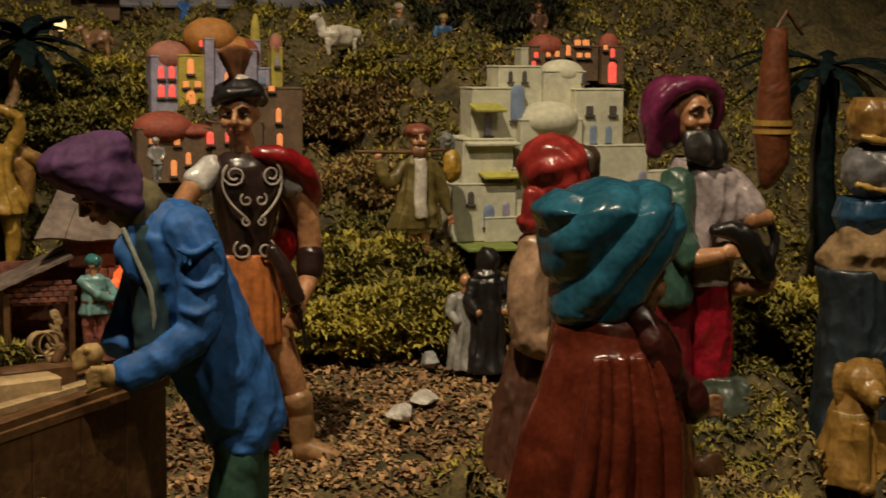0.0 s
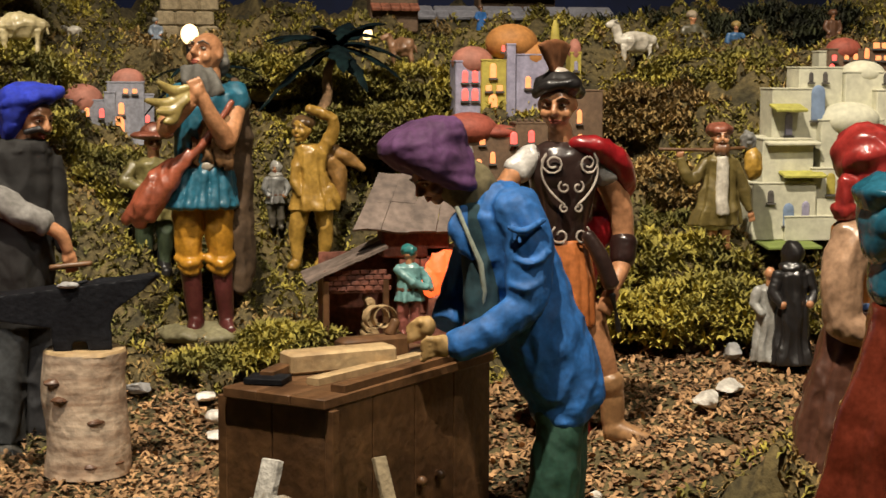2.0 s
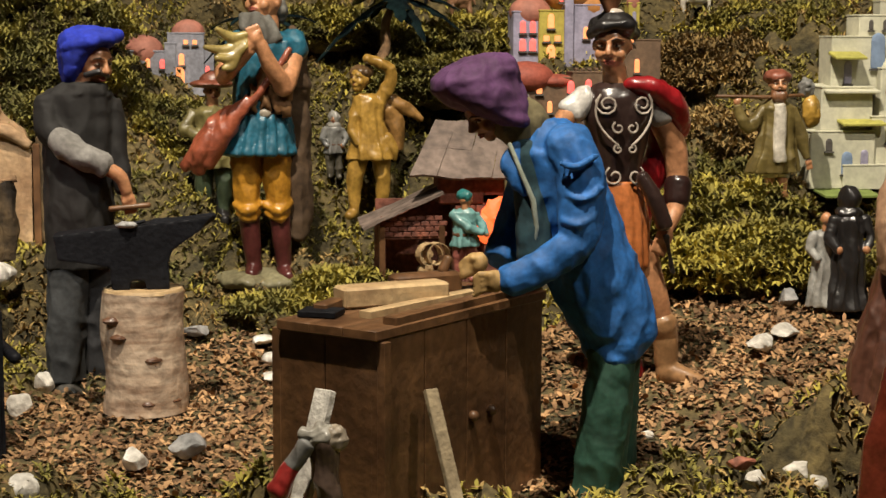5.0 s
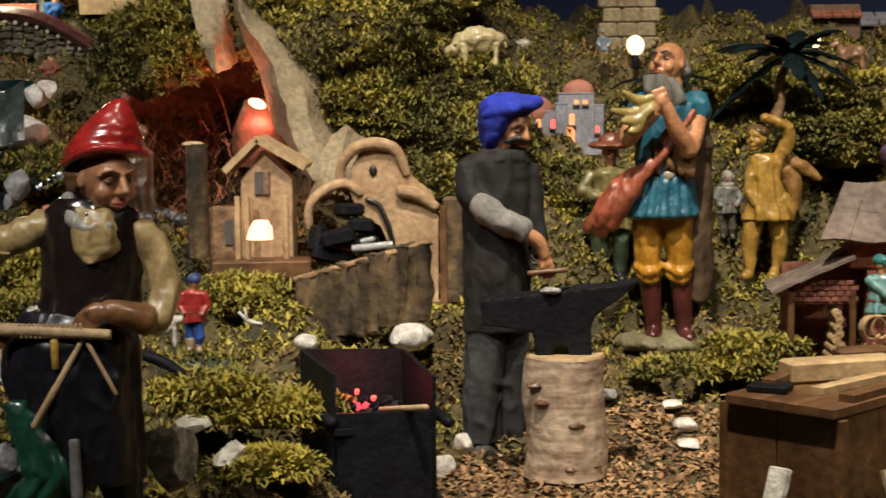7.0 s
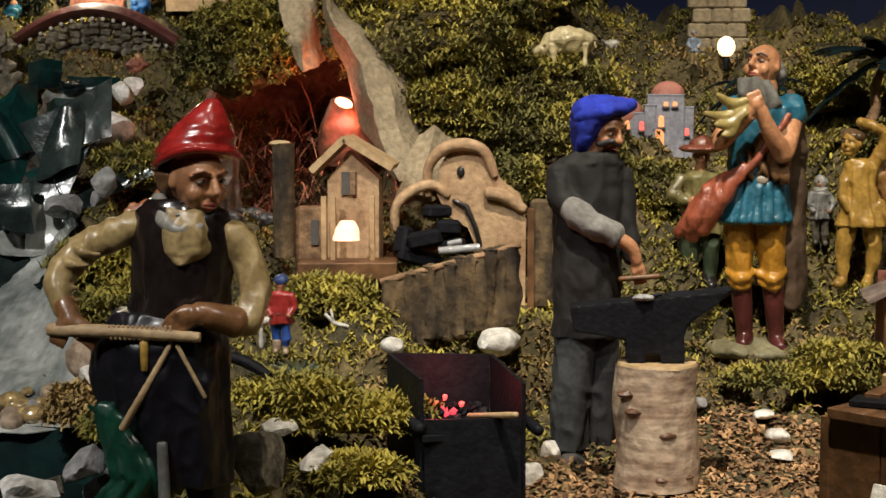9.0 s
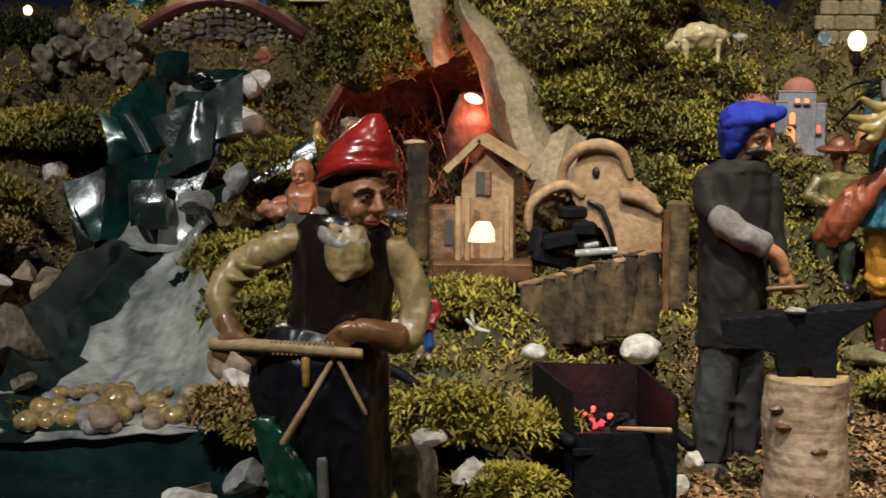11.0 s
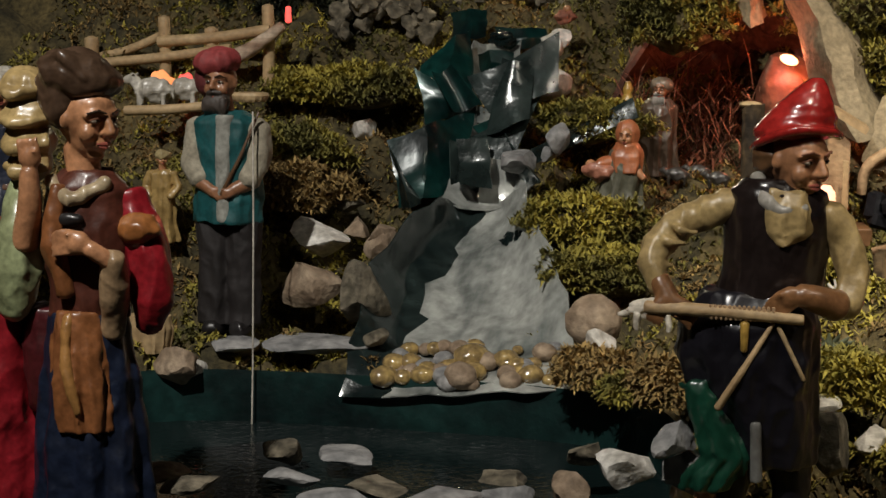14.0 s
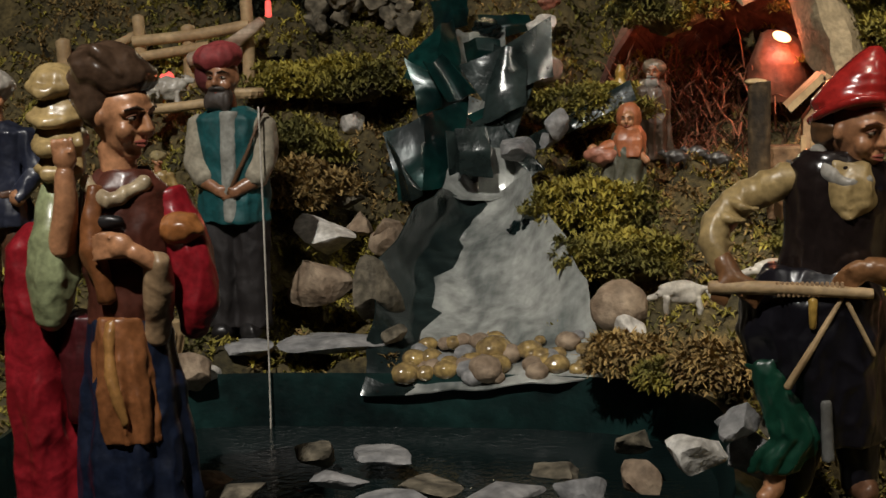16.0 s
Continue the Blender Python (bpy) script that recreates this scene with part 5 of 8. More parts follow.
def fisher():
    s = Shape((-0.7233, 1.4700, 0.1234, 1889, 416, 592))
    dark, teal = paint(0.022, 0.018, 0.018, 0.7, 0), paint(0.012, 0.095, 0.10, 0.6, 0)
    for u in (396, 446):
        s.loft([(u, 390, 0, 34, 30), (u, 480, 0, 30, 28), (u, 580, 0, 30, 28)], dark, 4, 0.06)
        s.tube([(u, 584, 0), (u, 588, -30)], [22, 16], BLACK)
    s.loft([(418, 206, 0, 30, 28), (418, 224, 0, 62, 40), (420, 300, 0, 58, 44), (420, 398, 0, 60, 46)], teal, 4, 0.04)
    s.loft([(424, 212, -22, 18, 22), (424, 300, -28, 19, 20), (424, 394, -30, 17, 19)], paint(0.34, 0.34, 0.30, 0.8, 0))
    cream = paint(0.40, 0.36, 0.27, 0.8, 0)
    s.tube([(370, 235, 0), (362, 290, -12), (380, 322, -26)], [24, 22, 20], cream), s.tube([(380, 326, -28), (404, 340, -40)], [17, 12], SKIN_DARK)
    s.tube([(472, 235, 0), (480, 290, -12), (464, 322, -26)], [24, 22, 20], cream), s.tube([(462, 328, -28), (436, 342, -42)], [17, 12], SKIN_DARK)
    s.hand(408, 342, -44, 12, SKIN_DARK, (1, 0.1, 0)), s.hand(434, 344, -46, 12, SKIN_DARK, (-1, 0.1, 0))
    s.tube([(415, 215, 0), (412, 186, 0)], [22, 20], SKIN_DARK)
    s.head(410, 158, -4, 38, SKIN_DARK, -8, beard=paint(0.07, 0.055, 0.045, 0.6))
    s.ball((402, 122, 0), (42, 42, 26), paint(0.33, 0.05, 0.05, 0.7, 0), turn=(0, -10, 0)), s.ball((385, 150, 12), (24, 34, 38), paint(0.16, 0.03, 0.03, 0.7, 0))
    s.tube([(424, 345, -48), (456, 280, -40), (486, 205, -30)], [4, 3, 2.2], WOOD, 6)
    thing("fisherman_figurine", s, "fisherman figure in teal waistcoat and red cap", "figurine")
    line = Shape((-0.6896, 1.4600, 0.3290, 1946, 486, 205))
    line.tube([(486, 205, -24), (494, 400, -50), (504, 640, -90), (512, 860, -130)], [1.5, 1.5, 1.5, 1.5], WHITE, 5)
    thing("fishing_line", line, "thin white fishing line hanging into the pool", "line")


soldier(), carpenter(), bald_piper(), boy(), teal_woman(), red_woman(), purple_man(), king(), dog(), smith(), gnome(), shell_woman(), fisher()


# ---- yard: bench, anvil, forge ----
def workbench():
    root = base("workbench", (0.2560, 1.0200, 0.0350), "dark-stained wooden workbench with planks on its top", "workbench")
    root.rotation_euler = (0, 0, radians(47))
    wide, deep, high = 0.20, 0.080, 0.150
    for i in range(4):
        part("front_board", Shape().box((wide / 8 + i * wide / 4, 0.004, high / 2), (wide / 4 - 0.0008, 0.007, high), WOOD), root)
    for i in range(2):
        part("side_board", Shape().box((0.004, deep / 4 + i * deep / 2 + 0.004, high / 2), (0.007, deep / 2 - 0.001, high), WOOD), root)
    part("back_panel", Shape().box((wide / 2, deep + 0.004, high / 2), (wide, 0.007, high), WOOD), root)
    part("end_panel", Shape().box((wide - 0.003, deep / 2, high / 2), (0.006, deep - 0.01, high), WOOD), root)
    for i in range(3):
        part("top_board", Shape().box((wide / 2 - 0.001, -0.001 + deep * (i + 0.5) / 3, high + 0.0035), (wide + 0.008, deep / 3 + 0.0005 * i, 0.007), WOOD, edge=0.12), root)
    part("trim", Shape().box((0.003, -0.001, high / 2), (0.007, 0.006, high - 0.002), WOOD), root)
    part("batten", Shape().box((wide / 2 + 0.01, 0.007, high + 0.0095), (wide * 0.92, 0.011, 0.005), WOOD, (0, 0, 1)), root)
    part("batten", Shape().box((wide / 2 + 0.012, 0.028, high + 0.0095), (wide * 0.84, 0.010, 0.005), WOOD_PALE, (0, 0, -3)), root)
    for x in (0.105, 0.128):
        part("knob", Shape().ball((x, -0.002, high * 0.55), (0.004, 0.004, 0.004), WOOD, n=10), root)
    q = Matrix.Translation(root.location) @ Matrix.Rotation(radians(47), 4, "Z")

    def lying(name, c, size, mat, label, cat, turn=0):
        ob = new(name, Shape().box((0, 0, 0), size, mat, edge=0.12).mesh(name))
        ob.matrix_world = q @ pose(*c, 0, 0, turn)
        return tagged(ob, label, cat)
    lying("planed_timber", (0.085, 0.052, high + 0.0145), (0.078, 0.022, 0.014), WOOD_PALE, "pale squared timber lying on the bench", "timber", -30)
    lying("slate_piece", (0.020, 0.062, high + 0.0095), (0.022, 0.026, 0.004), IRON, "flat dark slate lying on the bench", "stone", 20)
    lying("wood_offcut", (0.036, 0.068, high + 0.0110), (0.030, 0.010, 0.007), WOOD, "dark wood offcut on the bench", "offcut", 14)
    plane = base("hand_plane", (0, 0, 0), "small wooden hand plane on the bench", "plane")
    plane.matrix_world = q @ pose(0.122, 0.050, high + 0.0075, 0, 0, -30)
    part("block", Shape().box((0, 0, 0.009), (0.052, 0.016, 0.017), WOOD, edge=0.15), plane)
    part("handle", Shape().tube([(0.014, 0, 0.018), (0.018, 0, 0.026)], [0.004, 0.0035], WOOD), plane)
    curl = Shape()
    for k in range(2):
        curl.sheet([[(0.010 * math.cos(a) * (1 - a / 14) + 0.006 * k, y, 0.010 * math.sin(a) * (1 - a / 14)) for y in (-0.004, 0.004)] for a in (0.4 * i for i in range(15))], 0.0006, WOOD_PALE)
    ob = new("wood_shaving", curl.mesh("wood_shaving"))
    ob.matrix_world = q @ pose(0.140, 0.060, high + 0.034, 0, 0, -30)
    tagged(ob, "curled pale wood shaving on the bench", "shaving")


def leaning(name, a, b, w, mat, label):
    """A squared stick between two points."""
    a, b = Vector(a), Vector(b)
    ob = new(name, Shape().box((0, 0, 0), (w, w * 0.5, (b - a).length), mat, edge=0.1).mesh(name))
    ob.matrix_world = Matrix.Translation((a + b) / 2) @ (b - a).to_track_quat("Z", "Y").to_matrix().to_4x4()
    tagged(ob, label, "stick")


workbench()
leaning("pale_stick", (0.190, 0.985, 0.035), (0.222, 1.020, 0.155), 0.013, STONE, "whitewashed squared stick leaning on the bench")
leaning("grey_stick", (0.312, 0.985, 0.035), (0.290, 1.035, 0.150), 0.009, CANVAS, "grey weathered stick leaning on the bench")
s = Shape((0.2070, 0.9850, 0.0955, 2914, 610, 900))
s.tube([(560, 880, 0), (585, 840, 0)], [22, 14], RED), s.ball((632, 790, 0), (32, 24, 26), paint(0.40, 0.38, 0.33), rough=0.4), s.ball((660, 792, -6), (22, 18, 24), paint(0.40, 0.34, 0.26), rough=0.3)
s.tube([(585, 840, 0), (612, 800, -8)], [14, 16], GREY), s.tube([(640, 800, 0), (650, 900, 4)], [26, 24], paint(0.12, 0.08, 0.06))
thing("leaning_puppet_figurine", s, "small grey and red toy figure by the bench", "figurine")


def birch_log():
    root = base("birch_log", (0.1040, 1.3600, 0.0699, 2195, 1105, 862), "upright birch log with peeling pale bark carrying the anvil", "log")
    s = Shape((0.1040, 1.3600, 0.0699, 2195, 1105, 862))
    rings = []
    for i in range(14):
        v = 862 - 218 * i / 13
        rings.append([s.at(1105 + 4 * math.sin(i * 0.5) + 73 * math.cos(a) * (1 + 0.03 * noise.noise((math.cos(a) * 2, math.sin(a) * 2, i * 0.3)) + 0.03 * (i < 2)), v, 73 * math.sin(a)) for a in (2 * math.pi * j / 40 for j in range(40))])
    part("bark", s.rings(rings, BIRCH, caps=False), root)
    s = Shape((0.1040, 1.3600, 0.0699, 2195, 1105, 862))
    s.loft([(1106, 640, 0, 69, 69), (1106, 646, 0, 71, 71)], WOOD_PALE)
    part("cut_face", s, root)
    for u, v, a in ((1050, 690, -60), (1062, 720, -66), (1150, 836, -50), (1110, 838, -70), (1120, 760, -72)):
        s = Shape((0.1040, 1.3600, 0.0699, 2195, 1105, 862))
        s.ball((u, v, a + 6), (16, 12, 7), BROWN, rough=0.4, n=10)
        part("knot", s, root, "dark bark scar")


def anvil():
    s = Shape((0.1015, 1.3600, 0.1713, 2202, 206, 548))
    s.prism([(58, 450), (150, 440), (256, 429), (300, 424), (336, 419), (312, 446), (282, 466), (264, 480), (257, 502), (259, 548), (218, 548), (215, 533), (192, 533), (189, 548), (158, 548), (155, 508), (110, 500), (66, 494)], -32, 32, IRON)
    s.tube([(238, 450, 0), (290, 440, 0), (338, 422, 0)], [26, 19, 6], IRON)
    s = s.fuse(0.0013, 4)
    thing("anvil", s, "black iron anvil standing on the birch log", "anvil")
    t = Shape((0.0942, 1.3500, 0.2246, 2236, 1085, 528))
    t.ball((1082, 530, -8), (20, 14, 6), STONE_GREY, rough=0.3), t.tube([(1095, 528, -8), (1112, 524, -8)], [4, 3], IRON)
    thing("iron_scrap", t, "small grey iron scrap lying on the anvil", "scrap")


birch_log(), anvil()


def forge():
    spot = (-0.0382, 1.2600, 0.0510, 2350, 780, 960)
    root = base("forge", spot, "black sheet-iron forge box with glowing coals", "forge")

    def panel(name, a, b, top_a, top_b, bottom=958, label=""):
        s = Shape(spot)
        s.sheet([[(a[0] + (b[0] - a[0]) * j / 4, bottom + ((top_a + (top_b - top_a) * j / 4) - bottom) * i / 3, a[1] + (b[1] - a[1]) * j / 4) for j in range(5)] for i in range(4)], 7, IRON)
        return part(name, s, root, label, False)
    panel("front_panel", (697, 0), (868, 0), 748, 742)
    panel("back_panel", (612, 230), (800, 230), 668, 668)
    panel("side_panel", (692, 4), (609, 230), 676, 668)
    panel("side_panel", (872, 4), (804, 230), 682, 668)
    s = Shape(spot)
    s.box((742, 780, 112), (168, 214, 12), IRON, (0, 0, 18))
    part("grate", s, root)
    s = Shape(spot)
    for w, (u, d0, d1) in enumerate(((676, -10, 200), (884, -10, 190))):
        s = Shape(spot)
        s.tube([(u + 14, 762, d0), (u - 76 + w * 20, 752, d1)], [11, 11], IRON, 8)
        part("carrying_bar", s, root)
    s = Shape(spot)
    s.tube([(640, 905, 120), (648, 905, 120)], [60, 60], IRON, 20)
    part("wheel", s, root)
    rnd = random.Random(5)
    for i in range(26):
        s = Shape(spot)
        u, d = 704 + rnd.uniform(0, 130), rnd.uniform(12, 200)
        u -= d * 0.30
        s.ball((u, 768 - rnd.uniform(0, 16), d), (13, 13, 10), EMBER if d > 70 and u < 760 and i % 2 else IRON, rough=0.7, n=8)
        part("coal", s, root, smooth=False)
    s = Shape(spot)
    s.tube([(772, 752, 60), (860, 728, -46)], [5, 6], WOOD_PALE, 8)
    thing("poker", s, "pale wooden handled poker lying in the coals", "poker")
    # Small rough ember lumps that glow among the coals.
    for i in range(5):
        s = Shape(spot)
        s.ball((694 + 15 * i, 758 - 13 * (i % 3), 120 + 3 * i), (5 + 3 * (i % 2), 4 + 4 * (i % 3 == 1), 6), EMBER if i % 2 else FIRE_RED, rough=0.6, n=8)
        part("glowing_lump", s, root, "red glowing ember lump")


forge()
lamp("forge_glow", "POINT", (-0.075, 1.315, 0.162), (0, 0, 0), 0.10, (1.0, 0.12, 0.12), 0.012)


# ---- brick hut ----
def brick_hut():
    spot = (0.3898, 1.6000, 0.1193, 1824, 600, 628)
    root = base("brick_hut", spot, "model brick smithy with slate roof and open front", "model house")
    wall = Shape(spot)
    wall.box((600, 540, 60), (236, 8, 170), BRICK), wall.box((486, 560, 20), (10, 90, 130), BRICK), wall.box((655, 520, 20), (70, 70, 210), BRICK), wall.box((536, 500, -22), (110, 8, 38), BRICK)
    part("wall", wall, root)
    for r in range(4):
        for c in range(7):
            u = 488 + c * 16 + (8 if r % 2 else 0)
            if u > 592:
                continue
            b = Shape(spot)
            b.box((u, 482 + r * 9.5, -27), (14, 5, 7.6), BRICK, edge=0.12)
            part("brick", b, root, smooth=False)
    for r in range(9):
        for c in range(4):
            b = Shape(spot)
            b.box((626 + c * 19 + (6 if r % 2 else -2), 430 + r * 20, -17), (17, 5, 17), BRICK, edge=0.1)
            part("brick", b, root, smooth=False)
    for u in (484, 590):
        p = Shape(spot)
        p.box((u, 560, -26), (10, 10, 128), WOOD)
        part("door_post", p, root)
    roof_spot = (*spot[:3], 1809, 747, 564)
    rnd = random.Random(21)

    def roof(a, b, c, e, rows, cols):
        """Slate pieces over the four corners a b (top) and c e (foot)."""
        for r in range(rows):
            for k in range(cols):
                g0, g1, f0, f1 = k / cols + 0.002, (k + 1) / cols - 0.002, r / rows - 0.01, (r + 1) / rows + 0.05
                lift = rnd.uniform(-1.5, 1.5) - 3 * r / rows
                t = Shape(roof_spot)
                t.sheet([[tuple((Vector(a).lerp(Vector(b), g)).lerp(Vector(c).lerp(Vector(e), g), f + rnd.uniform(0, 0.02)) + Vector((0, lift + 2 * math.sin(9 * g + 3 * f), 0))) for g in (g0, (g0 + g1) / 2, g1)] for f in (f0, (f0 + f1) / 2, f1)], 5, SLATE)
                part("shingle", t, root, smooth=False)
    roof((738, 254, 60), (900, 262, 60), (680, 340, -40), (872, 350, -40), 2, 4)
    roof((738, 366, 40), (738, 372, -44), (604, 424, 40), (604, 434, -50), 3, 2)
    gable = Shape(spot)
    gable.box((645, 430, 10), (120, 60, 60), BRICK)
    part("upper_storey", gable, root)
    for i, (u, v) in enumerate(((556, 612), (570, 608), (558, 596), (569, 590), (560, 580), (566, 570), (563, 558), (566, 545), (562, 535))):
        lg = Shape(spot)
        lg.tube([(u, v, -34), (u, v, 20)], [8, 8], WOOD_PALE, 10)
        part("firewood", lg, root)
    h = Shape(spot)
    h.box((712, 570, -10), (96, 70, 90), BRICK)
    part("hearth", h, root)
    h = Shape(spot)
    h.box((712, 452, 10), (96, 60, 20), BRICK)
    part("lintel", h, root)
    for i in range(7):
        f = Shape(spot)
        f.ball((668 + 7 * i, 500 - 9 * (i % 3), -36 + 8 * (i % 2)), (20, 14, 28), FLAME, rough=0.6, n=12)
        part("flame", f, root, "orange glowing paper flame")


brick_hut()
small_man("small_smith_figurine", (0.3958, 1.5200, 0.1478, 1918, 636, 600), "small smith figure in pale teal shirt and cap", paint(0.17, 0.36, 0.36, 0.5), paint(0.30, 0.10, 0.08), paint(0.03, 0.18, 0.18), h=160, face=80,
          arms=(((-13, 74, 0), (2, 60, -12), (18, 54, -8)), ((13, 74, 0), (20, 60, 0), (24, 52, -4))))


# ---- model villages ----
LAV, YEL, ORA, PINK = (material("painted_card", c, None, 0.7, 0, 60, 0.1, 220, 0.15) for c in ((0.34, 0.32, 0.44), (0.46, 0.38, 0.07), (0.46, 0.20, 0.05), (0.42, 0.17, 0.12)))
GREYCARD, BROWNCARD, REDCARD, AWN = (material("painted_card", c, None, 0.7, 0, 40, 0.15, 220, 0.2) for c in ((0.25, 0.25, 0.29), (0.16, 0.10, 0.06), (0.34, 0.08, 0.05), (0.50, 0.47, 0.10)))
INK, GREENCARD, BLUECARD = (material("painted_card", c, None, 0.8, 0, 60, 0.05, 220, 0.1) for c in ((0.10, 0.09, 0.08), (0.20, 0.26, 0.06), (0.22, 0.30, 0.45)))


def village(name, spot, label, blocks, domes, windows, doors=(), extras=()):
    """Card houses: blocks (u, v top, width, height, depth, d, material); windows (u, v, w, h, d, material)."""
    root = base(name, spot, label, "model house")
    for u, top, w, h, deep, d, mat in blocks:
        s = Shape(spot)
        s.box((u, top + h / 2, d + deep / 2), (w, deep, h), mat, edge=0.03)
        b = part("wall", s, root, smooth=False)
        s = Shape(spot)
        s.box((u, top - 1, d + deep / 2), (w + 2, deep + 2, 3), mat, edge=0.2)
        part("cornice", s, b, smooth=False)
    for u, v, r, high, d, mat in domes:
        s = Shape(spot)
        s.ball((u, v, d), (r, r * 0.8, high), mat, n=20)
        part("dome", s, root)
    for u, v, w, h, d, mat in windows:
        s = Shape(spot)
        s.box((u, v, d - 1), (w, 3, h), mat, edge=0.3)
        p = part("window", s, root, smooth=False)
        s = Shape(spot)
        s.box((u, v + h / 2 + 2, d - 3), (w + 5, 5, 3), INK)
        part("sill", s, p, smooth=False)
        if h > w * 1.3:
            s = Shape(spot)
            s.ball((u, v - h / 2, d - 1), (w / 2, 2, w / 2), mat, n=10)
            part("arch", s, p)
    for u, v, w, deep, d, mat, tilt in extras:
        s = Shape(spot)
        s.box((u, v, d), (w, deep, 5), mat, (tilt, 0, 0), 0.2)
        part("awning", s, root, smooth=False)
    return root


village("yellow_palace", (0.5776, 1.9000, 0.3293, 1532, 810, 222), "painted card palace in lavender and yellow with lit windows",
        [(748, 112, 62, 112, 50, 0, LAV), (785, 110, 46, 114, 50, -8, YEL), (815, 82, 16, 142, 40, -12, LAV), (862, 100, 78, 124, 60, -2, LAV), (905, 132, 42, 60, 40, 10, LAV), (938, 96, 20, 100, 30, 6, YEL), (905, 84, 14, 60, 20, 20, LAV)],
        [(752, 112, 38, 28, 24, PINK), (825, 78, 48, 34, 30, ORA), (862, 104, 42, 30, 30, ORA), (938, 92, 12, 22, 14, PINK), (905, 80, 9, 44, 28, YEL), (880, 110, 32, 32, 26, REDCARD)],
        [(734, 140, 10, 16, 0, FIRE_RED), (752, 140, 10, 16, 0, FIRE_RED), (734, 172, 11, 16, 0, FIRE_RED), (752, 172, 11, 16, 0, FIRE_RED), (783, 130, 11, 20, -8, FIRE), (775, 158, 10, 10, -8, FIRE), (795, 158, 10, 10, -8, FIRE),
         (783, 196, 15, 40, -8, FIRE), (848, 150, 10, 16, -2, FIRE), (872, 150, 10, 16, -2, FIRE_RED), (800, 90, 6, 8, -12, FIRE_RED), (895, 152, 10, 12, 10, BLUECARD), (912, 152, 10, 12, 10, BLUECARD), (938, 120, 7, 14, 6, LAV)])
village("brown_castle", (0.5668, 1.7600, 0.2740, 1644, 845, 322), "brown card castle with crenellated wall and lit windows",
        [(770, 232, 148, 92, 50, 0, BROWNCARD), (868, 222, 90, 100, 50, -4, BROWNCARD), (948, 165, 76, 158, 60, 4, BROWNCARD), (905, 178, 26, 60, 50, 8, BROWNCARD)],
        [(745, 232, 52, 30, 26, REDCARD), (795, 238, 40, 14, 24, REDCARD)],
        [(764, 252, 10, 14, 0, FIRE), (722, 250, 10, 12, 0, FIRE), (820, 250, 12, 16, -4, FIRE_RED), (852, 247, 11, 16, -4, FIRE_RED), (783, 284, 9, 16, 0, FIRE), (758, 300, 10, 22, 0, FIRE), (942, 212, 9, 20, 4, FIRE), (944, 255, 10, 18, 4, FIRE), (930, 164, 10, 9, 4, FIRE)],
        extras=[(830 + 12 * i, 216, 7, 12, 0, BROWNCARD, 0) for i in range(7)])
village("grey_castle", (0.1217, 2.0200, 0.3002, 1516, 95, 262), "small grey card castle with red domes and lit windows",
        [(58, 180, 84, 80, 50, 0, GREYCARD), (130, 148, 66, 112, 50, -6, GREYCARD), (102, 166, 20, 96, 40, -10, GREYCARD), (168, 170, 24, 90, 40, 0, GREYCARD)],
        [(55, 180, 36, 30, 24, PINK), (135, 146, 30, 24, 24, PINK)],
        [(34, 202, 8, 12, 0, FIRE), (62, 202, 8, 12, 0, FIRE), (88, 204, 9, 12, 0, FIRE_RED), (34, 230, 8, 12, 0, FIRE), (62, 230, 8, 12, 0, FIRE), (117, 236, 20, 38, -6, FIRE), (122, 196, 10, 16, -6, FIRE), (168, 214, 7, 10, 0, FIRE_RED), (130, 163, 8, 8, -6, FIRE), (146, 163, 8, 8, -6, FIRE)])
village("white_village", (0.8537, 1.6000, 0.2217, 1739, 950, 424), "pale card village of stepped flat-roofed houses",
        [(940, 122, 84, 110, 60, 60, PLASTER), (1022, 130, 80, 100, 60, 50, PLASTER), (1082, 162, 96, 100, 60, 30, PLASTER), (890, 160, 100, 100, 60, 40, PLASTER), (985, 215, 120, 100, 60, 20, PLASTER), (862, 248, 96, 110, 60, 16, PLASTER),
         (850, 325, 120, 100, 60, 0, PLASTER), (975, 300, 140, 120, 40, 8, PLASTER), (1090, 262, 160, 150, 30, 10, PLASTER), (1230, 310, 150, 110, 30, 12, PLASTER), (1000, 384, 300, 42, 30, -6, PLASTER)],
        [(1028, 132, 42, 24, 80, PLASTER), (988, 216, 58, 34, 46, PLASTER)],
        [(947, 140, 9, 14, 60, INK), (1060, 142, 10, 14, 50, INK), (1062, 198, 14, 16, 30, INK), (1108, 198, 14, 16, 30, INK), (920, 140, 8, 14, 60, INK), (1070, 245, 14, 28, 30, BLUECARD), (1100, 245, 12, 26, 30, BLUECARD), (925, 190, 26, 50, 38, BLUECARD),
         (870, 225, 14, 34, 38, LAV), (858, 384, 20, 30, 0, BLUECARD), (890, 380, 14, 34, 0, LAV), (824, 350, 12, 16, 0, INK), (940, 330, 16, 30, 8, YEL), (1010, 352, 14, 40, 8, BLUECARD), (1160, 330, 16, 30, 10, LAV), (1230, 350, 20, 26, 12, REDCARD)],
        extras=[(862, 192, 58, 40, 20, AWN, 14), (884, 308, 80, 40, 4, AWN, 12), (868, 250, 100, 80, 40, PLASTER, 8), (850, 430, 100, 70, -20, GREENCARD, 6)])
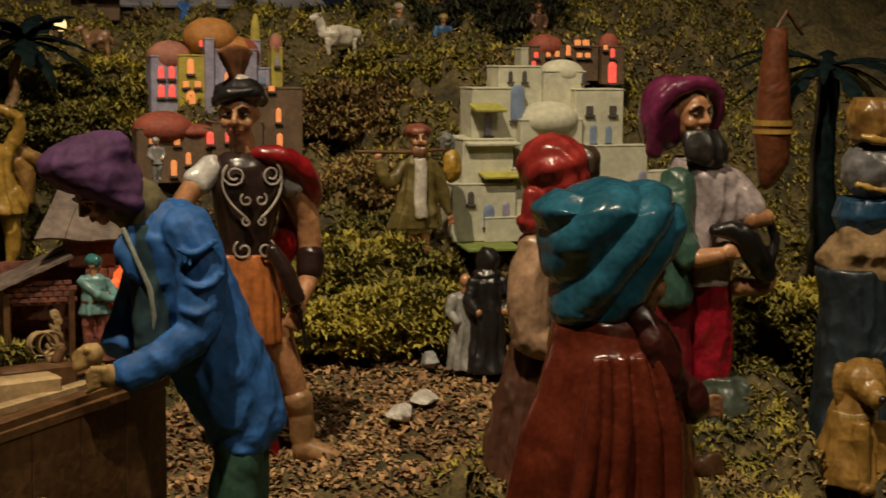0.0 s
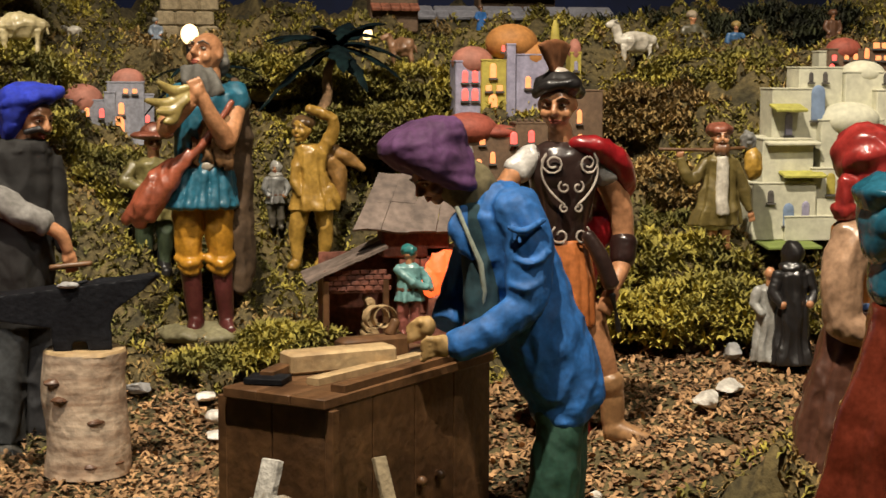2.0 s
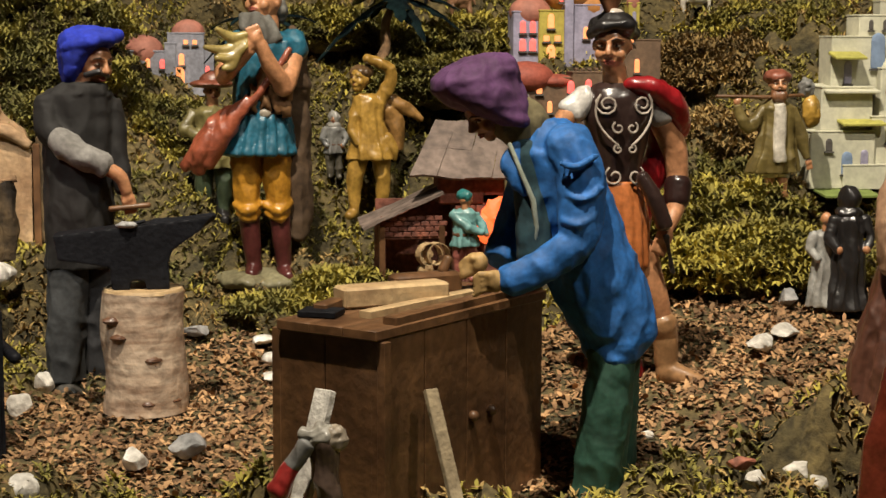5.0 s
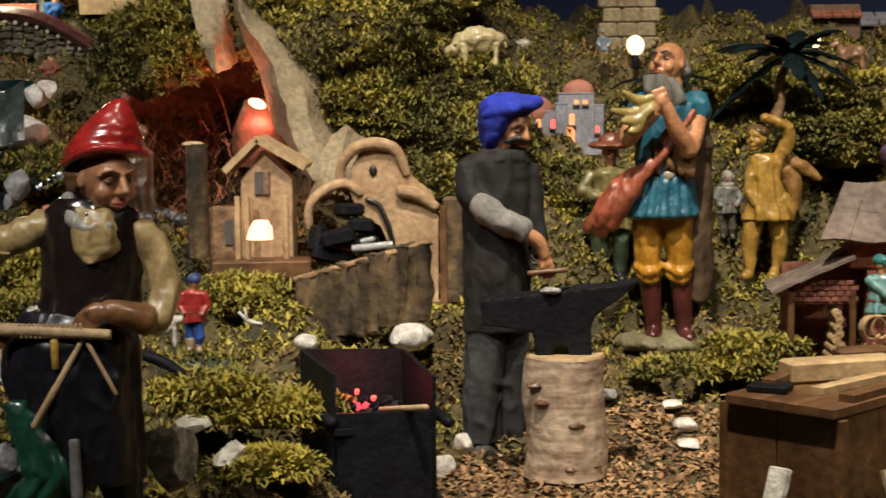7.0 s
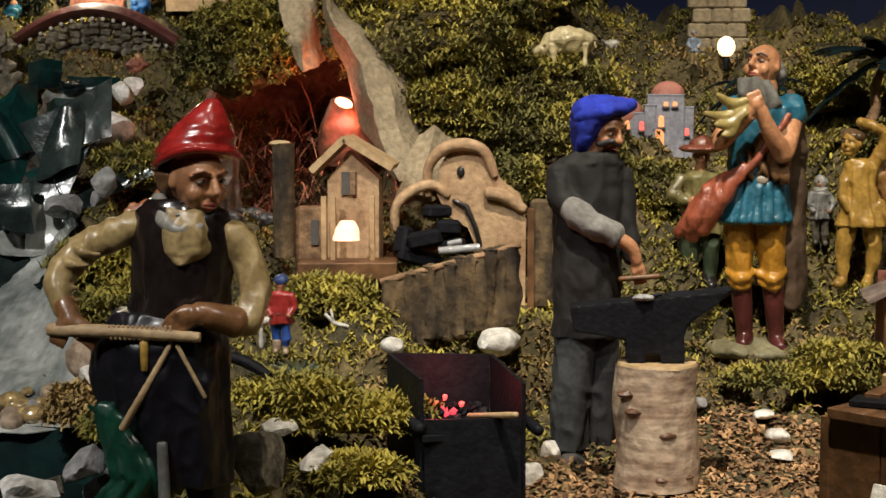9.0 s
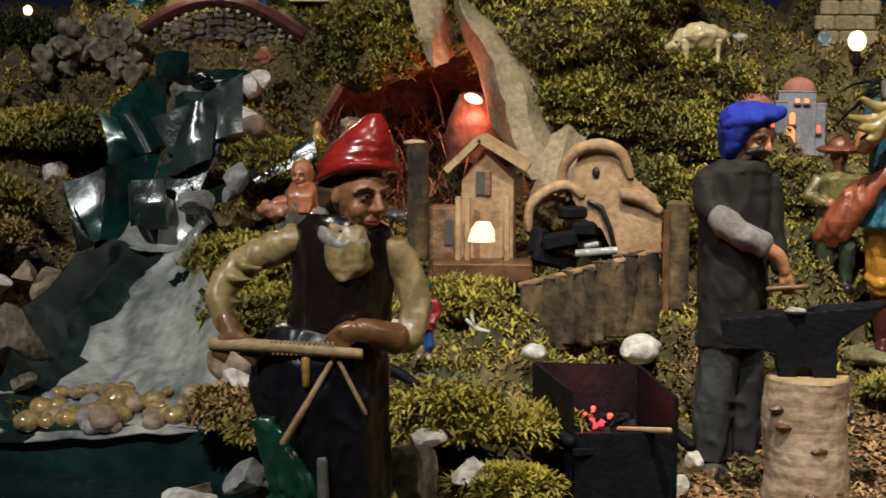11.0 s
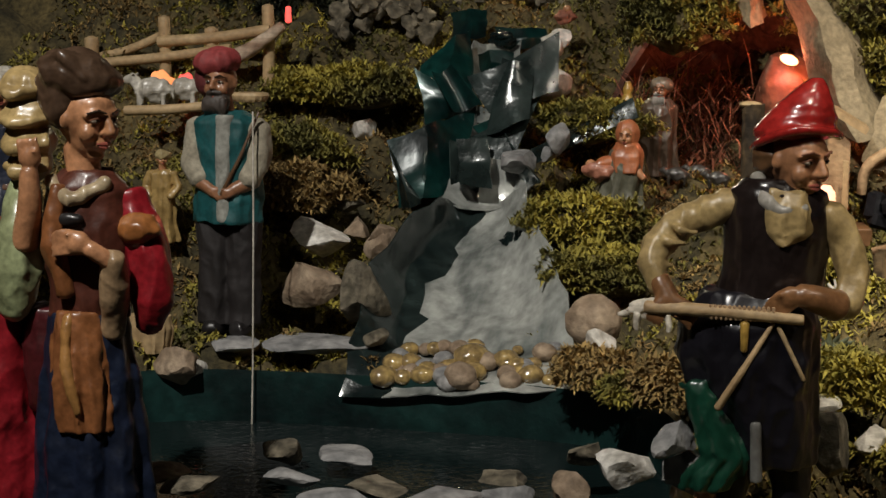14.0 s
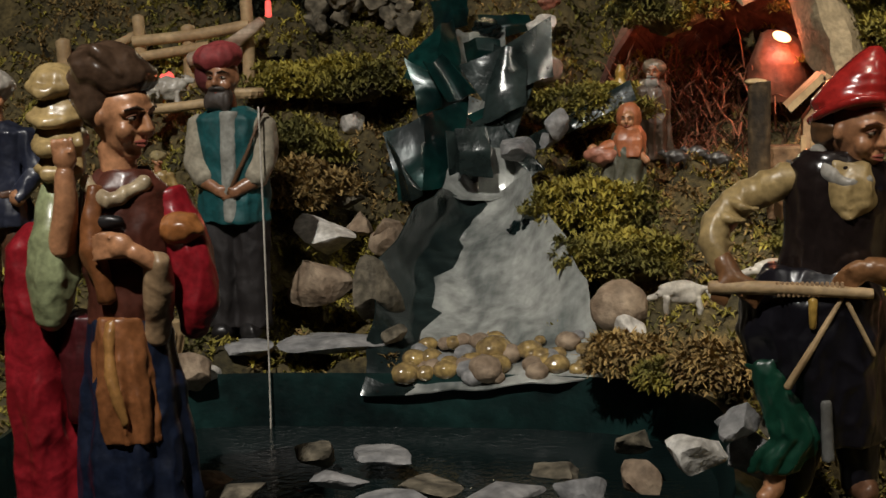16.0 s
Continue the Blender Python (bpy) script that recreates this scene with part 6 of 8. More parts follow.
village("red_town", (0.9740, 1.7800, 0.3697, 1563, 1015, 156), "brown card town with glowing red windows",
        [(965, 84, 66, 72, 40, 0, BROWNCARD), (1030, 84, 72, 60, 40, 6, BROWNCARD), (1092, 84, 44, 66, 40, 0, BROWNCARD), (930, 88, 24, 60, 30, 10, PLASTER)],
        [(968, 84, 32, 22, 20, REDCARD), (1092, 84, 20, 26, 20, REDCARD)],
        [(942, 98, 8, 10, 0, FIRE_RED), (965, 96, 8, 10, 0, FIRE), (982, 96, 8, 10, 0, FIRE), (938, 118, 8, 12, 0, FIRE_RED), (962, 118, 8, 10, 0, FIRE_RED), (982, 120, 8, 10, 0, FIRE), (1006, 92, 9, 14, 6, FIRE), (1024, 76, 12, 10, 6, FIRE), (1040, 76, 12, 10, 6, FIRE), (1028, 98, 10, 8, 6, FIRE),
         (1044, 98, 10, 8, 6, FIRE), (1090, 96, 9, 12, 0, FIRE_RED), (1090, 132, 16, 30, 0, FIRE_RED), (1076, 84, 8, 8, 0, FIRE)])


# ---- palms, lamps, far ridge ----
def palm(name, spot, top, trunk, leaves, reach, seed, label, droop=0.85, wide=0.17):
    """A tapered trunk with notched drooping fronds; top: (u, v) of the crown."""
    rnd = random.Random(seed)
    root = base(name, spot, label, "palm")
    s = Shape(spot)
    pts = [(spot[4] + (top[0] - spot[4]) * i / 8 + 4 * math.sin(i), spot[5] + (top[1] - spot[5]) * i / 8, 0) for i in range(9)]
    s.tube(pts, [trunk * (1.1 - 0.05 * i + 0.10 * (i % 2)) for i in range(9)], CORK if trunk < 20 else LEAF)
    part("trunk", s, root)
    for i in range(leaves):
        a, lift = 2 * math.pi * (i + rnd.uniform(-0.3, 0.3)) / leaves, rnd.uniform(0.05, 0.75) if droop > 0.5 else rnd.uniform(-0.35, 0.85)
        s, r, grid = Shape(spot), reach * rnd.uniform(0.8, 1.15), []
        for j in range(9):
            t = j / 8
            fwd, up = r * t, r * (lift * t - droop * t * t)
            w = r * wide * math.sin(math.pi * (0.08 + 0.9 * t)) * (1 if j % 2 else 0.62)
            cu, cd = top[0] + math.cos(a) * fwd, math.sin(a) * fwd
            grid.append([(cu - math.sin(a) * w, top[1] - up + w * 0.4, cd + math.cos(a) * w), (cu, top[1] - up, cd), (cu + math.sin(a) * w, top[1] - up + w * 0.4, cd - math.cos(a) * w)])
        s.sheet(grid, 2.0, LEAF)
        part("frond", s, root)
    return root


palm("metal_palm", (0.3692, 1.9500, 0.3451, 1531, 482, 196), (505, 84), 9, 15, 128, 3, "dark glossy sheet-metal palm on the mossy slope", 0.5, 0.17)
palm("dark_palm", (1.0729, 1.4200, 0.1907, 1835, 1450, 505), (1452, 120), 24, 14, 170, 4, "tall dark palm with drooping fronds", 0.6, 0.10)
palm("little_palm", (0.2203, 1.8000, 0.3534, 1688, 262, 190), (268, 138), 6, 9, 120, 8, "small dark palm with narrow fronds", 0.7, 0.09)
palm("reed_palm", (-0.8109, 2.3000, 0.4720, 1267, 420, 120), (470, 40), 6, 9, 150, 9, "dark palm fronds against the night backdrop", 0.6, 0.06)
s = Shape((0.9783, 1.3600, 0.4302, 1980, 1372, 60))
s.loft([(1376, 50, 0, 18, 18), (1374, 120, 0, 26, 24), (1374, 205, 0, 33, 30), (1372, 235, 0, 36, 32), (1374, 290, 0, 30, 28), (1366, 325, 0, 16, 16), (1362, 336, 0, 6, 6)], paint(0.16, 0.05, 0.02, 0.4))
s.loft([(1374, 212, 0, 36, 33), (1374, 222, 0, 37, 34)], GOLD), s.loft([(1374, 228, 0, 37, 34), (1374, 236, 0, 38, 35)], GOLD)
s.tube([(1376, 50, 0), (1400, 20, 10), (1440, 60, 20)], [4, 4, 4], BROWN, 6)
thing("leather_flask", s, "brown leather flask with gold bands hanging from the palm", "flask")


def street_lamp(spot, label, r=14):
    root = base("garden_lamp", spot, label, "lamp", "little lamps")
    s = Shape(spot)
    s.ball((spot[4], spot[5] - r * 1.6, 0), (r, r, r * 1.15), BULB, n=14)
    part("bulb", s, root, "glowing warm bulb")
    s = Shape(spot)
    s.tube([(spot[4], spot[5] + 14, 0), (spot[4], spot[5] - r * 0.5, 0)], [r * 0.35, r * 0.4], IRON, 8)
    part("stem", s, root)


street_lamp((0.2269, 2.1600, 0.4169, 1411, 245, 86), "glowing round lamp by the stone tower", 16)
street_lamp((0.4505, 2.1400, 0.4253, 1392, 562, 76), "glowing round lamp on the far slope", 10)
street_lamp((0.9730, 2.1400, 0.4191, 1331, 815, 76), "glowing lamp beside the far shepherds", 8)
street_lamp((-0.8206, 2.1200, 0.4611, 1370, 335, 130), "bare bulb glowing before the night sky", 8)
s = Shape((-0.2181, 1.8800, 0.3624, 1617, 1145, 292))
s.ball((1145, 281, 0), (17, 12, 9), BULB, n=14, turn=(0, 20, 0))
thing("cave_lamp", s, "bare bulb glowing at the cave mouth", "lamp")

tower = base("stone_tower", (0.2262, 2.3200, 0.4104, 1313, 235, 96), "rough grey stone tower on the ridge", "tower")
for i in range(5):
    for j in range(3):
        s = Shape((0.2262, 2.3200, 0.4104, 1313, 235, 96))
        s.box((206 + j * 34 + (5 if i % 2 else -3), 84 - i * 26, 4 * (i + j) % 5), (34, 40, 26), CANVAS, edge=0.12)
        part("stone_block", s, tower, smooth=False)
far = ((600, 1010, 18, 52, 2.52, GREYCARD, "far_wall", "long grey wall on the far ridge", "wall"), (568, 655, -6, 36, 2.45, TERRA, "far_house", "far house with red tiled roof", "house"), (760, 900, -20, 22, 2.6, BROWNCARD, "far_house", "brown far house on the ridge", "house"))
for u0, u1, v0, v1, y, mat, nm, label, cat in far:
    spot = {2.52: (0.7142, 2.5200, 0.4513, 1160, 800, 52), 2.45: (0.5369, 2.4500, 0.4617, 1211, 610, 36), 2.6: (0.7601, 2.6000, 0.4779, 1122, 830, 24)}[y]
    root = base(nm, spot, label, cat)
    s = Shape(spot)
    s.box(((u0 + u1) / 2, (v0 + v1) / 2 + 10, 20), (u1 - u0, 40, v1 - v0 + 20), GREYCARD if nm == "far_wall" else BROWNCARD)
    part("wall", s, root, smooth=False)
    for i in range(5):
        s = Shape(spot)
        s.box((u0 + (u1 - u0) * (i + 0.5) / 5, v0 + 4 + (8 if mat is TERRA else 0), 4), ((u1 - u0) / 5.2, 50, 7), mat, (24, 0, 0), 0.2)
        part("roof_tile", s, root, smooth=False)


# ---- animals ----
def beast(name, spot, label, coat, long, high, head=(-1, 0.1), neck=0.5, woolly=0.25, cat="figurine", group=""):
    """A four-legged cast animal; head: which way and how high the head is held."""
    s, (u, v), w = Shape(spot), spot[4:6], head[0]
    s.ball((u, v - high * 0.62, 0), (long * 0.42, high * 0.28, high * 0.31), coat, rough=woolly, n=18)
    for a in (-1, 1):
        for d in (-1, 1):
            s.tube([(u + a * long * 0.27, v - high * 0.5, d * high * 0.12), (u + a * long * 0.28, v - high * 0.25, d * high * 0.12), (u + a * long * 0.27, v - 2, d * high * 0.12)], [high * 0.10, high * 0.07, high * 0.055], coat, 9)
    n0, n1 = (u + w * long * 0.32, v - high * 0.66, 0), (u + w * long * (0.32 + 0.14), v - high * (0.66 + neck * head[1] * 2), 0)
    s.tube([n0, n1], [high * 0.15, high * 0.10], coat)
    s.tube([n1, (n1[0] + w * high * 0.2, n1[1] + high * 0.05, 0)], [high * 0.12, high * 0.07], coat)
    for d in (-1, 1):
        s.tube([(n1[0], n1[1] - high * 0.06, d * high * 0.07), (n1[0] - w * high * 0.05, n1[1] - high * 0.12, d * high * 0.16)], [high * 0.04, high * 0.025], coat, 6)
    s.tube([(u - w * long * 0.40, v - high * 0.66, 0), (u - w * long * 0.46, v - high * 0.45, 0)], [high * 0.05, high * 0.03], coat, 6)
    return thing(name, s, label, cat, group)


beast("llama_figurine", (0.7647, 2.0000, 0.4010, 1420, 1030, 134), "white long-necked llama figure on the slope", WHITE, 88, 58, (-1, 0.5), 0.5)
beast("sheep_figurine", (0.0313, 1.9300, 0.4083, 1550, 850, 118), "grazing cream sheep figure on the moss", CREAM, 100, 76, (-1, -0.25), 0.5)
beast("lamb_figurine", (0.0832, 2.1600, 0.4283, 1386, 925, 92), "tiny white lamb figure lying on the ridge", WHITE, 30, 24, (-1, 0.2))
beast("lamb_figurine", (-0.2415, 1.4200, 0.1691, 2065, 280, 612), "white woolly lamb figure beside the blue boy", WHITE, 120, 62, (-1, -0.05), 0.5, 0.4)
beast("speckled_lamb_figurine", (-0.3221, 1.4000, 0.1556, 2136, 1210, 556), "white speckled lamb figure on the mossy bank", WHITE, 104, 62, (-1, -0.15), 0.5, 0.3)
beast("goat_figurine", (0.4895, 2.1000, 0.3970, 1409, 625, 116), "brown goat figure on the far slope", paint(0.28, 0.15, 0.08), 56, 52, (-1, 0.3))
beast("sheep_figurine", (-0.8910, 1.7200, 0.3045, 1630, 292, 214), "white sheep figure in the pen", WHITE, 80, 70, (-1, 0.25))
beast("sheep_figurine", (-0.8709, 1.7600, 0.3068, 1599, 345, 206), "white sheep figure in the pen", WHITE, 70, 62, (1, 0.2))
for i, (u, v) in enumerate(((945, 505), (985, 500), (1015, 512))):
    beast("dark_sheep_figurine", ((-0.3310, 1.8000, 0.2352, 1660, 945, 505), (-0.3089, 1.8200, 0.2367, 1646, 985, 500), (-0.2868, 1.7800, 0.2345, 1686, 1015, 512))[i], "small dark sheep figure before the cave", paint(0.05, 0.045, 0.04), 50, 36, (-1, 0.15))


# ---- smaller figures ----
def golden():
    s = Shape((0.3432, 1.8500, 0.1699, 1585, 610, 425))
    gold, cloak = paint(0.42, 0.25, 0.05, 0.35), paint(0.30, 0.16, 0.045, 0.5)
    s.tube([(596, 310, 0), (586, 350, 0), (584, 402, 0)], [17, 14, 9], gold), s.tube([(584, 410, 0), (574, 418, -12)], [9, 7], gold)
    s.tube([(632, 310, 4), (636, 360, 4), (632, 402, 4)], [17, 13, 9], gold), s.tube([(630, 410, 4), (622, 416, -10)], [9, 7], gold)
    s.loft([(602, 204, 0, 18, 16), (610, 218, 0, 28, 20), (610, 250, 0, 26, 21), (612, 280, 0, 32, 24), (616, 318, 0, 42, 28)], gold, 9, 0.12, 40)
    s.head(594, 178, -6, 21, gold, -40, -0.1), s.ball((598, 166, 2), (21, 21, 12), paint(0.12, 0.07, 0.03), rough=0.3)
    s.tube([(632, 214, 0), (648, 182, -6), (646, 160, -8)], [12, 11, 10], gold), s.tube([(648, 160, -8), (626, 148, -10), (606, 142, -12)], [10, 8, 7], gold)
    s.tube([(590, 226, 0), (582, 262, -8), (590, 290, -14)], [11, 10, 7], gold)
    s.tube([(636, 222, 16), (656, 250, 20), (664, 300, 16)], [16, 20, 10], cloak)
    s.tube([(648, 214, 12), (676, 228, 14), (706, 248, 12)], [12, 12, 4], cloak)
    s.tube([(640, 280, -8), (652, 300, -10), (656, 318, -8)], [10, 9, 5], gold)
    thing("golden_herdsman_figurine", s, "golden herdsman figure shading his eyes with one arm", "figurine")


golden()
small_man("hatted_herdsman_figurine", (0.1707, 1.8000, 0.1742, 1679, 182, 492), "herdsman figure in olive clothes and wide brown hat", OLIVE, paint(0.05, 0.07, 0.04), paint(0.22, 0.07, 0.04), h=262, face=10, hatkind="brim", boots=BLACK, arms=(((-13, 74, 0), (-19, 64, -4), (-6, 60, -12)), ((13, 74, 0), (18, 60, -2), (8, 56, -9))))
small_man("grey_herdsman_figurine", (0.3098, 1.9000, 0.2120, 1569, 400, 408), "small seated herdsman figure in grey wool", GREY, paint(0.10, 0.09, 0.07), paint(0.34, 0.33, 0.30), h=118, face=-20, hatkind="hood")
small_man("white_visitor_figurine", (0.6919, 1.3800, 0.1396, 2040, 822, 652), "slender white painted visitor figure on the yard", paint(0.36, 0.36, 0.34), GREY, None, h=172, face=160, robe=True)
small_man("dark_visitor_figurine", (0.7090, 1.3700, 0.1385, 2045, 862, 656), "dark robed visitor figure on the yard", BLACK, BLACK, BLACK, h=214, face=170, robe=True, hatkind="hood")
small_man("armoured_figurine", (0.4817, 1.6800, 0.2830, 1739, 735, 318), "small silver armoured guard figure by the castle", paint(0.36, 0.36, 0.36, 0.3), GREY, paint(0.36, 0.36, 0.36, 0.3), h=72, face=-20)
small_man("ridge_herdsman_figurine", (0.8804, 2.1200, 0.3852, 1341, 1138, 134), "small herdsman figure with a lamb on his shoulders", paint(0.12, 0.11, 0.07), paint(0.30, 0.20, 0.10), paint(0.35, 0.28, 0.2), h=112, face=20)
small_man("ridge_woman_figurine", (0.9412, 2.1200, 0.3883, 1333, 1215, 130), "small woman figure in blue and red on the ridge", paint(0.05, 0.13, 0.28), RED, paint(0.34, 0.24, 0.08), h=90, robe=True, face=-20)
small_man("ridge_monk_figurine", (1.0686, 2.1000, 0.4113, 1330, 1385, 100), "small brown figure on the far ridge", BROWN, BROWN, BROWN, h=80, robe=True)
small_man("ridge_child_figurine", (0.6350, 2.3000, 0.4406, 1275, 765, 60), "tiny figure in blue on the far ridge", BLUE, WHITE, BROWN, h=50, robe=True)
small_man("lamp_watcher_figurine", (0.1842, 2.1200, 0.4123, 1444, 185, 92), "small herdsman figure in pale blue by the lamp", paint(0.22, 0.27, 0.34), paint(0.25, 0.18, 0.08), GREY, h=60, face=20)
small_man("blue_boy_figurine", (-0.2063, 1.4000, 0.1673, 2095, 345, 622), "small boy figure in blue trousers and red jerkin", RED, paint(0.03, 0.08, 0.32), paint(0.04, 0.07, 0.2), h=136, face=30, boots=paint(0.4, 0.3, 0.2))
small_man("straw_herder_figurine", (-0.1570, 1.8200, 0.2893, 1674, 1240, 420), "small herdsman figure with a crook at the cave", OLIVE, BROWN, BROWN, h=120, face=-10, hatkind="brim")
small_man("turbaned_onlooker_figurine", (-0.9351, 1.4500, 0.1417, 1938, 10, 560), "dim onlooker figure with white turban", paint(0.03, 0.035, 0.06), BROWN, WHITE, h=430, face=20, robe=False)
small_man("kneeling_helper_figurine", (-0.8203, 1.5600, 0.1917, 1780, 318, 436), "small figure in yellow wrap beside the pool", paint(0.42, 0.28, 0.10), BROWN, paint(0.45, 0.36, 0.18), h=160, face=30, robe=True)


def orange_woman():
    s = Shape((-0.3835, 1.7200, 0.2173, 1726, 838, 548))
    orange, robe = paint(0.50, 0.17, 0.07, 0.4), paint(0.14, 0.14, 0.10, 0.5)
    s.loft([(845, 440, 0, 24, 20), (844, 470, 0, 34, 26), (838, 510, 0, 36, 30), (836, 546, 0, 42, 34)], robe, 7, 0.12)
    s.head(847, 416, -8, 19, SKIN, -8), s.ball((848, 412, 2), (21, 20, 25), orange, n=18), s.loft([(848, 428, 0, 20, 18), (848, 450, -2, 30, 24), (850, 478, -6, 24, 24)], orange, 5, 0.1)
    s.ball((805, 478, -8), (30, 22, 18), paint(0.45, 0.19, 0.12), rough=0.3), s.tube([(826, 462, -6), (806, 466, -14), (788, 478, -16)], [12, 11, 8], orange)
    s.ball((786, 466, -12), (10, 9, 9), SKIN), s.tube([(862, 470, -10), (880, 488, -16)], [10, 7], SKIN)
    thing("mother_figurine", s, "kneeling woman figure in orange hood holding a bundle", "figurine")
    s = Shape((-0.3614, 1.8800, 0.2376, 1586, 912, 486))
    brown = paint(0.09, 0.06, 0.04, 0.5)
    s.loft([(918, 348, 0, 18, 16), (915, 366, 0, 34, 22), (912, 420, 0, 34, 26), (912, 484, 0, 40, 30)], brown, 8, 0.14)
    s.head(920, 334, -6, 19, SKIN_DARK, -10, beard=paint(0.3, 0.28, 0.25)), s.ball((921, 326, 2), (21, 20, 14), paint(0.22, 0.17, 0.12))
    s.tube([(888, 372, 0), (876, 384, -8), (868, 352, -12)], [11, 10, 7], brown)
    for w, m in (((864, 352, 12), GOLD), ((864, 332, 8), GOLD)):
        s.loft([(w[0], w[1] - 12, -14, w[2] * 0.5, w[2] * 0.5), (w[0], w[1], -14, w[2], w[2]), (w[0], w[1] + 12, -14, w[2] * 0.8, w[2] * 0.8)], m, 6, 0.1)
    thing("lantern_bearer_figurine", s, "old man figure in brown robe holding up a lantern", "figurine")


orange_woman()

s = Shape((-0.2159, 1.3000, 0.1593, 2277, 380, 690))
s.tube([(300, 640, 0), (350, 640, -4), (400, 660, -8), (440, 694, -10)], [9, 10, 10, 9], IRON, 12, crumple=0.3)
thing("corrugated_hose", s, "short black corrugated hose on the moss", "hose")
s = Shape((-0.1795, 1.3200, 0.1557, 2246, 470, 690))
for i in range(7):
    a = -1.2 + 0.4 * i
    s.tube([(470, 690, 0), (470 + 26 * math.sin(a), 668 - 6 * math.cos(a), -6 * i % 11), (470 + 46 * math.sin(a), 662 - 18 * math.cos(a), -4)], [3, 6, 2], paint(0.16, 0.18, 0.11), 8, 0.4)
thing("small_plant", s, "small grey-green leafy plant in the moss", "plant")
s = Shape((-0.1655, 1.4600, 0.1819, 2036, 545, 585))
s.tube([(520, 565, 0), (535, 580, 0), (560, 586, 0)], [3, 4, 3], STONE, 8), s.tube([(535, 580, 0), (530, 556, -4)], [3, 2], STONE, 8)
thing("white_twig", s, "small white forked twig on the moss", "twig")


# ---- cave, ruin and model houses ----
def ruin():
    spot = (-0.0723, 1.7000, 0.1625, 1733, 670, 545)
    root = base("ruin", spot, "cork model of a ruined chapel with an arched gable", "model house")
    s = Shape(spot)
    s.prism([(700, 545), (694, 440), (676, 400), (640, 378), (622, 340), (628, 290), (650, 266), (690, 262), (716, 296), (742, 322), (766, 340), (778, 372), (776, 545)], 0, 22, CLAY)
    part("facade", s, root, smooth=False)
    s = Shape(spot)
    s.tube([(606, 340, 6), (608, 295, 0), (632, 264, -6), (672, 254, -6), (706, 268, -4), (722, 306, 0)], [8, 9, 11, 11, 10, 8], CLAY, 12)
    part("arch", s, root)
    s = Shape(spot)
    s.tube([(548, 400, 0), (552, 362, -4), (578, 336, -6), (614, 324, -4), (640, 342, 0)], [8, 9, 10, 9, 7], CLAY, 12)
    part("side_arch", s, root)
    s = Shape(spot)
    s.tube([(712, 338, -8), (742, 344, -8), (772, 366, -4)], [11, 12, 9], CLAY, 10)
    part("shoulder", s, root)
    s = Shape(spot)
    s.ball((664, 302, -2), (7, 4, 10), BLACK, n=10)
    part("opening", s, root, "dark round hole")
    s = Shape(spot)
    s.tube([(652, 352, -4), (674, 362, -5), (690, 400, -4), (698, 430, -3)], [4, 5, 5, 4], BLACK, 8)
    part("crack", s, root, "dark curved crack")
    s = Shape(spot)
    s.box((805, 445, 14), (40, 30, 190), BARK, edge=0.15), s.box((786, 455, 6), (12, 26, 180), WOOD)
    part("pillar", s, root)
    for i, (u, v, w, h) in enumerate(((600, 420, 60, 30), (640, 400, 44, 26), (588, 455, 80, 30), (650, 432, 40, 24), (620, 372, 50, 22), (560, 425, 26, 50))):
        s = Shape((-0.1083, 1.6600, 0.2051, 1778, 600, 480))
        s.box((u, v, 10 * (i % 3)), (w, 30, h), IRON, (0, 14 * (i % 3) - 12, 10 * i), 0.2)
        ob = thing("mill_part", s, "black iron mill part piled before the ruin", "machine part", "mill parts")
    s = Shape((-0.0766, 1.6200, 0.2315, 1826, 650, 440))
    s.tube([(628, 440, 0), (690, 434, 0)], [7, 7], paint(0.4, 0.4, 0.4, 0.2)), s.tube([(640, 428, 6), (660, 424, 6)], [5, 5], paint(0.4, 0.4, 0.4, 0.2))
    thing("mill_axle", s, "shiny grey metal axle of the mill", "axle")
    spot = (-0.0715, 1.5400, 0.1553, 1911, 650, 600)
    root = base("bark_wall", spot, "retaining wall of rough dark bark strips", "wall piece")
    r = random.Random(6)
    for i in range(13):
        u = 540 + i * 17.5
        top, low = 496 - 0.28 * (u - 532) + r.uniform(-4, 4), 606 - 0.20 * (u - 532) + r.uniform(-6, 6)
        s = Shape(spot)
        s.tube([(u, top, r.uniform(-4, 6)), (u + r.uniform(-3, 3), (top + low) / 2, r.uniform(-5, 5)), (u + r.uniform(-4, 4), low, r.uniform(-4, 6))], [14, 16, 14], BARK, 12, 0.8, 0.5)
        part("bark_strip", s, root)
    s = Shape((-0.0715, 1.5400, 0.1553, 1911, 650, 600))
    s.tube([(530, 492, -2), (640, 462, -2), (758, 430, -2)], [6, 6, 6], CORK, 10)
    thing("wall_coping", s, "pale wooden edge on the bark wall", "edge")


